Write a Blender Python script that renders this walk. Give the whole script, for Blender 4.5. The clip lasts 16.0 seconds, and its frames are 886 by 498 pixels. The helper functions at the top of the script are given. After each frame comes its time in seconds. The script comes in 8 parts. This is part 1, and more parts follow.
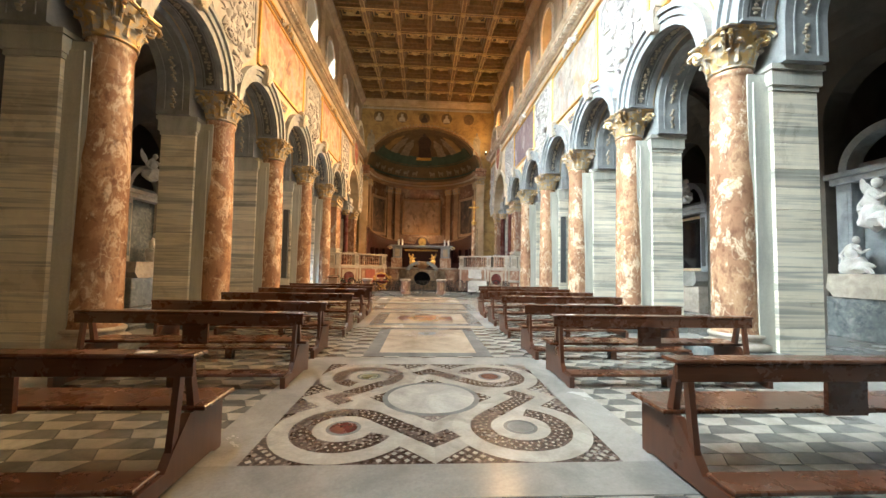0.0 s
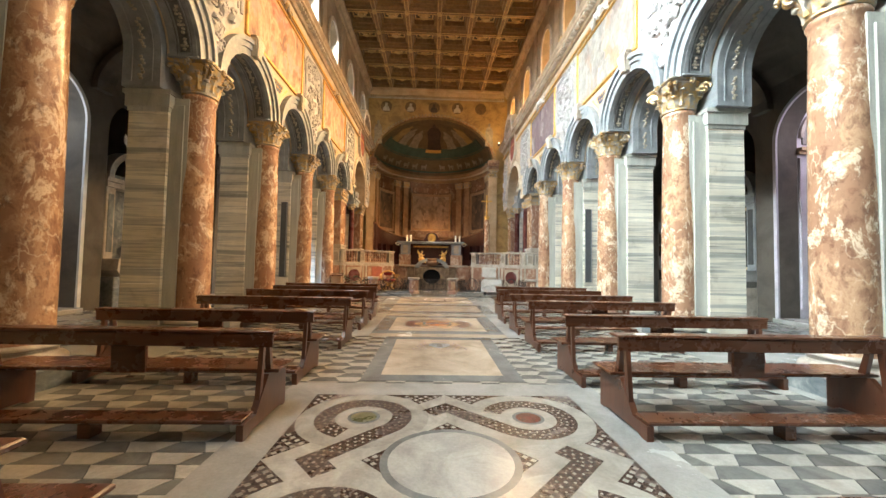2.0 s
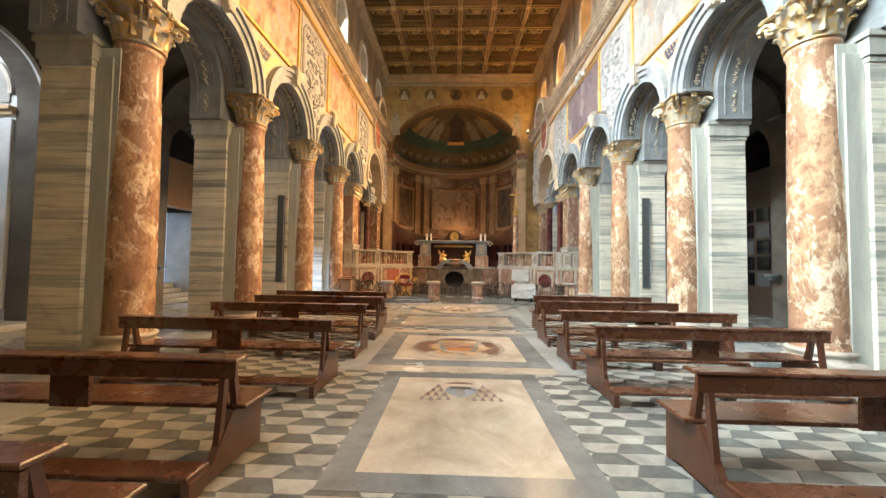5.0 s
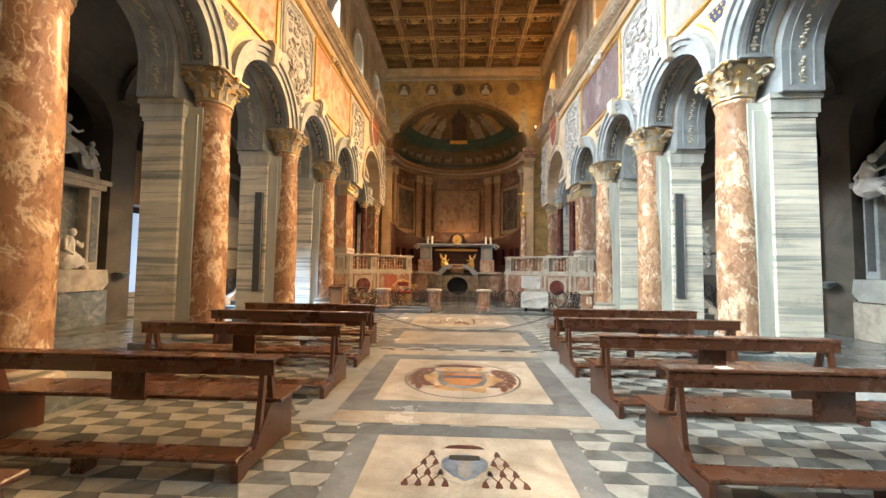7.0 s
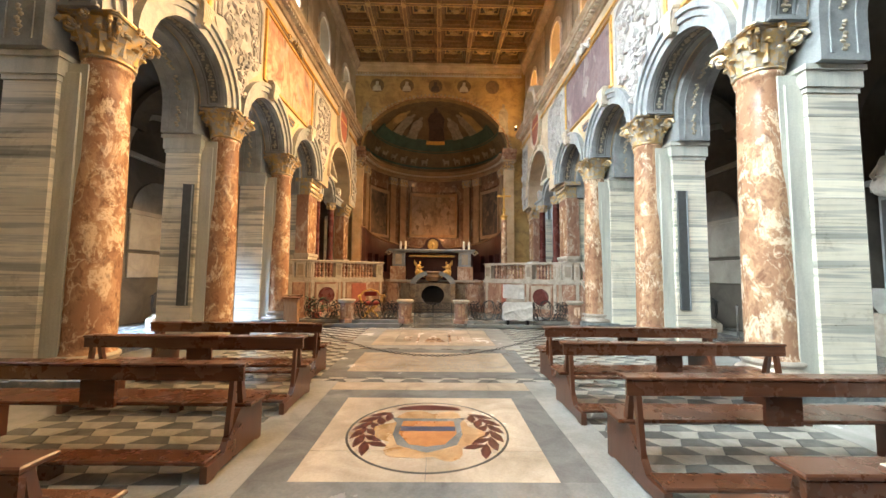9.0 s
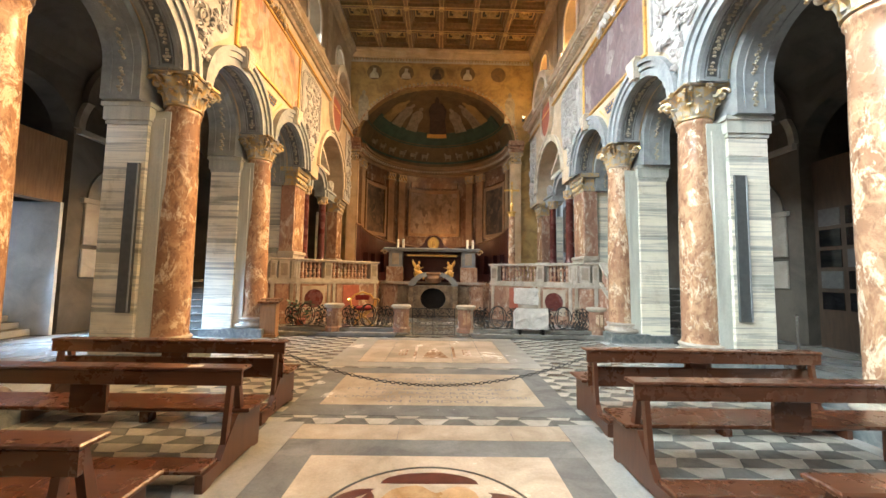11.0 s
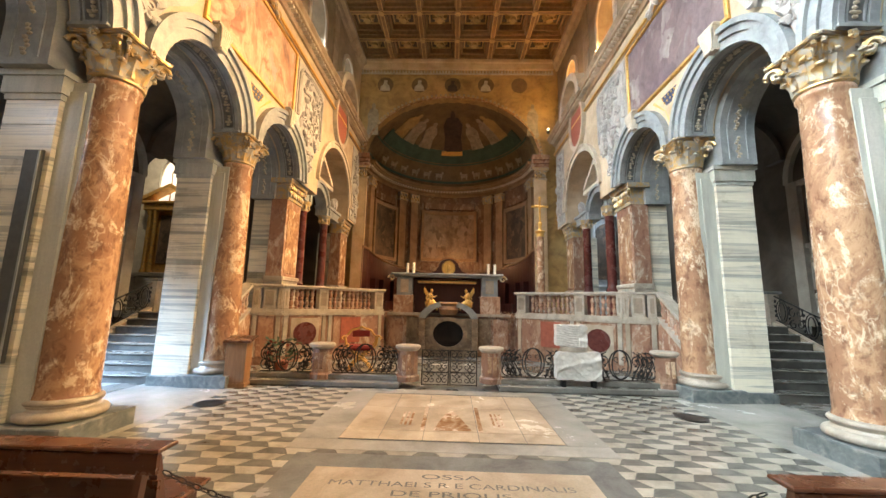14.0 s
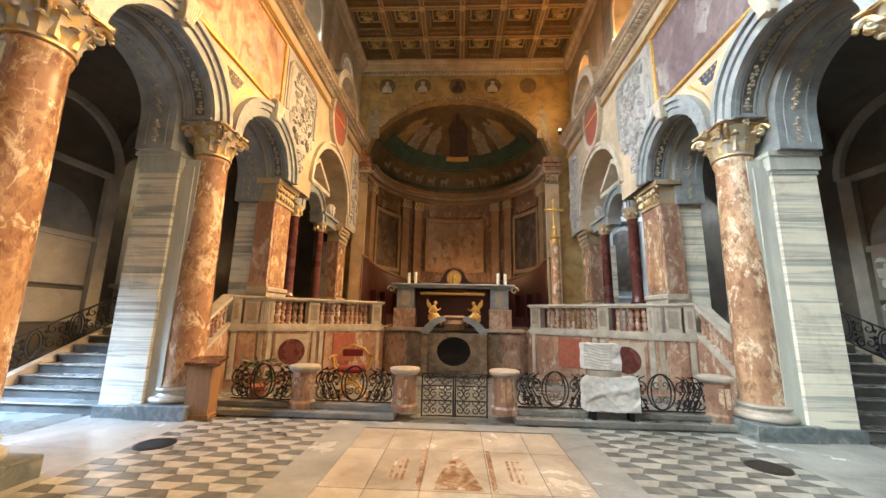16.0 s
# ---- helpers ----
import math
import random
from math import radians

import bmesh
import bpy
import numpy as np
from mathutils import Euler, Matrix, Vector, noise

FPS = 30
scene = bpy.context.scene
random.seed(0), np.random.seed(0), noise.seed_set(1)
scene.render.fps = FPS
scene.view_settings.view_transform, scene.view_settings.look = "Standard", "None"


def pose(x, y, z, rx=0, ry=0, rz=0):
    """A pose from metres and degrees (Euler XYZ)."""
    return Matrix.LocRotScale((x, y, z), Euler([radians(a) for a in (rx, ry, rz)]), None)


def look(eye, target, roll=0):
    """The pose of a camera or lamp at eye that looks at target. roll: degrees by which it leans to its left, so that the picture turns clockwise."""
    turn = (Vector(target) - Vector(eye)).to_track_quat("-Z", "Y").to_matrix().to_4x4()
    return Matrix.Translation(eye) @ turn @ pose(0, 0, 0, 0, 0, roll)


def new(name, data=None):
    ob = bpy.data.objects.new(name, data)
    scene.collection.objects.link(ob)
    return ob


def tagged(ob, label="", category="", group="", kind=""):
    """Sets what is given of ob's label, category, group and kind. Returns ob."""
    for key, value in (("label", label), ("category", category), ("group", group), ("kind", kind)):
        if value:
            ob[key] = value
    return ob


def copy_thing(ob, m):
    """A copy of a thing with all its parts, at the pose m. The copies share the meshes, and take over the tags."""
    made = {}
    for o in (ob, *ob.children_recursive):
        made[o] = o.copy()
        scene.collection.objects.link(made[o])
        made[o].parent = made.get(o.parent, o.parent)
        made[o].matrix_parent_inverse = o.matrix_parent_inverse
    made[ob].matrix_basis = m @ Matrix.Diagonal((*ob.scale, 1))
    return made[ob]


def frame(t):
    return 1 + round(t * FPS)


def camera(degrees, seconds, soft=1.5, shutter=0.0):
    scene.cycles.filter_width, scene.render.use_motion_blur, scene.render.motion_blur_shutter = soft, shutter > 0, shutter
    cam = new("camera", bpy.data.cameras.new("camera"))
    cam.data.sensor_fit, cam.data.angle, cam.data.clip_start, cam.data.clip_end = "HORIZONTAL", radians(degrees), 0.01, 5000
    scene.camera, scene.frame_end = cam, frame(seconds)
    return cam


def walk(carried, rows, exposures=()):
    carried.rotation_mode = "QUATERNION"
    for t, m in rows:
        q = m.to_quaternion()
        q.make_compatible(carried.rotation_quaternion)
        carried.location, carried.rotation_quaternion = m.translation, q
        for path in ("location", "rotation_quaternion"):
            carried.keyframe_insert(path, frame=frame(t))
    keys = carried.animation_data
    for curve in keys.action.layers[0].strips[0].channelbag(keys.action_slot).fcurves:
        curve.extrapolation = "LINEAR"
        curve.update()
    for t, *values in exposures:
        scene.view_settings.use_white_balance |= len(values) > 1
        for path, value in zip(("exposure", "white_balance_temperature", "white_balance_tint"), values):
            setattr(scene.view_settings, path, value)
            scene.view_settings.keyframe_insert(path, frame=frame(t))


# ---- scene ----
cam = camera(100.9, 16.0)
PATH = [
    (0, (-0.129, 0.422, 1.485), (-0.019, 2.416, 1.586), 1.0),
    (0.5, (-0.13, 0.725, 1.479), (-0.031, 2.721, 1.55), 1.0),
    (1, (-0.12, 1.054, 1.533), (-0.04, 3.051, 1.591), 0.9),
    (1.5, (-0.157, 1.428, 1.53), (-0.086, 3.426, 1.596), 1.0),
    (2, (-0.185, 1.769, 1.53), (-0.122, 3.766, 1.612), 1.1),
    (2.5, (-0.154, 2.165, 1.546), (-0.101, 4.162, 1.632), 1.0),
    (3, (-0.145, 2.541, 1.545), (-0.118, 4.539, 1.629), 1.0),
    (3.5, (-0.153, 2.898, 1.583), (-0.155, 4.897, 1.662), 1.0),
    (4, (-0.135, 3.263, 1.588), (-0.164, 5.261, 1.666), 1.0),
    (6.5, (-0.057, 5.13, 1.667), (-0.149, 7.126, 1.757), 0.6),
    (7, (-0.064, 5.516, 1.673), (-0.153, 7.512, 1.774), 0.7),
    (7.5, (-0.036, 5.915, 1.701), (-0.119, 7.909, 1.819), 0.7),
    (8, (-0.009, 6.303, 1.67), (-0.085, 8.297, 1.807), 0.7),
    (8.5, (0.039, 6.677, 1.673), (-0.01, 8.672, 1.813), 0.7),
    (9, (0.092, 7.051, 1.696), (0.117, 9.046, 1.837), 0.6),
    (11.5, (0.031, 9.04, 1.705), (0.056, 11.034, 1.86), 1.0),
    (12, (0.033, 9.447, 1.725), (0.055, 11.44, 1.894), 1.0),
    (12.5, (0.011, 9.823, 1.728), (0.024, 11.813, 1.926), 1.0),
    (13, (0.025, 10.183, 1.739), (0.019, 12.166, 1.993), 1.0),
    (13.5, (-0.004, 10.543, 1.783), (-0.039, 12.523, 2.058), 1.2),
    (14, (-0.029, 10.854, 1.797), (-0.083, 12.831, 2.092), 1.3),
    (14.5, (-0.039, 11.144, 1.795), (-0.099, 13.116, 2.119), 1.2),
    (15, (-0.034, 11.516, 1.791), (-0.102, 13.484, 2.138), 1.3),
    (15.5, (0.009, 11.836, 1.797), (-0.077, 13.802, 2.153), 1.2),
    (16, (0.004, 12.097, 1.821), (-0.087, 14.062, 2.184), 1.2),
]
walk(cam, [(t, look(eye, target, roll)) for t, eye, target, roll in PATH], [(0, -0.02), (4, -0.07), (11.8, -0.07), (13.2, -0.17), (16, -0.19)])

# ---- world and light ----
world = bpy.data.worlds.new("sky")
world.use_nodes = True
wn = world.node_tree.nodes
sky = wn.new("ShaderNodeTexSky")
sky.sky_type, sky.sun_disc = "NISHITA", False
sky.sun_elevation, sky.sun_rotation = radians(48), radians(80)
world.node_tree.links.new(sky.outputs[0], wn["Background"].inputs[0])
wn["Background"].inputs[1].default_value = 0.12
scene.world = world
scene.view_settings.exposure = 0.0


def lamp(name, kind, m, energy, color, size=1.0, size_y=None, blend=0.5, cone=60):
    data = bpy.data.lights.new(name, kind)
    data.energy, data.color = energy, color
    if kind == "AREA":
        data.shape, data.size, data.size_y = "RECTANGLE", size, size_y or size
    elif kind == "SPOT":
        data.shadow_soft_size, data.spot_size, data.spot_blend = size, radians(cone), blend
    elif kind == "POINT":
        data.shadow_soft_size = size
    else:
        data.angle = radians(size)
    ob = new(name, data)
    ob.matrix_world = m
    return ob


# plan, in metres: the nave's axis is x = 0, the walk goes along +y
COLS = [6.3 + 3.16 * k for k in range(-3, 5)]
PIER5 = 22.1
WALL, CLER, OUT = 4.88, 5.06, 6.2
END, CEIL = 28.6, 14.45
SPRING, IMPOST = 5.5, 4.85
WINDOWS = [6.3 + 3.16 * k for k in range(-2, 5)] + [22.6, 26.4]
PRES = 1.42

lamp("sun", "SUN", look((30, 8, 34), (0, 12, 0)), 3.0, (1.0, 0.92, 0.8), 0.5)
for wy in WINDOWS:
    cool, warm = (1000 if wy < 8 else 860, 350) if wy < 21 else (280, 1080)
    if 15 < wy < 21:
        cool = 340 if wy < 17 else 290
    elif 12 < wy < 15:
        cool = 540
    if wy < 14:
        warm = 50 if wy < 5 else 40 * wy - 110
    elif wy < 21:
        warm = 380 if wy < 17 else 500
    low = 5.2 if wy > 17 else (6.4 if wy > 14 else 8.0)
    for sx, watts, tint in ((-1, cool, (0.82, 0.95, 1.0)), (1, warm, (1.0, 0.62, 0.28))):
        day = lamp("window_daylight", "AREA", look((sx * (CLER + 0.3), wy, 11.8), (0.5 if sx < 0 else -0.4, (wy + 1.6 if wy < 21 else wy - 1.0) if sx < 0 else wy - 2.4, 6.8 if sx < 0 else low)), watts, tint, 1.2, 2.0)
        day.data.spread = radians(94 if sx < 0 else 96)

# ---- materials ----


def material(name, rough=0.6, metal=0.0):
    m = bpy.data.materials.new(name)
    m.use_nodes = True
    b = m.node_tree.nodes["Principled BSDF"]
    b.inputs["Roughness"].default_value, b.inputs["Metallic"].default_value = rough, metal
    return m, m.node_tree, b


def place(nt, scale=(1, 1, 1), own=False):
    """World position, stretched, as a texture vector; own: shifted for each object."""
    g = nt.nodes.new("ShaderNodeNewGeometry")
    mp = nt.nodes.new("ShaderNodeMapping")
    mp.inputs["Scale"].default_value = scale
    nt.links.new(g.outputs["Position"], mp.inputs["Vector"])
    if own:
        oi = nt.nodes.new("ShaderNodeObjectInfo")
        mul = nt.nodes.new("ShaderNodeMath")
        mul.operation, mul.inputs[1].default_value = "MULTIPLY", 37.0
        nt.links.new(oi.outputs["Random"], mul.inputs[0])
        nt.links.new(mul.outputs[0], mp.inputs["Location"])
    return mp.outputs["Vector"]


def tex_noise(nt, vec, scale, detail=6, rough=0.6, warp=0.0):
    n = nt.nodes.new("ShaderNodeTexNoise")
    n.inputs["Scale"].default_value, n.inputs["Detail"].default_value = scale, detail
    n.inputs["Roughness"].default_value, n.inputs["Distortion"].default_value = rough, warp
    nt.links.new(vec, n.inputs["Vector"])
    return n.outputs["Fac"]


def ramp(nt, fac, stops):
    r = nt.nodes.new("ShaderNodeValToRGB")
    el = r.color_ramp.elements
    el[0].position, el[0].color = stops[0][0], (*stops[0][1], 1)
    el[1].position, el[1].color = stops[-1][0], (*stops[-1][1], 1)
    for p, c in stops[1:-1]:
        el.new(p).color = (*c, 1)
    nt.links.new(fac, r.inputs["Fac"])
    return r.outputs["Color"]


def blend(nt, fac, a, b, mode="MIX"):
    x = nt.nodes.new("ShaderNodeMix")
    x.data_type, x.blend_type = "RGBA", mode
    for sock, v in ((x.inputs[0], fac), (x.inputs[6], a), (x.inputs[7], b)):
        if isinstance(v, (int, float)):
            sock.default_value = v
        elif isinstance(v, tuple):
            sock.default_value = (*v, 1)
        else:
            nt.links.new(v, sock)
    return x.outputs[2]


def bump(nt, b, fac, strength, dist=0.02):
    n = nt.nodes.new("ShaderNodeBump")
    n.inputs["Strength"].default_value, n.inputs["Distance"].default_value = strength, dist
    nt.links.new(fac, n.inputs["Height"])
    nt.links.new(n.outputs["Normal"], b.inputs["Normal"])


def rough_from(nt, b, fac, lo, hi):
    r = ramp(nt, fac, [(0.3, (lo, lo, lo)), (0.7, (hi, hi, hi))])
    nt.links.new(r, b.inputs["Roughness"])


def piece_tone(nt, col, lo=0.85, hi=1.1):
    """Each piece a little lighter or darker than its neighbours."""
    oi = nt.nodes.new("ShaderNodeObjectInfo")
    t = ramp(nt, oi.outputs["Random"], [(0.0, (lo, lo, lo)), (1.0, (hi, hi, hi))])
    return blend(nt, 1.0, col, t, "MULTIPLY")


def island_tone(nt, col, lo=0.8, hi=1.12):
    g = nt.nodes.new("ShaderNodeNewGeometry")
    t = ramp(nt, g.outputs["Random Per Island"], [(0.0, (lo, lo, lo)), (1.0, (hi, hi, hi))])
    return blend(nt, 1.0, col, t, "MULTIPLY")


def stone(name, stops, scale=2.0, stretch=(1, 1, 1), rough=0.45, relief=0.15, warp=0.6, grain=40, own=False, tone=None, metal=0.0, dirt=0.25):
    m, nt, b = material(name, rough, metal)
    v = place(nt, stretch, own)
    f = tex_noise(nt, v, scale, 8, 0.62, warp)
    c = ramp(nt, f, stops)
    w = place(nt)
    g = tex_noise(nt, w, grain, 3, 0.7)
    c = blend(nt, 0.35, c, ramp(nt, g, [(0.3, (0.7, 0.7, 0.7)), (0.7, (1.15, 1.15, 1.15))]), "MULTIPLY")
    d = tex_noise(nt, w, 0.7, 7, 0.7, 0.4)
    c = blend(nt, dirt, c, ramp(nt, d, [(0.35, (0.35, 0.32, 0.28)), (0.6, (1.1, 1.1, 1.1))]), "MULTIPLY")
    if tone == "piece":
        c = piece_tone(nt, c)
    elif tone == "island":
        c = island_tone(nt, c)
    nt.links.new(c, b.inputs["Base Color"])
    bump(nt, b, g, relief, 0.01)
    rough_from(nt, b, d, rough * 0.8, min(1.0, rough * 1.35))
    return m


def jasper(name, dark, mid, light, vein, scale=2.2):
    m, nt, b = material(name, 0.16)
    v = place(nt, (1, 1, 0.6), True)
    f = tex_noise(nt, v, scale, 10, 0.7, 0.35)
    c = ramp(nt, f, [(0.30, dark), (0.40, mid), (0.48, mid), (0.55, light), (0.62, mid), (0.72, dark)])
    f2 = tex_noise(nt, v, scale * 1.6, 10, 0.74, 0.5)
    k = ramp(nt, f2, [(0.53, (0, 0, 0)), (0.57, (0.8, 0.8, 0.8)), (0.60, (0.85, 0.85, 0.85)), (0.64, (0.1, 0.1, 0.1))])
    c = blend(nt, k, c, vein)
    wv = nt.nodes.new("ShaderNodeVectorMath")
    wv.operation = "MULTIPLY_ADD"
    nz = nt.nodes.new("ShaderNodeTexNoise")
    nz.inputs["Scale"].default_value, nz.inputs["Detail"].default_value = scale * 1.3, 6
    nt.links.new(v, nz.inputs["Vector"])
    wv.inputs[1].default_value = (1.1, 1.1, 1.1)
    nt.links.new(nz.outputs["Color"], wv.inputs[0])
    nt.links.new(v, wv.inputs[2])
    vo = nt.nodes.new("ShaderNodeTexVoronoi")
    vo.feature = "DISTANCE_TO_EDGE"
    vo.inputs["Scale"].default_value = scale * 1.9
    nt.links.new(wv.outputs[0], vo.inputs["Vector"])
    crack = ramp(nt, vo.outputs["Distance"], [(0.008, (0.7, 0.7, 0.7)), (0.03, (0.25, 0.25, 0.25)), (0.06, (0, 0, 0))])
    some = ramp(nt, tex_noise(nt, v, scale * 0.9, 4, 0.6, 0.4), [(0.5, (0, 0, 0)), (0.6, (1, 1, 1))])
    c = blend(nt, blend(nt, 1.0, crack, some, "MULTIPLY"), c, vein)
    f3 = tex_noise(nt, v, scale * 5, 7, 0.7, 0.5)
    k2 = ramp(nt, f3, [(0.52, (0, 0, 0)), (0.64, (0.7, 0.7, 0.7))])
    c = blend(nt, k2, c, dark)
    nt.links.new(piece_tone(nt, c, 0.86, 1.16), b.inputs["Base Color"])
    rough_from(nt, b, f2, 0.14, 0.34)
    bump(nt, b, tex_noise(nt, v, 30, 3), 0.05, 0.004)
    return m


def gilt(name, gold=(0.62, 0.40, 0.13), under=(0.33, 0.27, 0.2), amount=0.5, rough=0.36):
    m, nt, b = material(name, rough)
    v = place(nt, (1, 1, 1), True)
    f = tex_noise(nt, v, 7, 6, 0.7)
    k = ramp(nt, f, [(amount - 0.06, (0, 0, 0)), (amount + 0.06, (1, 1, 1))])
    nt.links.new(blend(nt, k, gold, under), b.inputs["Base Color"])
    inv = ramp(nt, f, [(amount - 0.06, (0.9, 0.9, 0.9)), (amount + 0.06, (0.0, 0.0, 0.0))])
    nt.links.new(inv, b.inputs["Metallic"])
    rough_from(nt, b, f, 0.28, 0.6)
    bump(nt, b, tex_noise(nt, v, 26, 4), 0.3, 0.015)
    return m


def canvas(name, stops, scale=0.9, seed=0.0, rough=0.5):
    """An old painted surface: ragged patches of paint over a soft ground, broken by strokes."""
    m, nt, b = material(name, rough)
    v = place(nt, (1, 1, 0.75), True)
    f = tex_noise(nt, v, scale, 4, 0.6, 0.9)
    ground = ramp(nt, f, stops)
    nz = nt.nodes.new("ShaderNodeTexNoise")
    nz.inputs["Scale"].default_value, nz.inputs["Detail"].default_value = scale * 3.0, 5
    nt.links.new(v, nz.inputs["Vector"])
    wv = nt.nodes.new("ShaderNodeVectorMath")
    wv.operation = "MULTIPLY_ADD"
    wv.inputs[1].default_value = (0.7, 0.7, 0.9)
    nt.links.new(nz.outputs["Color"], wv.inputs[0])
    nt.links.new(v, wv.inputs[2])
    vo = nt.nodes.new("ShaderNodeTexVoronoi")
    vo.feature = "SMOOTH_F1"
    vo.inputs["Scale"].default_value, vo.inputs["Smoothness"].default_value = scale * 3.4, 0.25
    nt.links.new(wv.outputs[0], vo.inputs["Vector"])
    tone = nt.nodes.new("ShaderNodeSeparateColor")
    nt.links.new(vo.outputs["Color"], tone.inputs[0])
    lo, hi = stops[0][0], stops[-1][0]
    spread = [((p - lo) / (hi - lo) * 0.8 + 0.1, c) for p, c in stops]
    cells = ramp(nt, tone.outputs[0], spread)
    where = ramp(nt, tex_noise(nt, v, scale * 1.3, 3, 0.5, 0.4), [(0.42, (0.1, 0.1, 0.1)), (0.58, (0.85, 0.85, 0.85))])
    c = blend(nt, where, ground, cells)
    f2 = tex_noise(nt, v, scale * 6, 6, 0.65, 1.4)
    c = blend(nt, 0.5, c, ramp(nt, f2, [(0.3, (0.45, 0.42, 0.4)), (0.55, (1.0, 1.0, 1.0)), (0.72, (1.3, 1.26, 1.18))]), "MULTIPLY")
    nt.links.new(c, b.inputs["Base Color"])
    bump(nt, b, f2, 0.08, 0.01)
    return m


def timber(name, a, b2, rough=0.3, along=(1, 14, 14), coat=0.25):
    m, nt, b = material(name, rough)
    v = place(nt, along, True)
    f = tex_noise(nt, v, 2.2, 5, 0.55, 0.25)
    c = ramp(nt, f, [(0.25, a), (0.75, b2)])
    w = tex_noise(nt, place(nt), 3.0, 5, 0.7)
    c = blend(nt, 0.25, c, ramp(nt, w, [(0.3, (0.7, 0.68, 0.65)), (0.65, (1.08, 1.08, 1.08))]), "MULTIPLY")
    nt.links.new(c, b.inputs["Base Color"])
    rough_from(nt, b, w, rough * 0.85, rough * 1.25)
    b.inputs["Coat Weight"].default_value, b.inputs["Coat Roughness"].default_value = coat, 0.2
    bump(nt, b, f, 0.025, 0.003)
    return m


def plain(name, col, rough=0.5, metal=0.0):
    m, nt, b = material(name, rough, metal)
    f = tex_noise(nt, place(nt), 9, 5, 0.65)
    lo, hi = tuple(c * 0.75 for c in col), tuple(min(1, c * 1.15) for c in col)
    nt.links.new(ramp(nt, f, [(0.3, lo), (0.7, hi)]), b.inputs["Base Color"])
    bump(nt, b, f, 0.06, 0.01)
    return m


def glow(name, col, strength):
    m, nt, b = material(name, 0.5)
    b.inputs["Base Color"].default_value = (*col, 1)
    b.inputs["Emission Color"].default_value = (*col, 1)
    b.inputs["Emission Strength"].default_value = strength
    return m


def banded_marble(name):
    """Level beds of grey-green and cream marble, with thin dark seams."""
    m, nt, b = material(name, 0.28)
    v = place(nt, (0.1, 0.1, 3.4), True)
    c = ramp(nt, tex_noise(nt, v, 1.6, 3, 0.6, 0.15), [(0.3, (0.34, 0.35, 0.31)), (0.4, (0.47, 0.47, 0.42)), (0.44, (0.74, 0.7, 0.59)), (0.54, (0.8, 0.76, 0.64)), (0.58, (0.53, 0.52, 0.46)), (0.64, (0.76, 0.72, 0.61)), (0.72, (0.43, 0.435, 0.39))])
    w = place(nt, (0.25, 0.25, 9.0), True)
    seam = ramp(nt, tex_noise(nt, w, 2.4, 4, 0.6, 0.3), [(0.3, (0.55, 0.57, 0.54)), (0.42, (1, 1, 1)), (0.6, (1.05, 1.04, 1.0)), (0.68, (0.68, 0.7, 0.67))])
    c = blend(nt, 0.75, c, seam, "MULTIPLY")
    d = tex_noise(nt, place(nt), 0.8, 7, 0.7, 0.4)
    c = blend(nt, 0.3, c, ramp(nt, d, [(0.35, (0.45, 0.41, 0.34)), (0.6, (1.08, 1.08, 1.06))]), "MULTIPLY")
    nt.links.new(piece_tone(nt, c), b.inputs["Base Color"])
    g = tex_noise(nt, place(nt), 45, 3, 0.7)
    bump(nt, b, g, 0.04, 0.006)
    rough_from(nt, b, d, 0.2, 0.42)
    return m


M = {}
M["pier"] = banded_marble("striped_marble")
M["pier_plain"] = stone("grey_veined_marble", [(0.3, (0.36, 0.375, 0.34)), (0.6, (0.54, 0.545, 0.48))], 1.5, (2.5, 2.5, 0.3), 0.35, 0.05, dirt=0.15)
M["jasper"] = jasper("red_jasper_marble", (0.15, 0.075, 0.05), (0.325, 0.18, 0.11), (0.48, 0.3, 0.18), (0.68, 0.54, 0.38), 1.75)
M["rosso"] = jasper("brown_pink_marble", (0.2, 0.1, 0.072), (0.32, 0.18, 0.125), (0.43, 0.28, 0.195), (0.52, 0.42, 0.33), 1.2)
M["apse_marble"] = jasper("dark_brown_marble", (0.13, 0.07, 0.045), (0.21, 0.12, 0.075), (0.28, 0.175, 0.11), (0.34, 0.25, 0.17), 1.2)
M["moulding"] = stone("blue_grey_marble", [(0.3, (0.2, 0.222, 0.236)), (0.6, (0.35, 0.375, 0.385))], 3, (1, 1, 1), 0.4, 0.08, dirt=0.2)
# Darker copy of the moulding marble: shade under the arches is in the colour.
M["rib"] = stone("shaded_rib_marble", [(0.3, (0.19, 0.208, 0.215)), (0.6, (0.31, 0.33, 0.335))], 3, (1, 1, 1), 0.4, 0.08, dirt=0.25)
# Darker again for the sunk panels, as painted shade.
M["soffit"] = stone("shaded_soffit_stone", [(0.3, (0.085, 0.088, 0.088)), (0.6, (0.16, 0.163, 0.16))], 9, (1, 1, 1), 0.5, 0.4)
M["base"] = stone("white_base_marble", [(0.3, (0.31, 0.27, 0.22)), (0.6, (0.5, 0.445, 0.37))], 4, (1, 1, 1), 0.35, 0.06)
M["plinth"] = stone("dark_plinth_marble", [(0.3, (0.07, 0.09, 0.1)), (0.55, (0.18, 0.2, 0.2)), (0.7, (0.34, 0.34, 0.31))], 4, (1, 1, 1), 0.3, 0.06, 1.2)
M["capital"] = gilt("gilded_capital_stone", (0.62, 0.43, 0.19), (0.4, 0.37, 0.31), 0.5, 0.3)
M["gold"] = gilt("old_gilding", (0.72, 0.45, 0.14), (0.4, 0.25, 0.1), 0.6, 0.3)
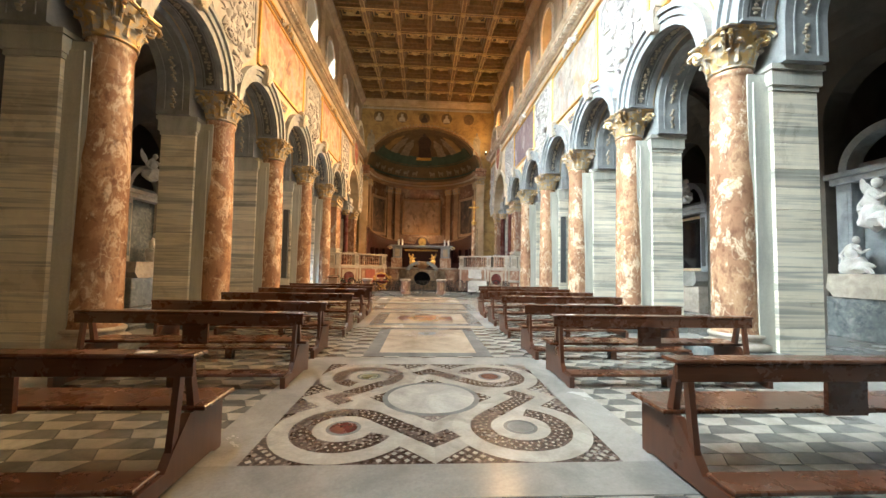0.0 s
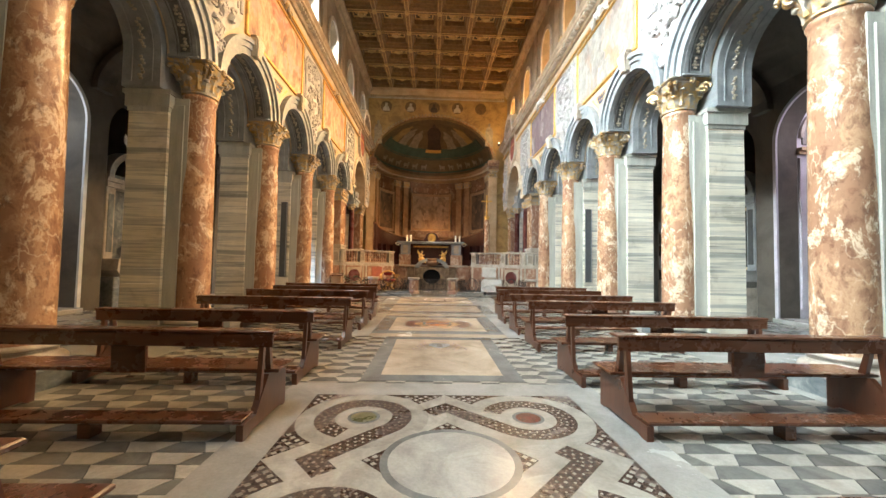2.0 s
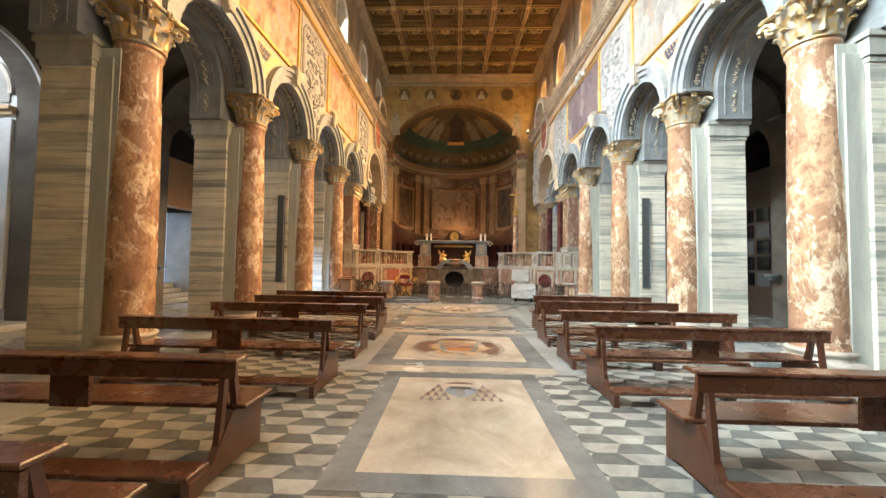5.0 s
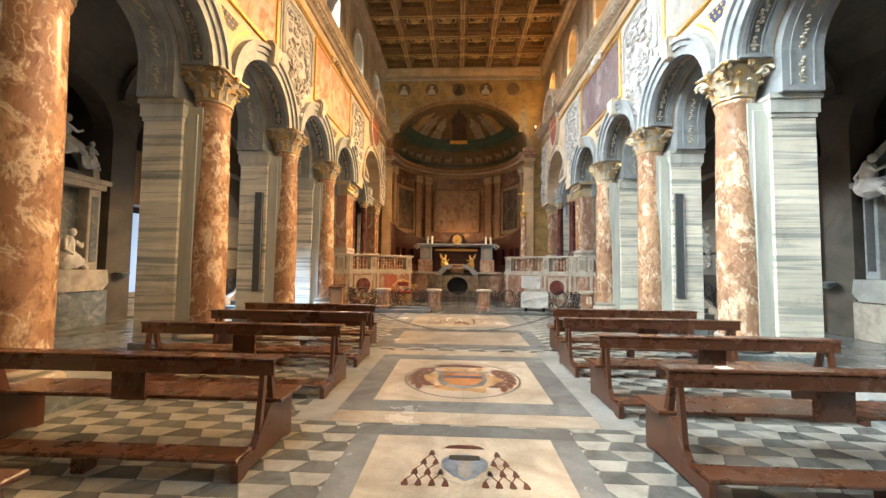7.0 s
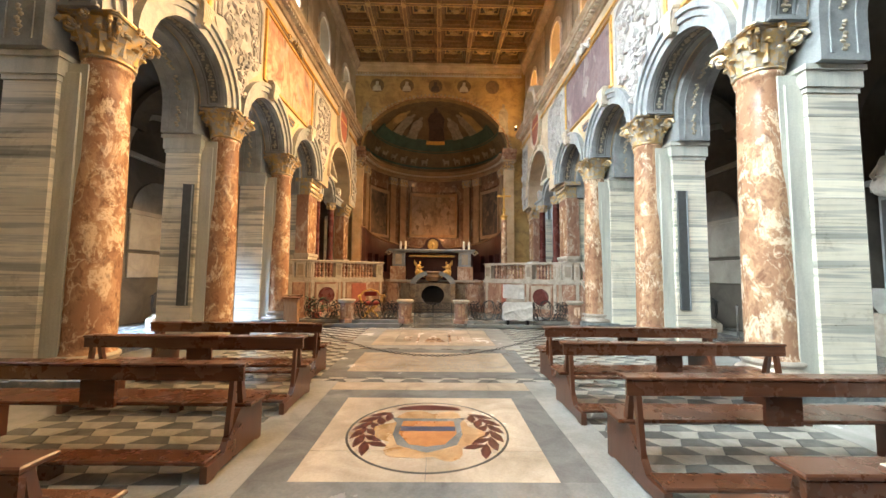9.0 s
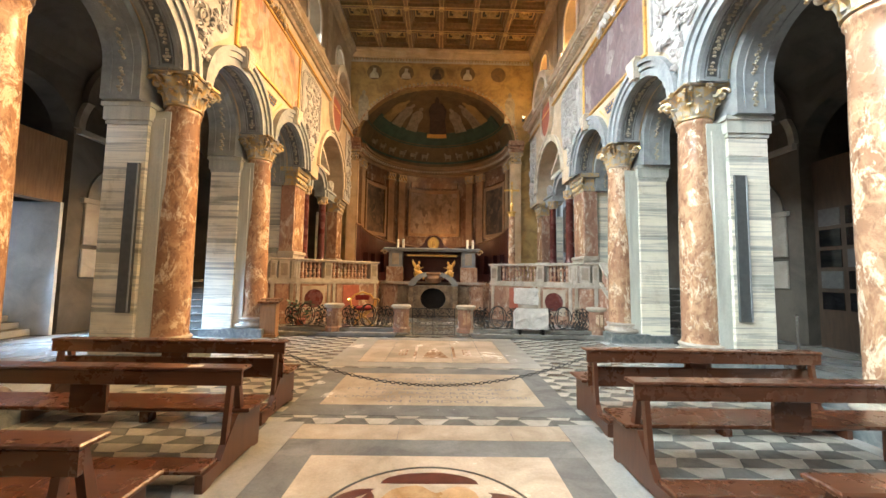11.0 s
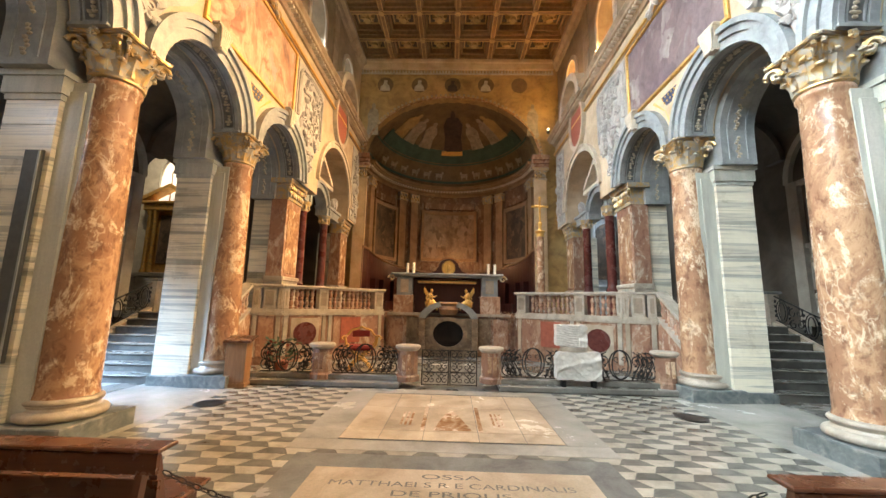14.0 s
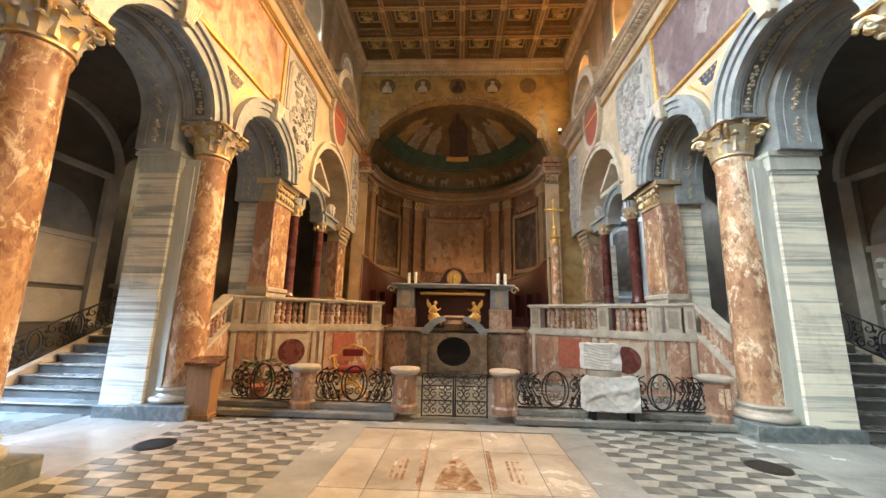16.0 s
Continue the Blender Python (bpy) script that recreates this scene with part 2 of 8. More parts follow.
M["ochre"] = stone("ochre_wall_paint", [(0.3, (0.52, 0.36, 0.2)), (0.6, (0.68, 0.52, 0.33))], 1.4, (1, 1, 1), 0.6, 0.1)
M["nave_wall"] = stone("cream_nave_paint", [(0.3, (0.47, 0.36, 0.235)), (0.6, (0.63, 0.51, 0.36))], 1.4, (1, 1, 1), 0.6, 0.1)
M["apse_ochre"] = stone("brown_ochre_marble", [(0.3, (0.25, 0.15, 0.075)), (0.6, (0.38, 0.245, 0.135))], 1.6, (1, 1, 1), 0.4, 0.06)
M["garland"] = stone("dull_gilded_carving", [(0.3, (0.3, 0.26, 0.2)), (0.6, (0.5, 0.44, 0.33))], 6, (1, 1, 1), 0.45, 0.15)
M["cream"] = stone("cream_cornice_paint", [(0.3, (0.5, 0.42, 0.32)), (0.6, (0.72, 0.65, 0.54))], 2.4, (1, 1, 1), 0.55, 0.1)
M["crown"] = stone("brown_cornice_paint", [(0.3, (0.32, 0.235, 0.15)), (0.6, (0.5, 0.39, 0.27))], 2.4, (1, 1, 1), 0.5, 0.12)
M["stucco"] = stone("white_stucco", [(0.3, (0.36, 0.345, 0.33)), (0.6, (0.53, 0.515, 0.495))], 3, (1, 1, 1), 0.6, 0.2, dirt=0.15)
# Plaster colour lowered to carry the dimness of the backlit window wall.
M["wall"] = stone("clerestory_plaster", [(0.3, (0.27, 0.2, 0.125)), (0.6, (0.41, 0.325, 0.22))], 1.2, (1, 1, 1), 0.7, 0.12)
# Far darker than plaster: the aisles' shade is put into this colour.
M["aisle"] = stone("shaded_aisle_plaster", [(0.3, (0.06, 0.052, 0.043)), (0.6, (0.12, 0.104, 0.082))], 1.0, (1, 1, 1), 0.75, 0.12)
M["ceiling"] = timber("gilded_coffer_wood", (0.2, 0.115, 0.05), (0.34, 0.205, 0.09), 0.45, (3, 3, 3), 0.05)
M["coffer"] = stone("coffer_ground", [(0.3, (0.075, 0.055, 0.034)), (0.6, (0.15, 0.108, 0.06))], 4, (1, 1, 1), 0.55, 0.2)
M["fresco_a"] = canvas("warm_fresco", [(0.32, (0.2, 0.1, 0.075)), (0.4, (0.46, 0.25, 0.15)), (0.47, (0.58, 0.45, 0.31)), (0.54, (0.44, 0.13, 0.075)), (0.61, (0.56, 0.38, 0.24)), (0.68, (0.34, 0.33, 0.32))], 0.75)
M["fresco_b"] = canvas("grey_fresco", [(0.32, (0.13, 0.085, 0.095)), (0.42, (0.19, 0.13, 0.14)), (0.5, (0.22, 0.165, 0.17)), (0.58, (0.2, 0.125, 0.125)), (0.64, (0.26, 0.22, 0.22)), (0.68, (0.42, 0.38, 0.35))], 0.75)
M["fresco_c"] = canvas("pale_grey_fresco", [(0.32, (0.2, 0.17, 0.15)), (0.42, (0.3, 0.28, 0.25)), (0.5, (0.4, 0.385, 0.35)), (0.57, (0.34, 0.3, 0.25)), (0.63, (0.46, 0.26, 0.15)), (0.68, (0.45, 0.43, 0.39))], 0.75)
M["mosaic_gold"] = stone("gold_mosaic", [(0.3, (0.24, 0.15, 0.06)), (0.6, (0.46, 0.31, 0.12))], 2.0, (1, 1, 1), 0.42, 0.6, grain=60)
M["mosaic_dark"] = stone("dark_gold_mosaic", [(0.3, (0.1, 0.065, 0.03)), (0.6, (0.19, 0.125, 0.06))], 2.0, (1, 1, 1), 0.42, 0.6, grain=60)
M["mosaic_green"] = stone("green_mosaic", [(0.3, (0.02, 0.06, 0.045)), (0.6, (0.05, 0.11, 0.08))], 2.0, (1, 1, 1), 0.42, 0.6, grain=60)
M["mosaic_white"] = stone("pale_mosaic", [(0.3, (0.35, 0.31, 0.25)), (0.6, (0.55, 0.5, 0.42))], 4.0, (1, 1, 1), 0.45, 0.6, grain=60)
M["mosaic_pale"] = stone("faded_pale_mosaic", [(0.3, (0.2, 0.16, 0.11)), (0.6, (0.36, 0.31, 0.235))], 4.0, (1, 1, 1), 0.45, 0.6, grain=60)
M["mosaic_robe"] = stone("dark_robe_mosaic", [(0.3, (0.03, 0.02, 0.02)), (0.6, (0.07, 0.045, 0.035))], 4.0, (1, 1, 1), 0.45, 0.6, grain=60)
M["canvas_dark"] = canvas("dark_oil_painting", [(0.32, (0.03, 0.025, 0.02)), (0.5, (0.09, 0.06, 0.04)), (0.66, (0.2, 0.13, 0.08))], 1.1)
M["canvas_mid"] = canvas("brown_oil_painting", [(0.32, (0.16, 0.1, 0.06)), (0.45, (0.3, 0.22, 0.14)), (0.55, (0.36, 0.27, 0.2)), (0.68, (0.45, 0.36, 0.27))], 0.9)
M["bench"] = timber("varnished_red_brown_wood", (0.072, 0.025, 0.012), (0.118, 0.043, 0.02), 0.26, (1.2, 16, 16), 0.3)
M["bench_end"] = timber("varnished_red_brown_board", (0.07, 0.024, 0.012), (0.115, 0.041, 0.019), 0.3, (10, 9, 1.0), 0.25)
M["stall"] = timber("dark_red_stall_wood", (0.036, 0.009, 0.008), (0.066, 0.015, 0.012), 0.4, (8, 8, 1), 0.1)
M["dark_wood"] = timber("dark_door_wood", (0.025, 0.016, 0.011), (0.06, 0.038, 0.024), 0.45, (8, 8, 1), 0.1)
M["oak"] = timber("brown_stand_wood", (0.2, 0.1, 0.045), (0.32, 0.18, 0.09), 0.4, (12, 12, 1), 0.1)
M["tile_white"] = stone("white_marble_tile", [(0.3, (0.3, 0.285, 0.25)), (0.6, (0.46, 0.437, 0.385))], 3, (1, 1, 1), 0.2, 0.03, 1.0, tone="piece", dirt=0.3)
M["tile_grey"] = stone("grey_marble_tile", [(0.3, (0.1, 0.104, 0.098)), (0.6, (0.185, 0.186, 0.172))], 3, (1, 1, 1), 0.2, 0.03, 1.0, tone="piece", dirt=0.3)
M["tile_white_i"] = stone("white_marble_tiles", [(0.3, (0.3, 0.285, 0.25)), (0.6, (0.46, 0.437, 0.385))], 3, (1, 1, 1), 0.2, 0.03, 1.0, tone="island", dirt=0.3)
M["tile_grey_i"] = stone("grey_marble_tiles", [(0.3, (0.1, 0.104, 0.098)), (0.6, (0.185, 0.186, 0.172))], 3, (1, 1, 1), 0.2, 0.03, 1.0, tone="island", dirt=0.3)
M["slab"] = stone("pale_grey_floor_marble", [(0.3, (0.27, 0.27, 0.255)), (0.6, (0.385, 0.375, 0.35))], 1.2, (1, 1, 1), 0.22, 0.03, 1.0, tone="piece", dirt=0.3)
M["aisle_floor"] = stone("worn_grey_floor_marble", [(0.3, (0.15, 0.148, 0.135)), (0.6, (0.26, 0.252, 0.23))], 1.4, (1, 1, 1), 0.25, 0.03, 1.0, tone="piece", dirt=0.35)
M["slab_grey"] = stone("mid_grey_floor_marble", [(0.3, (0.135, 0.142, 0.142)), (0.6, (0.225, 0.23, 0.226))], 1.6, (1, 1, 1), 0.22, 0.03, 1.0, tone="piece", dirt=0.3)
M["slab_cream"] = stone("cream_floor_marble", [(0.3, (0.38, 0.315, 0.24)), (0.6, (0.54, 0.46, 0.365))], 1.4, (1, 1, 1), 0.22, 0.03, 1.4, tone="piece", dirt=0.3)
M["inlay_dark"] = stone("dark_tessera_inlay", [(0.38, (0.035, 0.025, 0.022)), (0.56, (0.09, 0.06, 0.05)), (0.70, (0.34, 0.28, 0.23))], 26, (1, 1, 1), 0.25, 0.03, 0.0, dirt=0.2)
M["disc_green"] = stone("olive_green_disc", [(0.3, (0.075, 0.08, 0.04)), (0.6, (0.14, 0.14, 0.075))], 8, (1, 1, 1), 0.25, 0.05)
M["disc_pale"] = stone("pale_grey_disc_marble", [(0.3, (0.33, 0.325, 0.3)), (0.6, (0.5, 0.49, 0.45))], 1.8, (1, 1, 1), 0.22, 0.03, 1.4, dirt=0.3)
M["inlay_ochre"] = stone("ochre_inlay", [(0.3, (0.36, 0.21, 0.1)), (0.6, (0.5, 0.33, 0.18))], 6, (1, 1, 1), 0.25, 0.03)
M["inlay_orange"] = stone("orange_inlay", [(0.3, (0.4, 0.16, 0.06)), (0.6, (0.5, 0.24, 0.1))], 6, (1, 1, 1), 0.25, 0.03)
M["shield_blue"] = plain("blue_grey_shield_stone", (0.16, 0.19, 0.23), 0.3)
M["tassel"] = plain("brown_red_inlay", (0.1, 0.032, 0.024), 0.3)
M["lettering"] = plain("dark_letter_inlay", (0.05, 0.045, 0.04), 0.35)
M["iron"] = plain("black_wrought_iron", (0.02, 0.02, 0.021), 0.42, 0.6)
M["black_glass"] = plain("black_window_glass", (0.006, 0.006, 0.007), 0.06)
M["wax"] = plain("white_candle_wax", (0.8, 0.76, 0.66), 0.45)
M["red_cloth"] = plain("red_velvet", (0.2, 0.016, 0.014), 0.85)
M["porphyry"] = stone("porphyry", [(0.3, (0.08, 0.02, 0.02)), (0.6, (0.13, 0.04, 0.035))], 8, (1, 1, 1), 0.25, 0.05)
M["statue"] = stone("white_statue_marble", [(0.3, (0.55, 0.53, 0.49)), (0.6, (0.74, 0.72, 0.68))], 3, (1, 1, 1), 0.45, 0.1, dirt=0.35)
M["board"] = plain("dark_grey_panel", (0.07, 0.075, 0.075), 0.5)
M["blue"] = plain("blue_painted_inlay", (0.04, 0.05, 0.1), 0.5)
M["inlay_brown"] = stone("brown_worn_inlay", [(0.3, (0.2, 0.1, 0.05)), (0.5, (0.34, 0.2, 0.11)), (0.62, (0.46, 0.37, 0.28))], 7, (1, 1, 1), 0.25, 0.03)
M["inset_brown"] = stone("grey_brown_inset", [(0.3, (0.2, 0.16, 0.12)), (0.6, (0.34, 0.28, 0.22))], 4, (1, 1, 1), 0.35, 0.06)
# Grey-brown carving, taken darker so the colour also holds its shadow.
M["housing"] = stone("carved_brown_marble", [(0.3, (0.14, 0.1, 0.07)), (0.5, (0.25, 0.19, 0.13)), (0.66, (0.36, 0.29, 0.2))], 5, (1, 1, 1), 0.35, 0.2)
# Emission standing in for daylight on the wall beyond the doorway.
M["door_glow"] = glow("bluish_door_glow", (0.5, 0.68, 0.92), 0.8)
M["red_field"] = plain("faded_red_oval", (0.36, 0.1, 0.06), 0.6)
M["rosette"] = plain("pale_gilded_wood", (0.62, 0.42, 0.17), 0.35, 0.15)
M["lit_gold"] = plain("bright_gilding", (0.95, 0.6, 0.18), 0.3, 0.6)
M["lamp_lens"] = glow("lamp_lens", (1.0, 0.85, 0.55), 12.0)
M["plant_leaf"] = plain("dark_leaf", (0.03, 0.06, 0.025), 0.5)
M["chapel_white"] = stone("pale_blue_painted_plaster", [(0.3, (0.5, 0.54, 0.56)), (0.6, (0.68, 0.7, 0.7))], 1.6, (1, 1, 1), 0.6, 0.08)
M["chapel_pink"] = stone("pale_lilac_painted_plaster", [(0.3, (0.48, 0.46, 0.52)), (0.6, (0.62, 0.6, 0.66))], 1.6, (1, 1, 1), 0.6, 0.08)
M["canvas_red"] = canvas("red_robe_painting", [(0.32, (0.12, 0.1, 0.12)), (0.46, (0.36, 0.32, 0.32)), (0.54, (0.45, 0.14, 0.1)), (0.66, (0.5, 0.42, 0.36))], 0.9)
M["aisle_pale"] = stone("pale_aisle_stone", [(0.3, (0.26, 0.235, 0.2)), (0.6, (0.38, 0.35, 0.3))], 1.5, (1, 1, 1), 0.55, 0.08)
# Grey lowered so the lunette carries the aisle's shade in its colour.
M["lunette"] = stone("shaded_grey_lunette", [(0.3, (0.13, 0.13, 0.125)), (0.6, (0.22, 0.215, 0.2))], 1.5, (1, 1, 1), 0.6, 0.08)
M["chapel_cream"] = stone("cream_chapel_plaster", [(0.3, (0.5, 0.45, 0.36)), (0.6, (0.66, 0.61, 0.5))], 1.6, (1, 1, 1), 0.6, 0.08)
M["chapel_pane"] = glow("bright_chapel_glass", (1.0, 0.93, 0.8), 1.1)
M["gilt_wood"] = gilt("gilded_altar_wood", (0.7, 0.43, 0.13), (0.45, 0.27, 0.1), 0.55, 0.35)
# Risers well below the treads' tone: their shade is put into the colour.
M["riser"] = stone("shaded_riser_marble", [(0.3, (0.06, 0.06, 0.056)), (0.6, (0.13, 0.127, 0.115))], 2.5, (1, 1, 1), 0.35, 0.05)
M["steel"] = plain("polished_steel", (0.6, 0.6, 0.6), 0.22, 1.0)
M["pane"] = glow("bright_window_glass", (0.6, 0.74, 0.92), 0.9)
M["pane_warm"] = glow("sunlit_window_glass", (1.0, 0.72, 0.34), 1.6)

# ---- mesh helpers ----


def part(name, bm, mat, parent=None, label="", smooth=False, at=None):
    bmesh.ops.recalc_face_normals(bm, faces=bm.faces)
    if smooth:
        for f in bm.faces:
            f.smooth = True
    me = bpy.data.meshes.new(name)
    bm.to_mesh(me)
    bm.free()
    me.materials.append(M[mat])
    if smooth:
        me.set_sharp_from_angle(angle=radians(38))
    ob = new(name, me)
    if parent:
        ob.parent = parent
    if at is not None:
        ob.matrix_basis = at
    if label:
        tagged(ob, label)
    return ob


def thing(name, m, label, category, group="", kind=""):
    ob = new(name)
    ob.matrix_basis = m
    ob.empty_display_size = 0.1
    return tagged(ob, label, category, group, kind)


def splay(y):
    """The east arcade runs slightly away from the nave's axis towards the altar."""
    return 0.0085 * max(0.0, y - 3.0)


def side(s):
    """Along the nave, up, and away from its axis on side s."""
    return lambda u, v, d: (s * d + (splay(u) if s > 0 else 0.0), u, v)


def across(y0=0.0):
    return lambda u, v, d: (u, y0 + d, v)


def flat():
    return lambda u, v, d: (u, v, d)


def prism(bm, P, pts, d0, d1):
    """A polygon in the P plane, from depth d0 to d1."""
    a = [bm.verts.new(P(u, v, d0)) for u, v in pts]
    b = [bm.verts.new(P(u, v, d1)) for u, v in pts]
    n = len(pts)
    fs = [bm.faces.new(a), bm.faces.new(b[::-1])]
    for i in range(n):
        fs.append(bm.faces.new((a[i], b[i], b[(i + 1) % n], a[(i + 1) % n])))
    return fs


def box(bm, P, u0, u1, v0, v1, d0, d1, chamfer=0.0):
    if chamfer:
        c = chamfer
        rings = []
        for d, i in ((d0, c), (d0 + c, 0), (d1 - c, 0), (d1, c)):
            rings.append([bm.verts.new(P(u, v, d)) for u, v in ((u0 + i, v0 + i), (u1 - i, v0 + i), (u1 - i, v1 - i), (u0 + i, v1 - i))])
        bm.faces.new(rings[0])
        bm.faces.new(rings[3][::-1])
        for a, b in zip(rings, rings[1:]):
            for i in range(4):
                bm.faces.new((a[i], b[i], b[(i + 1) % 4], a[(i + 1) % 4]))
        return
    prism(bm, P, ((u0, v0), (u1, v0), (u1, v1), (u0, v1)), d0, d1)


def arc_pts(uc, vc, r, rz=None, a0=0.0, a1=math.pi, n=20):
    rz = r if rz is None else rz
    return [(uc + r * math.cos(a0 + (a1 - a0) * i / n), vc + rz * math.sin(a0 + (a1 - a0) * i / n)) for i in range(n + 1)]


def band(bm, P, uc, vc, r0, r1, d0, d1, a0=0.0, a1=math.pi, n=20, k=1.0):
    """A curved bar between two radii; k flattens it upwards."""
    i, o = arc_pts(uc, vc, r0, r0 * k, a0, a1, n), arc_pts(uc, vc, r1, r1 * k, a0, a1, n)
    rows = []
    for (a, b), (c, e) in zip(i, o):
        rows.append([bm.verts.new(P(*q)) for q in ((a, b, d0), (c, e, d0), (c, e, d1), (a, b, d1))])
    for p, q in zip(rows, rows[1:]):
        for j in range(4):
            bm.faces.new((p[j], q[j], q[(j + 1) % 4], p[(j + 1) % 4]))
    if abs(a1 - a0) < 2 * math.pi - 1e-6:
        bm.faces.new(rows[0])
        bm.faces.new(rows[-1][::-1])


def open_wall(bm, P, u0, u1, v0, v1, d0, d1, ops, n=20):
    """A wall with round-headed openings (centre, half width, foot, springing, rise)."""
    quad = lambda *q: bm.faces.new([bm.verts.new(P(*p)) for p in q])
    u = u0
    for uc, r, vb, vs, rz in ops:
        for d in (d0, d1):
            quad((u, v0, d), (uc - r, v0, d), (uc - r, v1, d), (u, v1, d))
            if vb > v0:
                quad((uc - r, v0, d), (uc + r, v0, d), (uc + r, vb, d), (uc - r, vb, d))
        arc = arc_pts(uc, vs, r, rz, math.pi, 0, n)
        for (a, b), (c, e) in zip(arc, arc[1:]):
            for d in (d0, d1):
                quad((a, b, d), (c, e, d), (c, v1, d), (a, v1, d))
            quad((a, b, d0), (c, e, d0), (c, e, d1), (a, b, d1))
        if vs > vb:
            quad((uc - r, vb, d0), (uc - r, vs, d0), (uc - r, vs, d1), (uc - r, vb, d1))
            quad((uc + r, vb, d0), (uc + r, vs, d0), (uc + r, vs, d1), (uc + r, vb, d1))
        if vb > v0:
            quad((uc - r, vb, d0), (uc + r, vb, d0), (uc + r, vb, d1), (uc - r, vb, d1))
        u = uc + r
    for d in (d0, d1):
        quad((u, v0, d), (u1, v0, d), (u1, v1, d), (u, v1, d))
    quad((u0, v1, d0), (u1, v1, d0), (u1, v1, d1), (u0, v1, d1))
    for a in (u0, u1):
        quad((a, v0, d0), (a, v1, d0), (a, v1, d1), (a, v0, d1))
    bmesh.ops.remove_doubles(bm, verts=bm.verts, dist=1e-5)


def lathe(bm, profile, n=28, c=(0, 0), close=True):
    rings = [[bm.verts.new((c[0] + r * math.cos(2 * math.pi * i / n), c[1] + r * math.sin(2 * math.pi * i / n), z)) for i in range(n)] for r, z in profile]
    for a, b in zip(rings, rings[1:]):
        for i in range(n):
            bm.faces.new((a[i], a[(i + 1) % n], b[(i + 1) % n], b[i]))
    if close:
        bm.faces.new(rings[0][::-1])
        bm.faces.new(rings[-1])


def tube(bm, pts, r, n=6, r1=None):
    """A round bar along the points, thinning to r1."""
    pts = [Vector(p) for p in pts]
    rings = []
    for i, p in enumerate(pts):
        t = (pts[min(i + 1, len(pts) - 1)] - pts[max(i - 1, 0)]).normalized()
        a = t.orthogonal().normalized()
        if rings:
            a = (last - t * last.dot(t)).normalized()
        last = a
        b = t.cross(a)
        q = r if r1 is None else r + (r1 - r) * i / (len(pts) - 1)
        rings.append([bm.verts.new(p + (a * math.cos(2 * math.pi * j / n) + b * math.sin(2 * math.pi * j / n)) * q) for j in range(n)])
    for a, b in zip(rings, rings[1:]):
        for j in range(n):
            bm.faces.new((a[j], a[(j + 1) % n], b[(j + 1) % n], b[j]))
    bm.faces.new(rings[0][::-1])
    bm.faces.new(rings[-1])


def lump(bm, at, size, n=2, rough=0.25, seed=0.0, turn=None):
    """A rounded, uneven mass of carved stone."""
    got = bmesh.ops.create_icosphere(bm, subdivisions=n, radius=1.0)["verts"]
    for v in got:
        k = 1 + rough * noise.noise(v.co * 1.7 + Vector((seed, seed * 0.7, seed * 1.3)))
        p = Vector((v.co.x * size[0], v.co.y * size[1], v.co.z * size[2])) * k
        v.co = Vector(at) + (turn @ p if turn else p)


def sweep(bm, P, profile, u0, u1):
    """A straight moulding: a (depth, height) profile run along u."""
    prism(bm, lambda a, b, c: P(c, b, a), profile, u0, u1)

# ---- structure ----
# floor base and the step before the presbytery
bm = bmesh.new()
box(bm, flat(), -13, 13, -5, 36, -0.3, -0.012)
floor = tagged(part("floor", bm, "slab_grey"), "inlaid marble floor of grey and white hexagons", "floor", kind="structure")

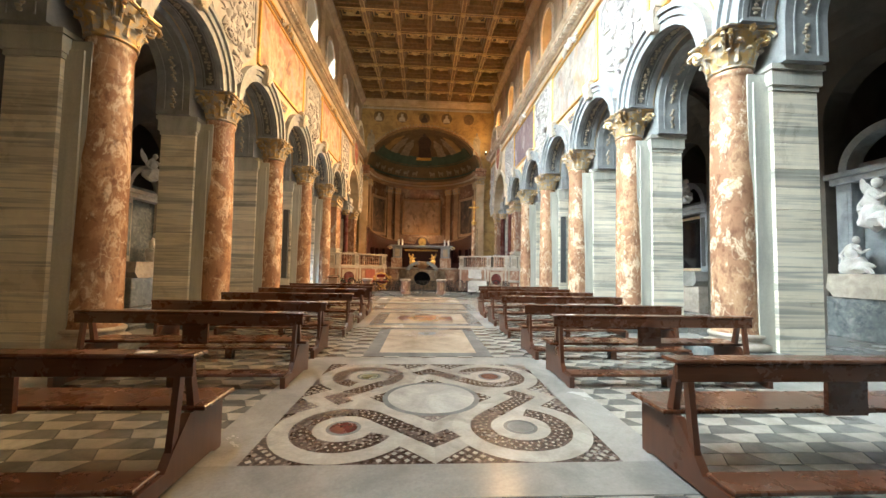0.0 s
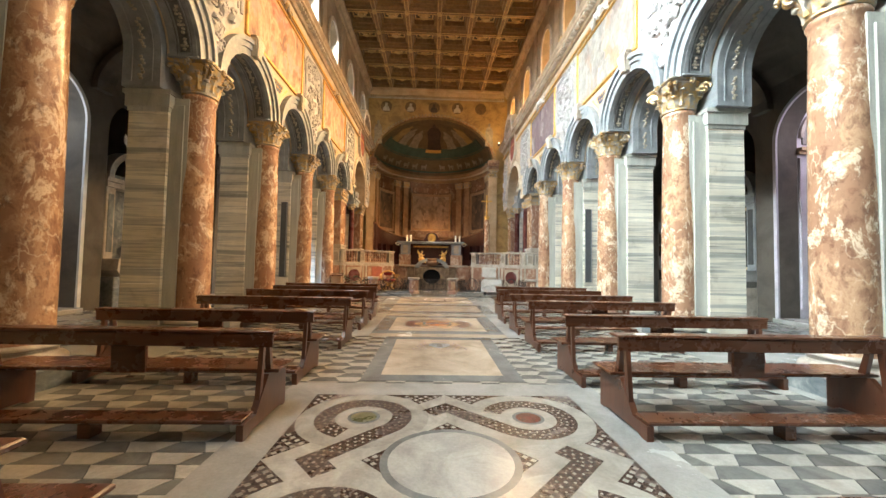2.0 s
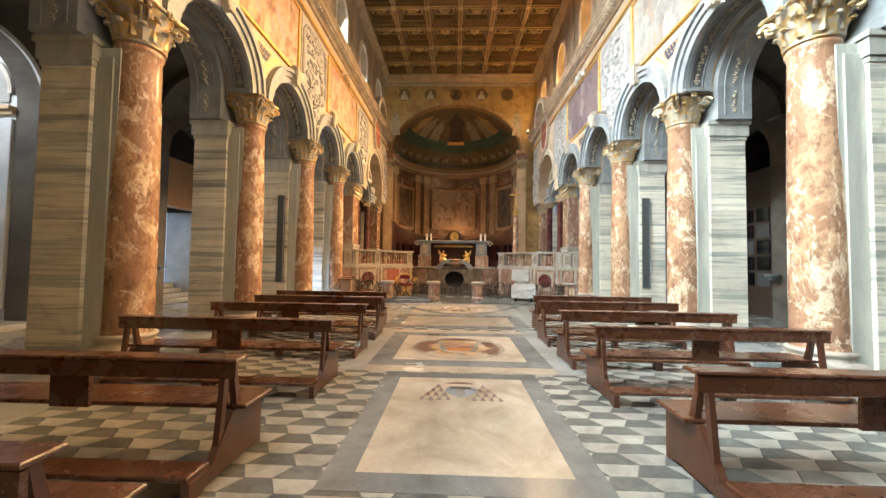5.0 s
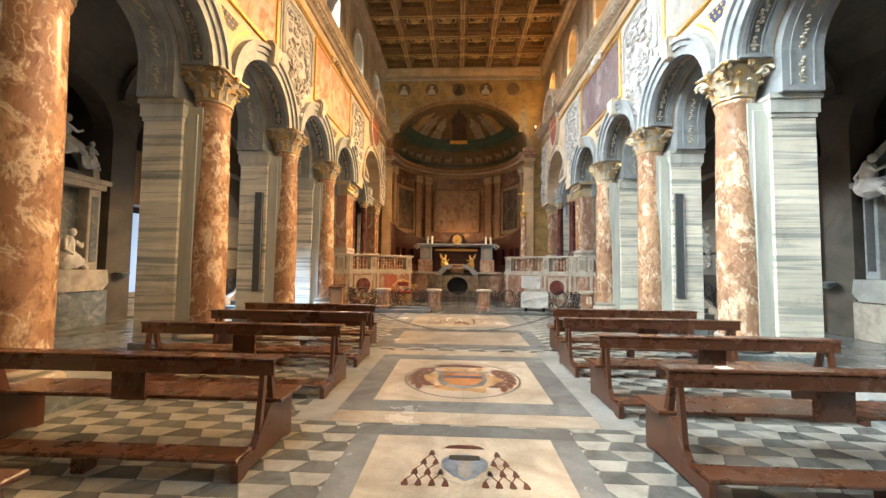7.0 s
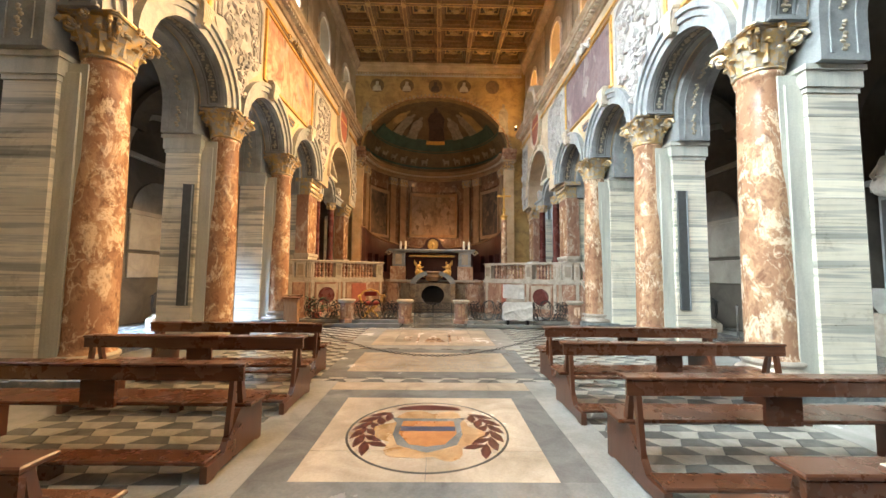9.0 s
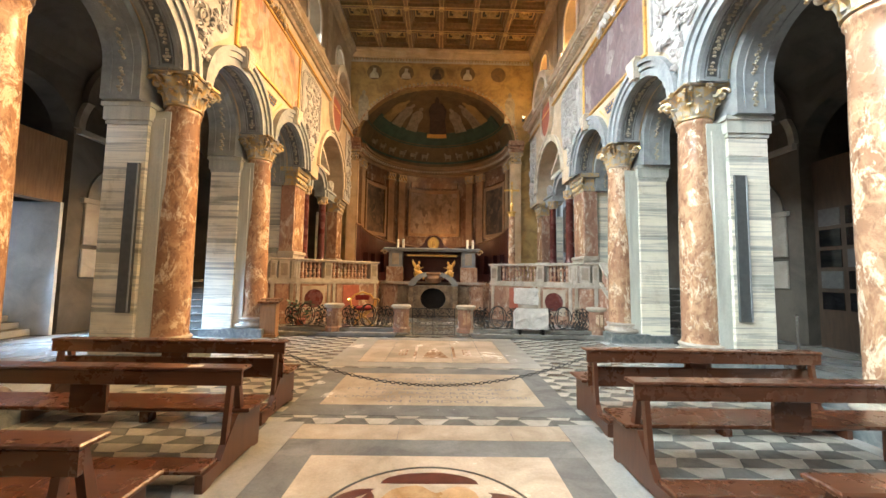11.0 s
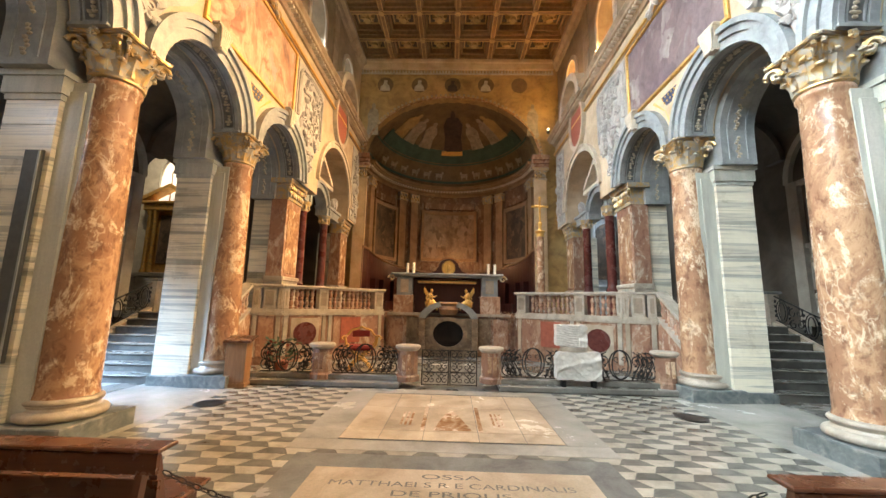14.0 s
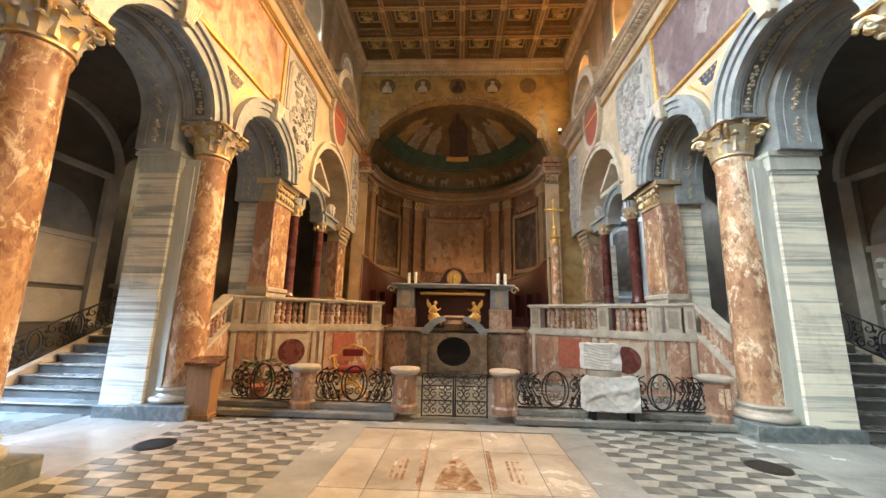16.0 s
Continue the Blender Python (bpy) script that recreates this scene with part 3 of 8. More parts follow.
for s, nm in ((-1, "west"), (1, "east")):
    P = side(s)
    ys = COLS + [PIER5]
    ops = [((a + b) / 2, min(1.16, (b - a) / 2 - 0.42), SPRING - 0.6, SPRING, min(1.16, (b - a) / 2 - 0.42)) for a, b in zip(ys, ys[1:])]
    bm = bmesh.new()
    open_wall(bm, P, -5, END, SPRING, 9.3, WALL, OUT, [(c, r, SPRING, sp, rz) for c, r, b_, sp, rz in ops] + [(25.2, 1.93, SPRING, 6.05, 1.93)])
    tagged(part("wall_%s_arcade" % nm, bm, "nave_wall"), "painted nave wall above round marble arches", "wall", kind="structure")
    bm = bmesh.new()
    open_wall(bm, P, -5, END, 9.3, CEIL, CLER, CLER + 0.75, [(y, 0.68, 10.75, 12.2, 0.72) for y in WINDOWS])
    tagged(part("wall_%s_clerestory" % nm, bm, "wall"), "plastered clerestory wall with round-headed windows", "wall", kind="structure")
    # archivolts, with stepped mouldings and panelled undersides
    for (a, b), (uc, r, vb, vs, rz) in zip(zip(ys, ys[1:]), ops):
        arch = tagged(new("arcade_arch"), "blue-grey moulded marble arch with panelled underside", "arch", "nave arches", "structure")
        bm = bmesh.new()
        band(bm, P, uc, vs, r - 0.03, r + 0.14, WALL - 0.05, WALL + 0.02, n=28)
        band(bm, P, uc, vs, r + 0.14, r + 0.27, WALL - 0.1, WALL + 0.02, n=28)
        band(bm, P, uc, vs, r + 0.27, r + 0.37, WALL - 0.16, WALL + 0.02, n=28)
        part("archivolt", bm, "moulding", arch)
        bm = bmesh.new()
        band(bm, P, uc, vs, r - 0.045, r + 0.01, WALL + 0.02, WALL + 0.1, n=28)
        band(bm, P, uc, vs, r - 0.045, r + 0.01, WALL + 0.42, WALL + 0.55, n=28)
        band(bm, P, uc, vs, r - 0.16, r + 0.01, OUT - 0.7, OUT + 0.02, n=28)
        for e in (-1, 1):
            box(bm, P, min(uc + e * (r - 0.16), uc + e * (r + 0.42)), max(uc + e * (r - 0.16), uc + e * (r + 0.42)), IMPOST + 0.003, vs, OUT - 0.7, OUT + 0.02)
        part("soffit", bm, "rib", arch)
        # panel coloured dark to deepen the shade under the arch
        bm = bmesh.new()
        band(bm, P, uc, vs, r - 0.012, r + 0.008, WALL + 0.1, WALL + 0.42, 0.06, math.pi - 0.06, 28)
        part("sunk_panel", bm, "soffit", arch, "sunk panel under the arch, shade put in its colour")
        bm = bmesh.new()
        for d0, d1 in ((WALL + 0.13, WALL + 0.155), (WALL + 0.365, WALL + 0.39)):
            band(bm, P, uc, vs, r - 0.035, r, d0, d1, 0.09, math.pi - 0.09, 28)
        for a0 in (0.075, math.pi - 0.1):
            band(bm, P, uc, vs, r - 0.035, r, WALL + 0.13, WALL + 0.39, a0, a0 + 0.025, 1)
        for e in (-1, 1):
            box(bm, P, *sorted((uc + e * (r - 0.09), uc + e * (r + 0.02))), vs + 0.004, vs + 0.05, WALL - 0.02, WALL + 0.56, 0.01)
        part("panel_frame", bm, "rib", arch)
        bm = bmesh.new()
        for j in range(54):
            aa = 0.16 + (math.pi - 0.32) * j / 53
            if j % 9 != 4:
                for w in (-0.035, 0.035) if j % 3 == 1 else (0.025 * math.sin(j * 1.9),):
                    lump(bm, P(uc + (r - 0.02) * math.cos(aa), vs + (r - 0.02) * math.sin(aa), WALL + 0.26 + w), (0.042, 0.032, 0.032), 1, 0.5, j)
        tagged(part("front_garland", bm, "garland", arch, "dull gilded carved garland"), kind="stuff")
        bm = bmesh.new()
        rr = r - 0.165
        for d0, d1 in ((OUT - 0.56, OUT - 0.53), (OUT - 0.17, OUT - 0.14)):
            band(bm, P, uc, vs, rr - 0.012, rr + 0.02, d0, d1, n=28)
            for e in (-1, 1):
                box(bm, P, *sorted((uc + e * (rr - 0.012), uc + e * (rr + 0.02))), IMPOST + 0.1, vs, d0, d1)
        part("panel_border", bm, "rib", arch)
        bm = bmesh.new()
        for j in range(60):
            aa = math.pi * (j + 0.5) / 60
            if j % 12 > 1:
                lump(bm, P(uc + rr * math.cos(aa), vs + rr * math.sin(aa), OUT - 0.35 + 0.03 * math.sin(j * 2.1)), (0.045, 0.032, 0.032), 1, 0.5, j)
        for e in (-1, 1):
            for q in range(8):
                lump(bm, P(uc + e * rr, IMPOST + 0.16 + 0.06 * q, OUT - 0.35 + 0.03 * math.sin(q * 2.1)), (0.045, 0.025, 0.035), 1, 0.5, q)
        tagged(part("garland", bm, "garland", arch, "pale carved garland"), kind="stuff")
        bm = bmesh.new()
        prism(bm, P, ((uc - 0.1, vs + r + 0.02), (uc + 0.1, vs + r + 0.02), (uc + 0.19, vs + r + 0.45), (uc - 0.19, vs + r + 0.45)), WALL - 0.2, WALL - 0.03)
        for q in range(6):
            w = -1 + 0.4 * q
            tube(bm, [P(uc + w * 0.075, vs + r + 0.0, WALL - 0.19), P(uc + w * 0.11, vs + r + 0.2, WALL - 0.225), P(uc + w * 0.15, vs + r + 0.38, WALL - 0.25), P(uc + w * 0.165, vs + r + 0.46, WALL - 0.22)], 0.02, 7, 0.036)
        tube(bm, [P(uc - 0.09, vs + r + 0.01, WALL - 0.2), P(uc + 0.09, vs + r + 0.01, WALL - 0.2)], 0.04, 8)
        box(bm, P, uc - 0.2, uc + 0.2, vs + r + 0.47, vs + r + 0.515, WALL - 0.22, WALL - 0.02, 0.01)
        part("keystone", bm, "cream", arch, "fluted cream shell keystone", True)
    # entablature with cornice
    corn = tagged(new("cornice"), "moulded cream and gilded cornice below the windows", "cornice", kind="structure")
    bm = bmesh.new()
    w = WALL
    sweep(bm, P, ((w + 0.3, 9.3), (w - 0.06, 9.3), (w - 0.06, 9.42), (w - 0.02, 9.46), (w - 0.02, 9.78), (w + 0.3, 9.78)), -5, END)
    part("frieze", bm, "nave_wall", corn)
    bm = bmesh.new()
    sweep(bm, P, ((w + 0.3, 9.78), (w - 0.1, 9.78), (w - 0.16, 9.86), (w - 0.16, 9.9), (w - 0.36, 9.95), (w - 0.36, 10.06), (w - 0.44, 10.14), (w - 0.44, 10.18), (w + 0.3, 10.2)), -5, END)
    part("crown_moulding", bm, "crown", corn)
    bm = bmesh.new()
    for j in range(int((END + 4) / 0.17)):
        y = -4 + j * 0.17
        box(bm, P, y, y + 0.09, 9.86, 9.945, w - 0.3, w - 0.12)
    part("dentils", bm, "cream", corn)
    bm = bmesh.new()
    sweep(bm, P, ((w - 0.05, 9.31), (w - 0.11, 9.33), (w - 0.11, 9.4), (w - 0.05, 9.42)), -5, END)
    part("gilded_bead", bm, "gold", corn)
    # clerestory windows
    for y in WINDOWS:
        win = tagged(new("window_%s" % nm), "round-headed clerestory window with gilded surround", "window", "clerestory windows", "structure")
        bm = bmesh.new()
        prism(bm, P, [(y - 0.6, 10.76)] + [(y + 0.6, 10.76)] + arc_pts(y, 12.2, 0.6, 0.64, n=16), CLER + 0.66, CLER + 0.67)
        pane = part("pane", bm, "pane" if s < 0 else "pane_warm", win)
        bm = bmesh.new()
        band(bm, P, y, 12.2, 0.59, 0.68, CLER + 0.6, CLER + 0.7, k=1.06)
        for e in (-1, 1):
            box(bm, P, *sorted((y + e * 0.59, y + e * 0.68)), 10.76, 12.2, CLER + 0.6, CLER + 0.7)
        box(bm, P, y - 0.59, y + 0.59, 10.755, 10.85, CLER + 0.6, CLER + 0.7)
        box(bm, P, y - 0.02, y + 0.02, 10.86, 12.82, CLER + 0.62, CLER + 0.65)
        for zz in (11.3, 11.75, 12.2):
            box(bm, P, y - 0.59, y + 0.59, zz - 0.015, zz + 0.015, CLER + 0.63, CLER + 0.655)
        part("window_frame", bm, "oak", win)
        bm = bmesh.new()
        band(bm, P, y, 12.2, 0.685, 0.86, CLER - 0.06, CLER + 0.02, k=1.06)
        for e in (-1, 1):
            box(bm, P, *sorted((y + e * 0.685, y + e * 0.86)), 10.6, 12.2, CLER - 0.06, CLER + 0.02)
        part("window_surround", bm, "cream", win)
        bm = bmesh.new()
        box(bm, P, y - 0.95, y + 0.95, 10.5, 10.74, CLER - 0.16, CLER + 0.02, 0.02)
        part("window_sill", bm, "cream", win)
    # pilaster strips between the windows
    bm = bmesh.new()
    for a, b in zip(WINDOWS, WINDOWS[1:]):
        c = (a + b) / 2
        box(bm, P, c - 0.28, c + 0.28, 10.2, CEIL - 0.5, CLER - 0.05, CLER + 0.02)
    sweep(bm, P, ((CLER + 0.02, CEIL - 0.5), (CLER - 0.1, CEIL - 0.48), (CLER - 0.16, CEIL - 0.3), (CLER - 0.3, CEIL - 0.2), (CLER - 0.3, CEIL - 0.01), (CLER + 0.02, CEIL - 0.01)), -5, END)
    tagged(part("trim_%s" % nm, bm, "crown"), "ochre pilaster strips and crown moulding", "trim", kind="structure")
    # aisle: outer wall, vault, back closing, in plaster darkened to stand for shade
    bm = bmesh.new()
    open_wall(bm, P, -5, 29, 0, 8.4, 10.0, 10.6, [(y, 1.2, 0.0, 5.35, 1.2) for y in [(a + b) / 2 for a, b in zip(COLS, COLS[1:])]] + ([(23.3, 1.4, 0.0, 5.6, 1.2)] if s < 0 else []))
    tagged(part("wall_%s_aisle" % nm, bm, "aisle"), "plastered aisle wall with arched chapels, shade put in its colour", "wall", kind="structure")
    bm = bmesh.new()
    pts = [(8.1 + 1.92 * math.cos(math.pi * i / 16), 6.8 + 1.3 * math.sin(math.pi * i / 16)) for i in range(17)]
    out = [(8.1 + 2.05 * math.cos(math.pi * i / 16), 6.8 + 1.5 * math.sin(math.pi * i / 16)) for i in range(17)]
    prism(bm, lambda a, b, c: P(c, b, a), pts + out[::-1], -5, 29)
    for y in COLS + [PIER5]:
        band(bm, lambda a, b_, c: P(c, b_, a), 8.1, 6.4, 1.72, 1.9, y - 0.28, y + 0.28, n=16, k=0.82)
    tagged(part("ceiling_%s_aisle" % nm, bm, "aisle"), "barrel vault over the aisle, shade put in its colour", "ceiling", kind="structure")
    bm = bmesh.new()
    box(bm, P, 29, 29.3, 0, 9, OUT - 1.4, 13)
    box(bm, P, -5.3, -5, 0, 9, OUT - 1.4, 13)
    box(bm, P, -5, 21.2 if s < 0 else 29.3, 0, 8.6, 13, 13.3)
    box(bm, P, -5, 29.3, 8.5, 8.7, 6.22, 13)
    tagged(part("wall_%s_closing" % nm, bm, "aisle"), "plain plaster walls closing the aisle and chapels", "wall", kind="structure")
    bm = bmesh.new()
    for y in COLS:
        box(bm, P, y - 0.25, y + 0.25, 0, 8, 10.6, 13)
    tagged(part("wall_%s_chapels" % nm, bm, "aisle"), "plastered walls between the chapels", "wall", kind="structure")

# entrance wall behind the walk, out of view, in the aisle's darkened plaster
bm = bmesh.new()
box(bm, across(), -6.5, 6.5, 0, CEIL + 0.5, -5.3, -5.0)
tagged(part("wall_south", bm, "aisle"), "plain plastered entrance wall", "wall", kind="structure")

# ceiling: gilded coffers, one mesh
bm = bmesh.new()
F = flat()
box(bm, F, -5.9, 5.9, -5.2, END + 0.3, CEIL + 0.7, CEIL + 0.85)
NX = 6
cw = 2 * CLER / NX
for i in range(NX + 1):
    x = -CLER + i * cw
    box(bm, F, x - 0.1, x + 0.1, -5, END, CEIL, CEIL + 0.71)
    box(bm, F, x - 0.17, x + 0.17, -5, END, CEIL + 0.16, CEIL + 0.71)
NY = int((END + 5) / cw)
for j in range(NY + 1):
    y = END - j * cw
    box(bm, F, -CLER, CLER, y - 0.1, y + 0.1, CEIL + 0.004, CEIL + 0.712)
    box(bm, F, -CLER, CLER, y - 0.17, y + 0.17, CEIL + 0.164, CEIL + 0.708)
ceil_ob = tagged(part("ceiling", bm, "ceiling"), "gilded brown wooden ceiling of deep square coffers", "ceiling", kind="structure")
me = ceil_ob.data
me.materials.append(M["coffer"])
me.materials.append(M["rosette"])
bm = bmesh.new()
bm.from_mesh(me)
k = len(bm.faces)
for i in range(NX + 1):
    x = -CLER + i * cw
    for e in (-0.085, 0.085):
        box(bm, F, x + e - 0.014, x + e + 0.014, -5, END, CEIL - 0.02, CEIL + 0.02)
for j in range(NY + 1):
    y = END - j * cw
    for e in (-0.085, 0.085):
        box(bm, F, -CLER, CLER, y + e - 0.014, y + e + 0.014, CEIL - 0.016, CEIL + 0.02)
bm.faces.ensure_lookup_table()
for f in bm.faces[k:]:
    f.material_index = 2
for i in range(NX):
    for j in range(NY):
        x, y = -CLER + (i + 0.5) * cw, END - (j + 0.5) * cw
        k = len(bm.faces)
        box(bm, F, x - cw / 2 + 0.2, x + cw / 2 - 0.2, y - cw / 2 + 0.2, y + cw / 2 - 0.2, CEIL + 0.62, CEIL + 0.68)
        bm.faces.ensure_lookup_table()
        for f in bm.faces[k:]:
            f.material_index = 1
        k = len(bm.faces)
        h = cw / 2 - 0.2
        for a, b, c, d in ((-h, h, -h, -h + 0.09), (-h, h, h - 0.09, h), (-h, -h + 0.09, -h + 0.09, h - 0.09), (h - 0.09, h, -h + 0.09, h - 0.09)):
            box(bm, F, x + a, x + b, y + c, y + d, CEIL + 0.32, CEIL + 0.63)
        bm.faces.ensure_lookup_table()
        for f in bm.faces[k:]:
            f.material_index = 0
        k = len(bm.faces)
        h = cw / 2 - 0.34
        for a, b, c, d in ((-h, h, -h, -h + 0.06), (-h, h, h - 0.06, h), (-h, -h + 0.06, -h, h), (h - 0.06, h, -h, h)):
            box(bm, F, x + a, x + b, y + c, y + d, CEIL + 0.56, CEIL + 0.625)
        for q in range(8):
            aa = q * math.pi / 4
            prism(bm, F, [(x + rr * math.cos(aa + da), y + rr * math.sin(aa + da)) for rr, da in ((0.05, 0), (0.2, 0.32), (0.34, 0), (0.2, -0.32))], CEIL + 0.42 + 0.02 * (q % 2), CEIL + 0.62)
        prism(bm, F, arc_pts(x, y, 0.15, a1=2 * math.pi, n=10)[:-1], CEIL + 0.3, CEIL + 0.62)
        bm.faces.ensure_lookup_table()
        for f in bm.faces[k:]:
            f.material_index = 2
for i in range(NX + 1):
    for j in range(NY + 1):
        k = len(bm.faces)
        prism(bm, F, arc_pts(-CLER + i * cw, END - j * cw, 0.13, a1=2 * math.pi, n=10)[:-1], CEIL - 0.08, CEIL + 0.01)
        bm.faces.ensure_lookup_table()
        for f in bm.faces[k:]:
            f.material_index = 2
bm.to_mesh(me)
bm.free()

# ---- end wall, apse and presbytery platform ----
AX, AR, AB, AZ, AH = -0.2, 4.45, 4.9, 9.15, 3.3
bm = bmesh.new()
open_wall(bm, across(), -6.2, 6.2, PRES - 1.42, CEIL + 0.5, END, END + 0.5, [(AX, AR, 0, AZ, AH)], 32)
tagged(part("wall_north", bm, "mosaic_gold"), "gold mosaic wall around the apse arch", "wall", kind="structure")


def apse_pt(a, r=1.0):
    return (AX + AR * r * math.cos(a), END + 0.45 + AB * r * math.sin(a))


def apse_ring(bm, a0, a1, z0, z1, r0, r1, n=24):
    rows = []
    for i in range(n + 1):
        a = a0 + (a1 - a0) * i / n
        p, q = apse_pt(a, r0), apse_pt(a, r1)
        rows.append([bm.verts.new((*p, z0)), bm.verts.new((*q, z0)), bm.verts.new((*q, z1)), bm.verts.new((*p, z1))])
    for p, q in zip(rows, rows[1:]):
        for j in range(4):
            bm.faces.new((p[j], q[j], q[(j + 1) % 4], p[(j + 1) % 4]))
    bm.faces.new(rows[0])
    bm.faces.new(rows[-1][::-1])


def dome_pt(a, e, r=1.0):
    x, y = apse_pt(a, r * math.cos(e))
    return (x, y, AZ + AH * r * math.sin(e))


def dome_patch(bm, a0, a1, e0, e1, r0, r1, n=12, m=4):
    g = [[[bm.verts.new(dome_pt(a0 + (a1 - a0) * i / n, e0 + (e1 - e0) * j / m, r)) for j in range(m + 1)] for i in range(n + 1)] for r in (r0, r1)]
    for i in range(n):
        for j in range(m):
            bm.faces.new((g[0][i][j], g[0][i + 1][j], g[0][i + 1][j + 1], g[0][i][j + 1]))
            bm.faces.new((g[1][i][j], g[1][i][j + 1], g[1][i + 1][j + 1], g[1][i + 1][j]))
    for i in range(n):
        for j in (0, m):
            bm.faces.new((g[0][i][j], g[0][i + 1][j], g[1][i + 1][j], g[1][i][j]))
    for j in range(m):
        for i in (0, n):
            bm.faces.new((g[0][i][j], g[0][i][j + 1], g[1][i][j + 1], g[1][i][j]))


bm = bmesh.new()
apse_ring(bm, 0, math.pi, 0, AZ, 1.0, 1.08, 36)
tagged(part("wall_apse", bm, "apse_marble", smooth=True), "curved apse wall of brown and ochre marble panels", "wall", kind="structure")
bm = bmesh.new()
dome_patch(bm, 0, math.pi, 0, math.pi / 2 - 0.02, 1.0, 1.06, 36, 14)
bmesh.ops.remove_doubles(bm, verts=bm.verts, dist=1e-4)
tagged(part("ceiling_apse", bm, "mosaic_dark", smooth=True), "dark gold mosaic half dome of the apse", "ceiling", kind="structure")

# presbytery floor platform: front line between the balustrade's corners
FRONT = [(-5.5, 21.1), (-4.75, 21.4), (-3.75, 22.3), (-2.3, 23.7)]
AXC = -0.14
PTS_W = [(x + AXC, y) for x, y in FRONT]
PTS_E = [(-x + AXC * 0.5 + 0.04 * (-x - 2.3), y) for x, y in FRONT]
poly = [(PTS_W[0][0], 34)] + PTS_W + [(PTS_W[3][0], 24.3), (PTS_E[3][0], 24.3)] + PTS_E[::-1] + [(PTS_E[0][0], 34)]
bm = bmesh.new()
prism(bm, flat(), poly, 0.0, PRES)
tagged(part("presbytery_platform", bm, "rosso"), "raised presbytery floor faced with brown-pink marble", "platform", kind="structure")

# ---- columns and piers ----


def leaf(bm, a, r0, z0, h, w, curl):
    """An acanthus leaf that leans out of the bell and curls at its tip."""
    rows = []
    for i in range(5):
        t = i / 4
        rr = r0 + 0.03 + curl * t ** 2.4
        z = z0 + h * (t if t < 0.8 else 0.8 + (t - 0.8) * 0.2 - (t - 0.8) * 0.25)
        ww = w * (0.75 + 0.5 * math.sin(math.pi * min(1, t * 1.1))) * (0.45 if i == 4 else 1)
        d, n = Vector((math.cos(a), math.sin(a), 0)), Vector((-math.sin(a), math.cos(a), 0))
        rows.append([bm.verts.new(d * (rr - 0.05 * abs(k)) + n * (ww * k) + Vector((0, 0, z))) for k in (-1, -0.4, 0, 0.4, 1)])
    for p, q in zip(rows, rows[1:]):
        for j in range(4):
            bm.faces.new((p[j], p[j + 1], q[j + 1], q[j]))


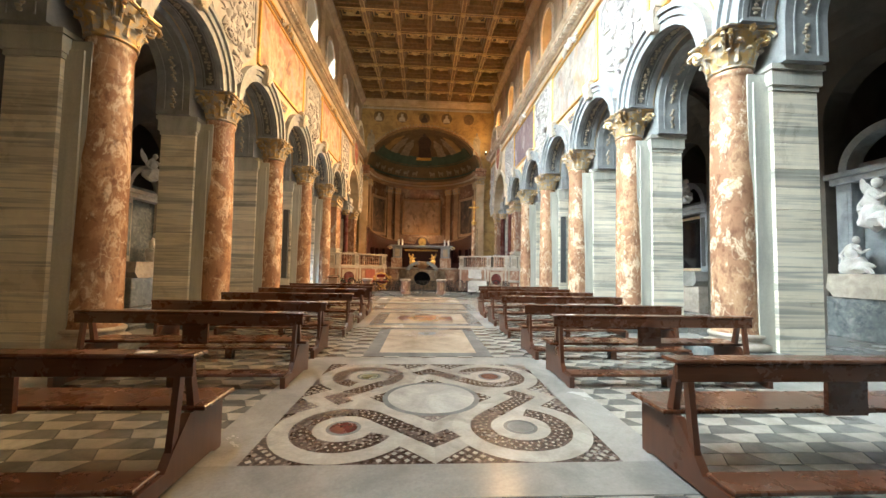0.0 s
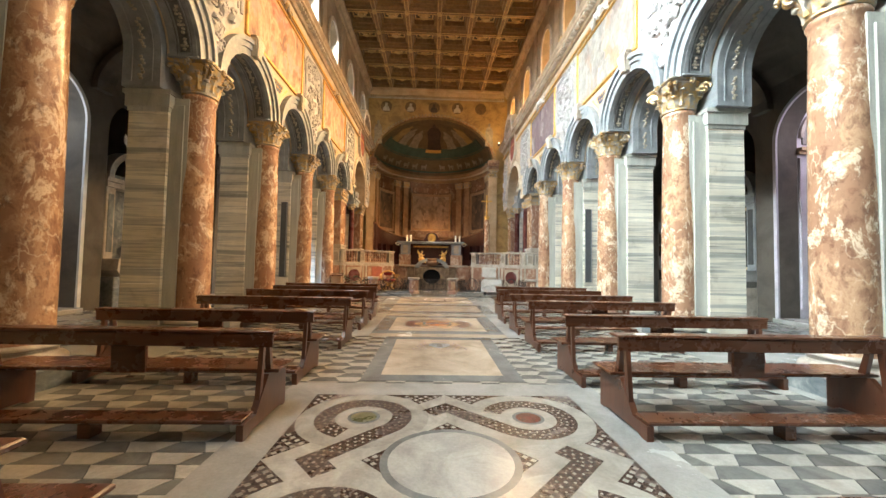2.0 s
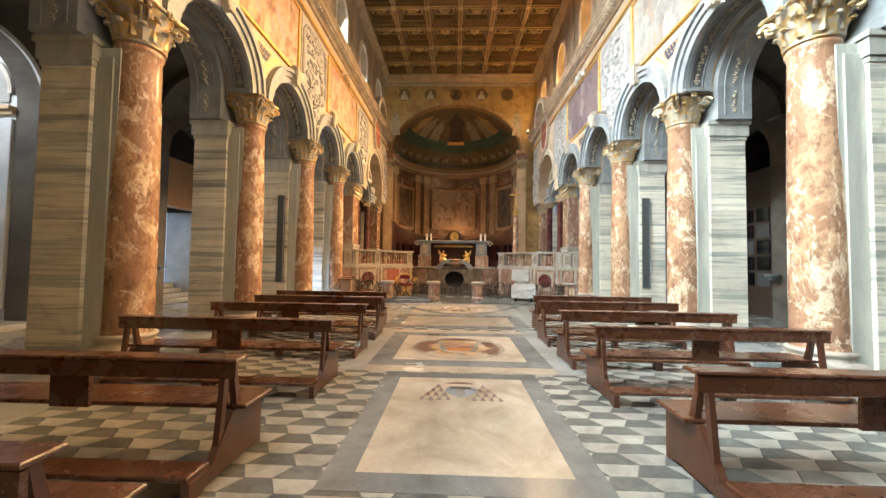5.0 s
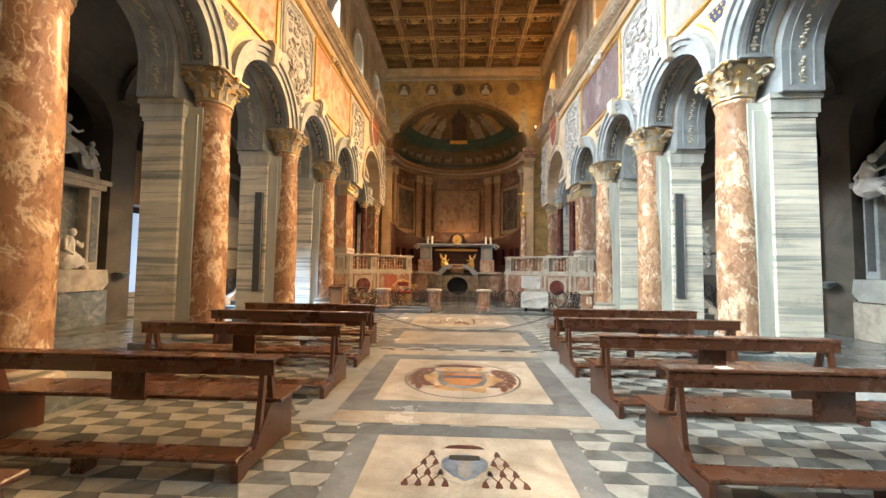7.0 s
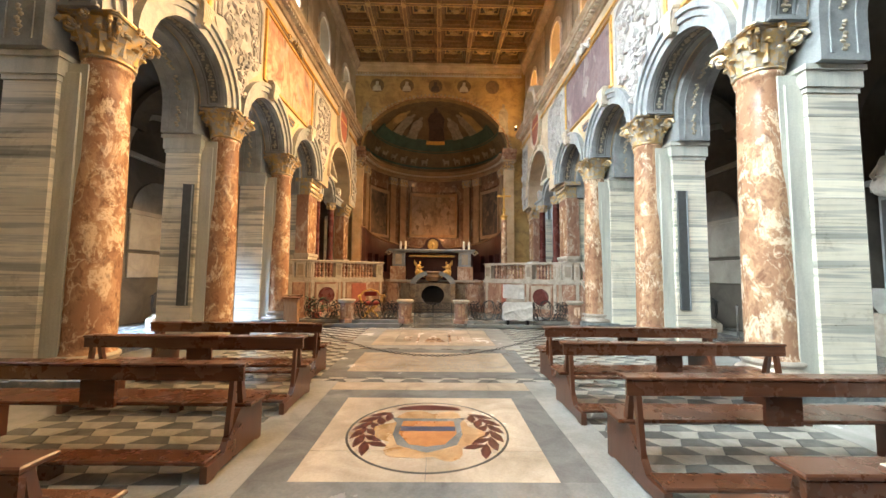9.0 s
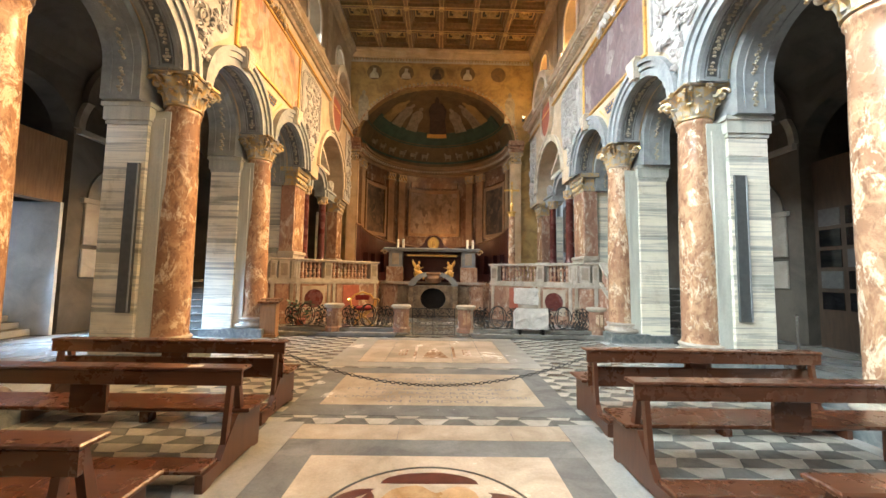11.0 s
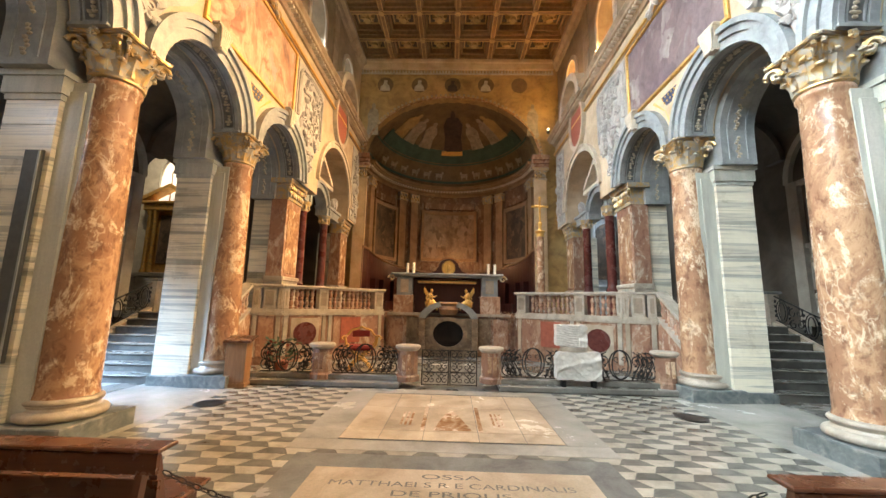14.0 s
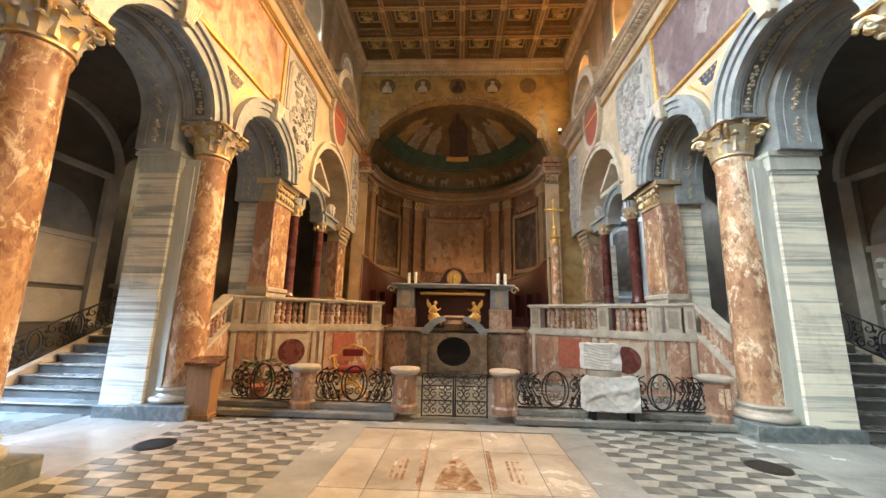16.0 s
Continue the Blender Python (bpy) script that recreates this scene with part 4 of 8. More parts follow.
def capital_mesh(bm, z0, z1, r):
    h = z1 - z0
    lathe(bm, [(r, z0), (r + 0.045, z0 + 0.02), (r + 0.045, z0 + 0.045), (r, z0 + 0.065), (r + 0.02, z0 + h * 0.5), (r + 0.11, z0 + h * 0.8), (r + 0.13, z0 + h * 0.9)], 20)
    for q in range(8):
        a = q * math.pi / 4
        leaf(bm, a, r + 0.02, z0 + 0.06, h * 0.4, 0.115, 0.1)
        lump(bm, ((r + 0.1) * math.cos(a), (r + 0.1) * math.sin(a), z0 + h * 0.44), (0.055, 0.055, 0.035), 2, 0.35, q)
        a += math.pi / 8
        leaf(bm, a, r + 0.03, z0 + 0.1, h * 0.56, 0.1, 0.13)
        lump(bm, ((r + 0.14) * math.cos(a), (r + 0.14) * math.sin(a), z0 + h * 0.63), (0.05, 0.05, 0.035), 2, 0.35, q + 9)
    for q in range(4):
        a = math.pi / 4 + q * math.pi / 2
        d, n = Vector((math.cos(a), math.sin(a), 0)), Vector((-math.sin(a), math.cos(a), 0))
        for e in (-1, 1):
            c = d * (r + 0.185) + n * 0.05 * e + Vector((0, 0, z0 + h * 0.715))
            tube(bm, [c + d * (0.12 - 0.008 * i) * math.cos(i * 0.62) + Vector((0, 0, (0.12 - 0.008 * i) * math.sin(i * 0.62))) for i in range(14)], 0.032, 7, 0.018)
            lump(bm, c + n * 0.012 * e, (0.03, 0.03, 0.03), 1, 0.0, q)
            tube(bm, [d * (r + 0.03) + n * 0.04 * e + Vector((0, 0, z0 + h * 0.4)), d * (r + 0.1) + n * 0.045 * e + Vector((0, 0, z0 + h * 0.66)), c + Vector((0, 0, 0.085))], 0.03, 7)
            tube(bm, [d * (r + 0.05) + n * (0.12 + 0.03 * math.cos(k)) * e + Vector((0, 0, z0 + h * 0.7 + 0.045 * math.sin(k))) for k in (0, 0.9, 1.8, 2.7, 3.6, 4.5)], 0.024, 6, 0.014)
        b = q * math.pi / 2
        for k in range(5):
            g = 2 * math.pi * k / 5
            n2 = Vector((-math.sin(b), math.cos(b), 0))
            lump(bm, Vector((math.cos(b), math.sin(b), 0)) * (r + 0.17) + n2 * 0.045 * math.cos(g) + Vector((0, 0, z0 + h * 0.9 + 0.045 * math.sin(g))), (0.035, 0.035, 0.035), 1, 0.2, k)
    # thin moulded abacus with hollowed sides
    pts = []
    for q in range(4):
        a = math.pi / 4 + q * math.pi / 2
        c = r + 0.29
        for da in (-0.07, 0.07):
            pts.append((c * math.cos(a + da), c * math.sin(a + da)))
        for t in (0.2, 0.5, 0.8):
            a1 = a + 0.07 + (math.pi / 2 - 0.14) * t
            rr = (r + 0.12) + 0.09 * abs(t - 0.5) * 2
            pts.append((rr * math.cos(a1), rr * math.sin(a1)))
    prism(bm, flat(), [(x * 0.9, y * 0.9) for x, y in pts], z0 + h * 0.9, z0 + h * 0.935)
    prism(bm, flat(), pts, z0 + h * 0.935, z0 + h * 0.965)
    prism(bm, flat(), [(x * 1.04, y * 1.04) for x, y in pts], z0 + h * 0.96, z1)


def make_column():
    col = thing("column", pose(0, 0, 0), "red jasper marble column with gilded Corinthian capital", "column", "nave columns")
    bm = bmesh.new()
    box(bm, flat(), -0.52, 0.52, -0.52, 0.52, -0.012, 0.24, 0.015)
    part("plinth", bm, "plinth", col, "dark mottled marble plinth")
    bm = bmesh.new()
    tor = lambda zc, rc, h: [(rc + h * math.cos(t), zc + h * math.sin(t)) for t in (-1.5, -1, -0.5, 0, 0.5, 1, 1.5)]
    lathe(bm, [(0.4, 0.24)] + tor(0.3, 0.4, 0.06) + [(0.375, 0.37), (0.36, 0.4), (0.375, 0.43)] + tor(0.465, 0.36, 0.035) + [(0.335, 0.51)], 32)
    part("base", bm, "base", col, "white moulded marble base", True)
    bm = bmesh.new()
    lathe(bm, [(0.35, 0.51), (0.335, 0.56), (0.33, 0.6), (0.328, 1.6), (0.322, 2.6), (0.308, 3.6), (0.29, 4.5), (0.285, 4.72), (0.3, 4.76), (0.315, 4.79), (0.315, 4.83), (0.3, 4.86)], 32)
    part("shaft", bm, "jasper", col, smooth=True)
    bm = bmesh.new()
    capital_mesh(bm, 4.86, SPRING, 0.29)
    part("capital", bm, "capital", col, "gilded leafy Corinthian capital", True)
    return col


def make_pier():
    """Local x runs away from the nave, y along it."""
    pier = thing("pier", pose(0, 0, 0), "pier clad in grey and white striped marble", "pier", "arcade piers")
    bm = bmesh.new()
    box(bm, flat(), 0.32, 1.17, -0.45, 0.45, -0.012, 0.2, 0.012)
    part("foot", bm, "plinth", pier, "dark mottled marble foot")
    rng = random.Random(5)
    z = 0.2
    hs = []
    while z < 4.4:
        h = rng.choice((0.3, 0.36, 0.42, 0.5))
        hs.append((z, min(z + h, 4.55)))
        z += h
    for z0, z1 in hs:
        bm = bmesh.new()
        box(bm, flat(), 0.36, 1.12, -0.4, 0.4, z0, z1 - 0.003, 0.004)
        part("marble_course", bm, "pier", pier)
    bm = bmesh.new()
    box(bm, flat(), 0.02, 0.36, -0.31, 0.31, 0.2, 4.75, 0.006)
    box(bm, flat(), 0.1, 0.355, -0.34, 0.34, 0.2, 4.6, 0.006)
    part("backing_strip", bm, "pier_plain", pier, "plain grey veined strip behind the column")
    bm = bmesh.new()
    zt = hs[-1][1]
    box(bm, flat(), 0.34, 1.14, -0.42, 0.42, zt, zt + 0.08)
    box(bm, flat(), 0.31, 1.17, -0.45, 0.45, zt + 0.08, IMPOST - 0.08)
    box(bm, flat(), 0.28, 1.2, -0.48, 0.48, IMPOST - 0.08, IMPOST)
    part("impost", bm, "pier_plain", pier, "moulded impost band")
    return pier


col0, pier0 = make_column(), make_pier()
first = True
for s in (1, -1):
    for y in COLS:
        m = pose(s * 5.08 + (splay(y) if s > 0 else 0.0), y, 0, 0, 0, 0 if s > 0 else 180)
        if first:
            col0.matrix_basis = m
            pier0.matrix_basis = m
            first = False
        else:
            copy_thing(col0, m)
            copy_thing(pier0, m)

# ---- benches ----


def make_bench(front_row=False):
    """Local y points to the altar; the back rail's top stands over y = 0."""
    label = "dark red-brown varnished bench with back board and kneeler" if front_row else "dark red-brown varnished bench with kneeler"
    b = thing("bench", pose(0, 0, 0), label, "bench", "nave benches")
    L = 1.36
    Pe = lambda x0: (lambda u, v, d: (x0 + d, u, v))
    bm = bmesh.new()
    box(bm, flat(), -L - 0.06, L + 0.06, -0.075, 0.095, 0.835, 0.865, 0.008)
    part("top_rail", bm, "bench", b)
    bm = bmesh.new()
    box(bm, flat(), -L - 0.05, L + 0.05, -0.065, -0.035, 0.71, 0.834, 0.005)
    part("rail_board", bm, "bench", b)
    bm = bmesh.new()
    box(bm, flat(), -L - 0.06, L + 0.06, 0.08, 0.5, 0.43, 0.465, 0.01)
    part("seat", bm, "bench", b)
    bm = bmesh.new()
    box(bm, flat(), -L + 0.04, L - 0.04, -0.42, -0.2, 0.14, 0.175, 0.008)
    part("kneeler", bm, "bench", b)
    if front_row:
        bm = bmesh.new()
        box(bm, flat(), -L, L, 0.035, 0.06, 0.4, 0.64, 0.006)
        part("back_board", bm, "bench", b)
    bm = bmesh.new()
    box(bm, flat(), -0.05, 0.05, -0.38, -0.26, 0.0, 0.139, 0.006)
    part("kneeler_foot", bm, "bench", b)
    bm = bmesh.new()
    prism(bm, Pe(-0.16), ((0.045, 0.43), (0.078, 0.43), (0.07, 0.834), (0.04, 0.834)), 0, 0.32)
    part("back_block", bm, "bench", b)
    for x in (-L + 0.02, L - 0.08):
        bm = bmesh.new()
        # solid end board: full height under the seat, sloping down to the kneeler
        prism(bm, Pe(x), ((0.47, 0.43), (0.05, 0.43), (-0.1, 0.26), (-0.19, 0.138), (-0.42, 0.138), (-0.42, 0.0), (-0.34, 0.0), (-0.26, 0.03), (0.34, 0.03), (0.4, 0.0), (0.47, 0.0)), 0, 0.06)
        part("end_board", bm, "bench_end", b)
        bm = bmesh.new()
        prism(bm, Pe(x + 0.005), ((0.1, 0.43), (0.17, 0.43), (0.06, 0.835), (0.02, 0.835)), 0, 0.05)
        part("upright", bm, "bench_end", b)
        bm = bmesh.new()
        prism(bm, Pe(x + 0.005), ((-0.12, 0.215), (-0.06, 0.27), (0.0, 0.835), (-0.05, 0.835)), 0, 0.045)
        part("brace", bm, "bench_end", b)
    return b


bench0, bench1 = make_bench(), make_bench(True)
ROWS_E = [1.25, 3.0, 5.4, 6.8, 8.72, 10.2, 11.75]
ROWS_W = [1.25, 3.1, 5.38, 6.82, 8.75, 10.55, 12.0]
first = True
for sx, rows, last in ((1, ROWS_E, 13.1), (-1, ROWS_W, 13.3)):
    for y in rows:
        m = pose(sx * (3.16 if y == 6.82 else 3.08), y, 0, 0, 0, random.uniform(-0.5, 0.5))
        if first:
            bench0.matrix_basis = m
            first = False
        else:
            copy_thing(bench0, m)
    m = pose(sx * 3.24, last, 0)
    if sx > 0:
        bench1.matrix_basis = m
    else:
        copy_thing(bench1, m)

# ---- floor panels ----


def slab(name, pts, mat, z0=0.0, z1=0.004, label=""):
    bm = bmesh.new()
    prism(bm, flat(), pts, z0, z1)
    return part(name, bm, mat, floor, label)


def rect(x0, x1, y0, y1):
    return ((x0, y0), (x1, y0), (x1, y1), (x0, y1))


def frame_slabs(x0, x1, y0, y1, w, mat, name="border_slab"):
    for r in (rect(x0, x1, y0, y0 + w), rect(x0, x1, y1 - w, y1), rect(x0, x0 + w, y0 + w, y1 - w), rect(x1 - w, x1, y0 + w, y1 - w)):
        slab(name, r, mat)


# knotwork panel: four ribbons that leave a lozenge and curl round corner discs
frame_slabs(-1.87, 1.87, 2.85, 6.5, 0.41, "slab")
KX, KY, KC = 1.46, 1.415, 4.675
slab("knot_ground", rect(-KX, KX, KC - KY, KC + KY), "inlay_dark", 0, 0.004, "dark tessera ground of the knotwork")
F = flat()
ROUND, OUTER, MID, HALF, LOZ = 0.56, 0.437, 0.255, 0.066, 0.738


def quarter(u, v, q):
    for _ in range(q):
        u, v = -v, u
    return KX * u, KC + KY * v


def strip(bm, q, path, w0, w1, z0, z1):
    """A flat band along a path, between two offsets to its side."""
    rows = []
    for k, (u, v) in enumerate(path):
        ds = []
        for a, b in ((k - 1, k), (k, k + 1)):
            if a >= 0 and b < len(path):
                ds.append((Vector(path[b]) - Vector(path[a])).normalized())
        t = sum(ds, Vector((0, 0))).normalized()
        n = Vector((-t.y, t.x)) / max(0.4, t.dot(ds[0]))
        rows.append([bm.verts.new((*quarter(u + n.x * w, v + n.y * w, q), z)) for w, z in ((w0, z0), (w1, z0), (w1, z1), (w0, z1))])
    for a, b in zip(rows, rows[1:]):
        for k in range(4):
            bm.faces.new((a[k], b[k], b[(k + 1) % 4], a[(k + 1) % 4]))
    bm.faces.new(rows[0])
    bm.faces.new(rows[-1][::-1])


def curl(end, lead):
    """From the lozenge's side round its lowest corner and round the disc beyond."""
    r = math.sqrt(0.5)
    mid = -ROUND + MID * r
    pts = [(-mid - lead * r, mid - lead * r), (0.0, -LOZ), (mid, mid)]
    return pts + [(-ROUND + MID * math.cos(radians(a)), -ROUND + MID * math.sin(radians(a))) for a in range(51, end, 6)]


def diamond(bm, u, v, q, w, z0, z1):
    x, y = quarter(u, v, q)
    prism(bm, F, [(x + w, y), (x, y + w), (x - w, y), (x, y - w)], z0, z1)


tess = bmesh.new()
for q in range(4):
    bm = bmesh.new()
    prism(bm, F, [quarter(u, v, q) for u, v in arc_pts(-ROUND, -ROUND, OUTER, a1=2 * math.pi, n=48)[:-1]], 0.004, 0.0062)
    part("ribbon_disc", bm, "tile_white", floor, "white marble roundel")
    bm = bmesh.new()
    prism(bm, F, [quarter(u, v, q) for u, v in ((LOZ + 0.262, 0), (LOZ - 0.262, 0), (0, 0.262 - LOZ), (0, -0.262 - LOZ))], 0.004, 0.0056)
    part("ribbon", bm, "tile_white", floor, "white marble ribbon")
    bm = bmesh.new()
    path = curl(340, 0.36)
    strip(bm, q, path, -HALF, HALF, 0.005, 0.0072)
    part("tessera_band", bm, "inlay_dark", floor, "dark band of small tesserae")
    run = 0.0
    for (a, b), (c, e) in zip(path, path[1:]):
        d = Vector((c - a, e - b))
        ln = d.length
        d.normalize()
        while run < ln:
            for k, off in ((0, -0.036), (1, 0.0), (0, 0.036)):
                s_ = run + (0.026 if k else 0.0)
                diamond(tess, a + d.x * s_ - d.y * off, b + d.y * s_ + d.x * off, q, 0.017 if k else 0.013, 0.0072, 0.0082)
            run += 0.052
        run -= ln
    bm = bmesh.new()
    prism(bm, F, [quarter(u, v, q) for u, v in arc_pts(-ROUND, -ROUND, 0.085, a1=2 * math.pi, n=28)[:-1]], 0.0062, 0.0082)
    part("small_disc", bm, ("porphyry", "plinth", "porphyry", "disc_green")[q], floor, "dark stone disc")
    bm = bmesh.new()
    x, y = quarter(-ROUND, -ROUND, q)
    band(bm, F, x, y, 0.085 * KX, 0.108 * KX, 0.0062, 0.0078, 0, 2 * math.pi, 28, KY / KX)
    part("small_disc_rim", bm, "slab_grey", floor)
bm = bmesh.new()
prism(bm, F, [quarter(0.475 * math.cos(a), 0.475 * math.sin(a), 0) for a in (0, math.pi / 2, math.pi, 1.5 * math.pi)], 0.004, 0.0066)
part("lozenge", bm, "inlay_dark", floor, "dark tessera lozenge")
bm = bmesh.new()
prism(bm, F, arc_pts(0, KC, 0.55, 0.53, 0, 2 * math.pi, 44)[:-1], 0.0056, 0.0076)
part("disc_rim", bm, "slab_grey", floor, "grey marble rim")
bm = bmesh.new()
prism(bm, F, arc_pts(0, KC, 0.49, 0.47, 0, 2 * math.pi, 44)[:-1], 0.0076, 0.0086)
part("central_disc", bm, "disc_pale", floor, "pale veined central marble disc")
for a in range(-26, 27):
    for b in range(-26, 27):
        u, v = a * 0.037, b * 0.037
        away = math.hypot(abs(u) - ROUND, abs(v) - ROUND) > OUTER + 0.02
        if (a + b) % 2 == 0 and (away and abs(u) + abs(v) > LOZ + 0.29 or abs(u) + abs(v) < 0.45 and math.hypot(u, v) > 0.38):
            diamond(tess, u, v, 0, 0.027, 0.004, 0.0074 if abs(u) + abs(v) < 0.5 else 0.005)
tagged(part("tesserae", tess, "tile_white_i", floor, "small white tesserae"), kind="stuff")

# slab with a tasselled shield
frame_slabs(-1.08, 1.08, 6.62, 9.46, 0.24, "slab_grey")
slab("tomb_slab", rect(-0.84, 0.84, 6.86, 9.22), "slab_cream", 0, 0.0045, "worn cream slab with a tasselled shield")
sh = bmesh.new()
prism(sh, F, [(-0.25, 8.94), (-0.17, 8.99), (0.17, 8.99), (0.25, 8.94), (0.23, 8.72), (0.26, 8.6), (0.14, 8.48), (0, 8.4), (-0.14, 8.48), (-0.26, 8.6), (-0.23, 8.72)], 0.0045, 0.006)
part("shield_edge", sh, "slab_cream", floor, "cream scrolled shield edge")
sh = bmesh.new()
prism(sh, F, arc_pts(0, 8.74, 0.2, 0.14, 0, math.pi, 14) + [(-0.19, 8.66), (-0.1, 8.54), (0, 8.47), (0.1, 8.54), (0.19, 8.66)], 0.006, 0.0075)
part("shield", sh, "shield_blue", floor, "blue-grey stone shield")
sh = bmesh.new()
prism(sh, F, [(-0.13, 8.86), (0.13, 8.86), (0.14, 8.79), (0.04, 8.77), (-0.04, 8.77), (-0.14, 8.79)], 0.0075, 0.009)
part("shield_device", sh, "lettering", floor, "dark device on the shield")
sh = bmesh.new()
prism(sh, F, [(-0.05, 8.77), (0.05, 8.77), (0.06, 8.56), (0, 8.5), (-0.06, 8.56)], 0.0075, 0.009)
part("shield_pale", sh, "slab", floor)
sh = bmesh.new()
prism(sh, F, [(-0.19, 8.98), (0.19, 8.98), (0.15, 9.03), (0.08, 9.05), (-0.08, 9.05), (-0.15, 9.03)], 0.006, 0.0075)
for s in (-1, 1):
    at = lambda r_, c: (s * (0.29 - 0.045 * r_ + 0.105 * c), 8.9 - 0.155 * r_)
    for r_ in range(4):
        for c in range(r_ + 1):
            x, y = at(r_, c)
            prism(sh, F, [(x - 0.012, y + 0.04), (x + 0.012, y + 0.04), (x + 0.03, y - 0.03), (x + 0.02, y - 0.045), (x - 0.02, y - 0.045), (x - 0.03, y - 0.03)], 0.0045, 0.006)
            if r_ < 3:
                for x2, y2 in (at(r_ + 1, c), at(r_ + 1, c + 1)):
                    prism(sh, F, [(x - 0.006, y - 0.03), (x + 0.006, y - 0.03), (x2 + 0.006, y2 + 0.04), (x2 - 0.006, y2 + 0.04)], 0.0045, 0.0055)
part("tassels", sh, "tassel", floor, "dark brown-red inlaid hat and tassels")

# cream strip and oval arms panel
for x0, x1 in ((-1.46, -0.02), (-0.014, 1.46)):
    slab("cream_strip", rect(x0, x1, 9.5, 9.82), "slab_cream")
frame_slabs(-1.46, 1.46, 9.83, 12.56, 0.34, "slab_grey")
for x0, x1 in ((-1.46, -0.36), (-0.355, 0.86), (0.865, 1.46)):
    slab("cream_strip", rect(x0, x1, 12.565, 12.94), "slab_cream")
for x0, x1, y0, y1 in ((-1.12, 0.0, 10.17, 10.7), (0.005, 1.12, 10.17, 10.7), (-1.12, 1.12, 10.705, 12.22)):
    slab("arms_slab", rect(x0, x1, y0, y1), "slab_cream")
for s in (-1, 1):
    slab("side_strip", rect(*sorted((s * 1.465, s * 1.87)), 9.5, 13.0), "slab")
OY = 11.16
ov = bmesh.new()
band(ov, F, 0, OY, 0.845, 0.87, 0.0045, 0.006, 0, 2 * math.pi, 56)
part("oval_border", ov, "lettering", floor, "thin dark round border")
ov = bmesh.new()
for s in (-1, 1):
    for q in range(6):
        for rr, ln, tw in ((0.74, 0.17, 0.5), (0.6, 0.13, -0.6)):
            a = (math.pi if s < 0 else 0) + (q - 2.7) * 0.25
            x, y = rr * math.cos(a), OY + rr * math.sin(a)
            g = a + math.pi / 2 + tw * s
            d, n = Vector((math.cos(g), math.sin(g))), Vector((-math.sin(g), math.cos(g)))
            c = Vector((x, y))
            prism(ov, F, [tuple(c + d * ln * u + n * 0.06 * v) for u, v in ((-0.9, 0), (-0.45, 0.7), (0.1, 1.0), (0.55, 0.6), (1, 0.1), (0.5, -0.5), (-0.1, -0.8), (-0.6, -0.4))], 0.0045, 0.0056 + 0.0001 * q + (0.00005 if tw > 0 else 0))
prism(ov, F, arc_pts(0, OY + 0.6, 0.4, 0.17, 0, math.pi, 14), 0.0045, 0.0057)
part("leaf_scrolls", ov, "tassel", floor, "brown-red inlaid leaf scrolls")
ov = bmesh.new()
n = 60
prism(ov, F, [((0.53 + 0.07 * math.cos(6 * t + 0.4) + 0.03 * math.cos(13 * t)) * math.cos(t), OY - 0.04 + (0.6 + 0.06 * math.cos(6 * t + 0.4) + 0.03 * math.cos(11 * t)) * math.sin(t)) for t in [2 * math.pi * i / n for i in range(n)]], 0.0056, 0.0066)
part("cartouche", ov, "inlay_ochre", floor, "ochre inlaid cartouche")
ov = bmesh.new()
prism(ov, F, [(-0.44, OY + 0.36), (-0.3, OY + 0.33), (0.3, OY + 0.33), (0.44, OY + 0.36), (0.36, OY + 0.2), (0.37, OY - 0.1), (0.3, OY - 0.34), (0.12, OY - 0.44), (0, OY - 0.5), (-0.12, OY - 0.44), (-0.3, OY - 0.34), (-0.37, OY - 0.1), (-0.36, OY + 0.2)], 0.0066, 0.0076)
part("arms_edge", ov, "slab_grey", floor)
ov = bmesh.new()
prism(ov, F, [(-0.29, OY + 0.25), (0.29, OY + 0.25), (0.31, OY - 0.08), (0.18, OY - 0.33), (0, OY - 0.38), (-0.18, OY - 0.33), (-0.31, OY - 0.08)], 0.0076, 0.0086)
part("arms_field", ov, "inlay_orange", floor, "orange inlaid shield")
ov = bmesh.new()
prism(ov, F, rect(-0.3, 0.3, OY - 0.02, OY + 0.1), 0.0086, 0.0096)
part("arms_bar", ov, "blue", floor, "dark blue bar")

# inscription slab
frame_slabs(-1.84, 1.84, 13.22, 15.5, 0.36, "slab_grey")
slab("inscription_slab", rect(-1.48, 1.48, 13.58, 15.14), "slab_cream", 0, 0.0045, "cream marble slab with an incised inscription")
LINES = ["OSSA", "MATTHAEI S R E CARDINALIS", "DE PRIOLIS", "MARI DE PRIOLIS", "ET LEONARDVS PISAVRVS", "D M PROCVRATOR", "CONIVGIS ET NEPOTES POSVERE", "AN D MDCLVI"]
WIDE = [0.62, 2.45, 1.15, 1.75, 2.55, 1.95, 2.75, 1.5]
for i, (line, wd) in enumerate(zip(LINES, WIDE)):
    cu = bpy.data.curves.new("lettering", "FONT")
    cu.body, cu.size, cu.extrude, cu.align_x = line, 0.2, 0.0, "CENTER"
    tmp = bpy.data.objects.new("lettering", cu)
    me = bpy.data.meshes.new_from_object(tmp)
    bpy.data.objects.remove(tmp)
    xs = [v.co.x for v in me.vertices]
    k = wd / (max(xs) - min(xs))
    for v in me.vertices:
        v.co = ((v.co.x - (max(xs) + min(xs)) / 2) * k, 14.93 - i * 0.178 + v.co.y * 0.72, 0.0062)
    me.materials.append(M["lettering"])
    ob = new("lettering", me)
    ob.parent = floor

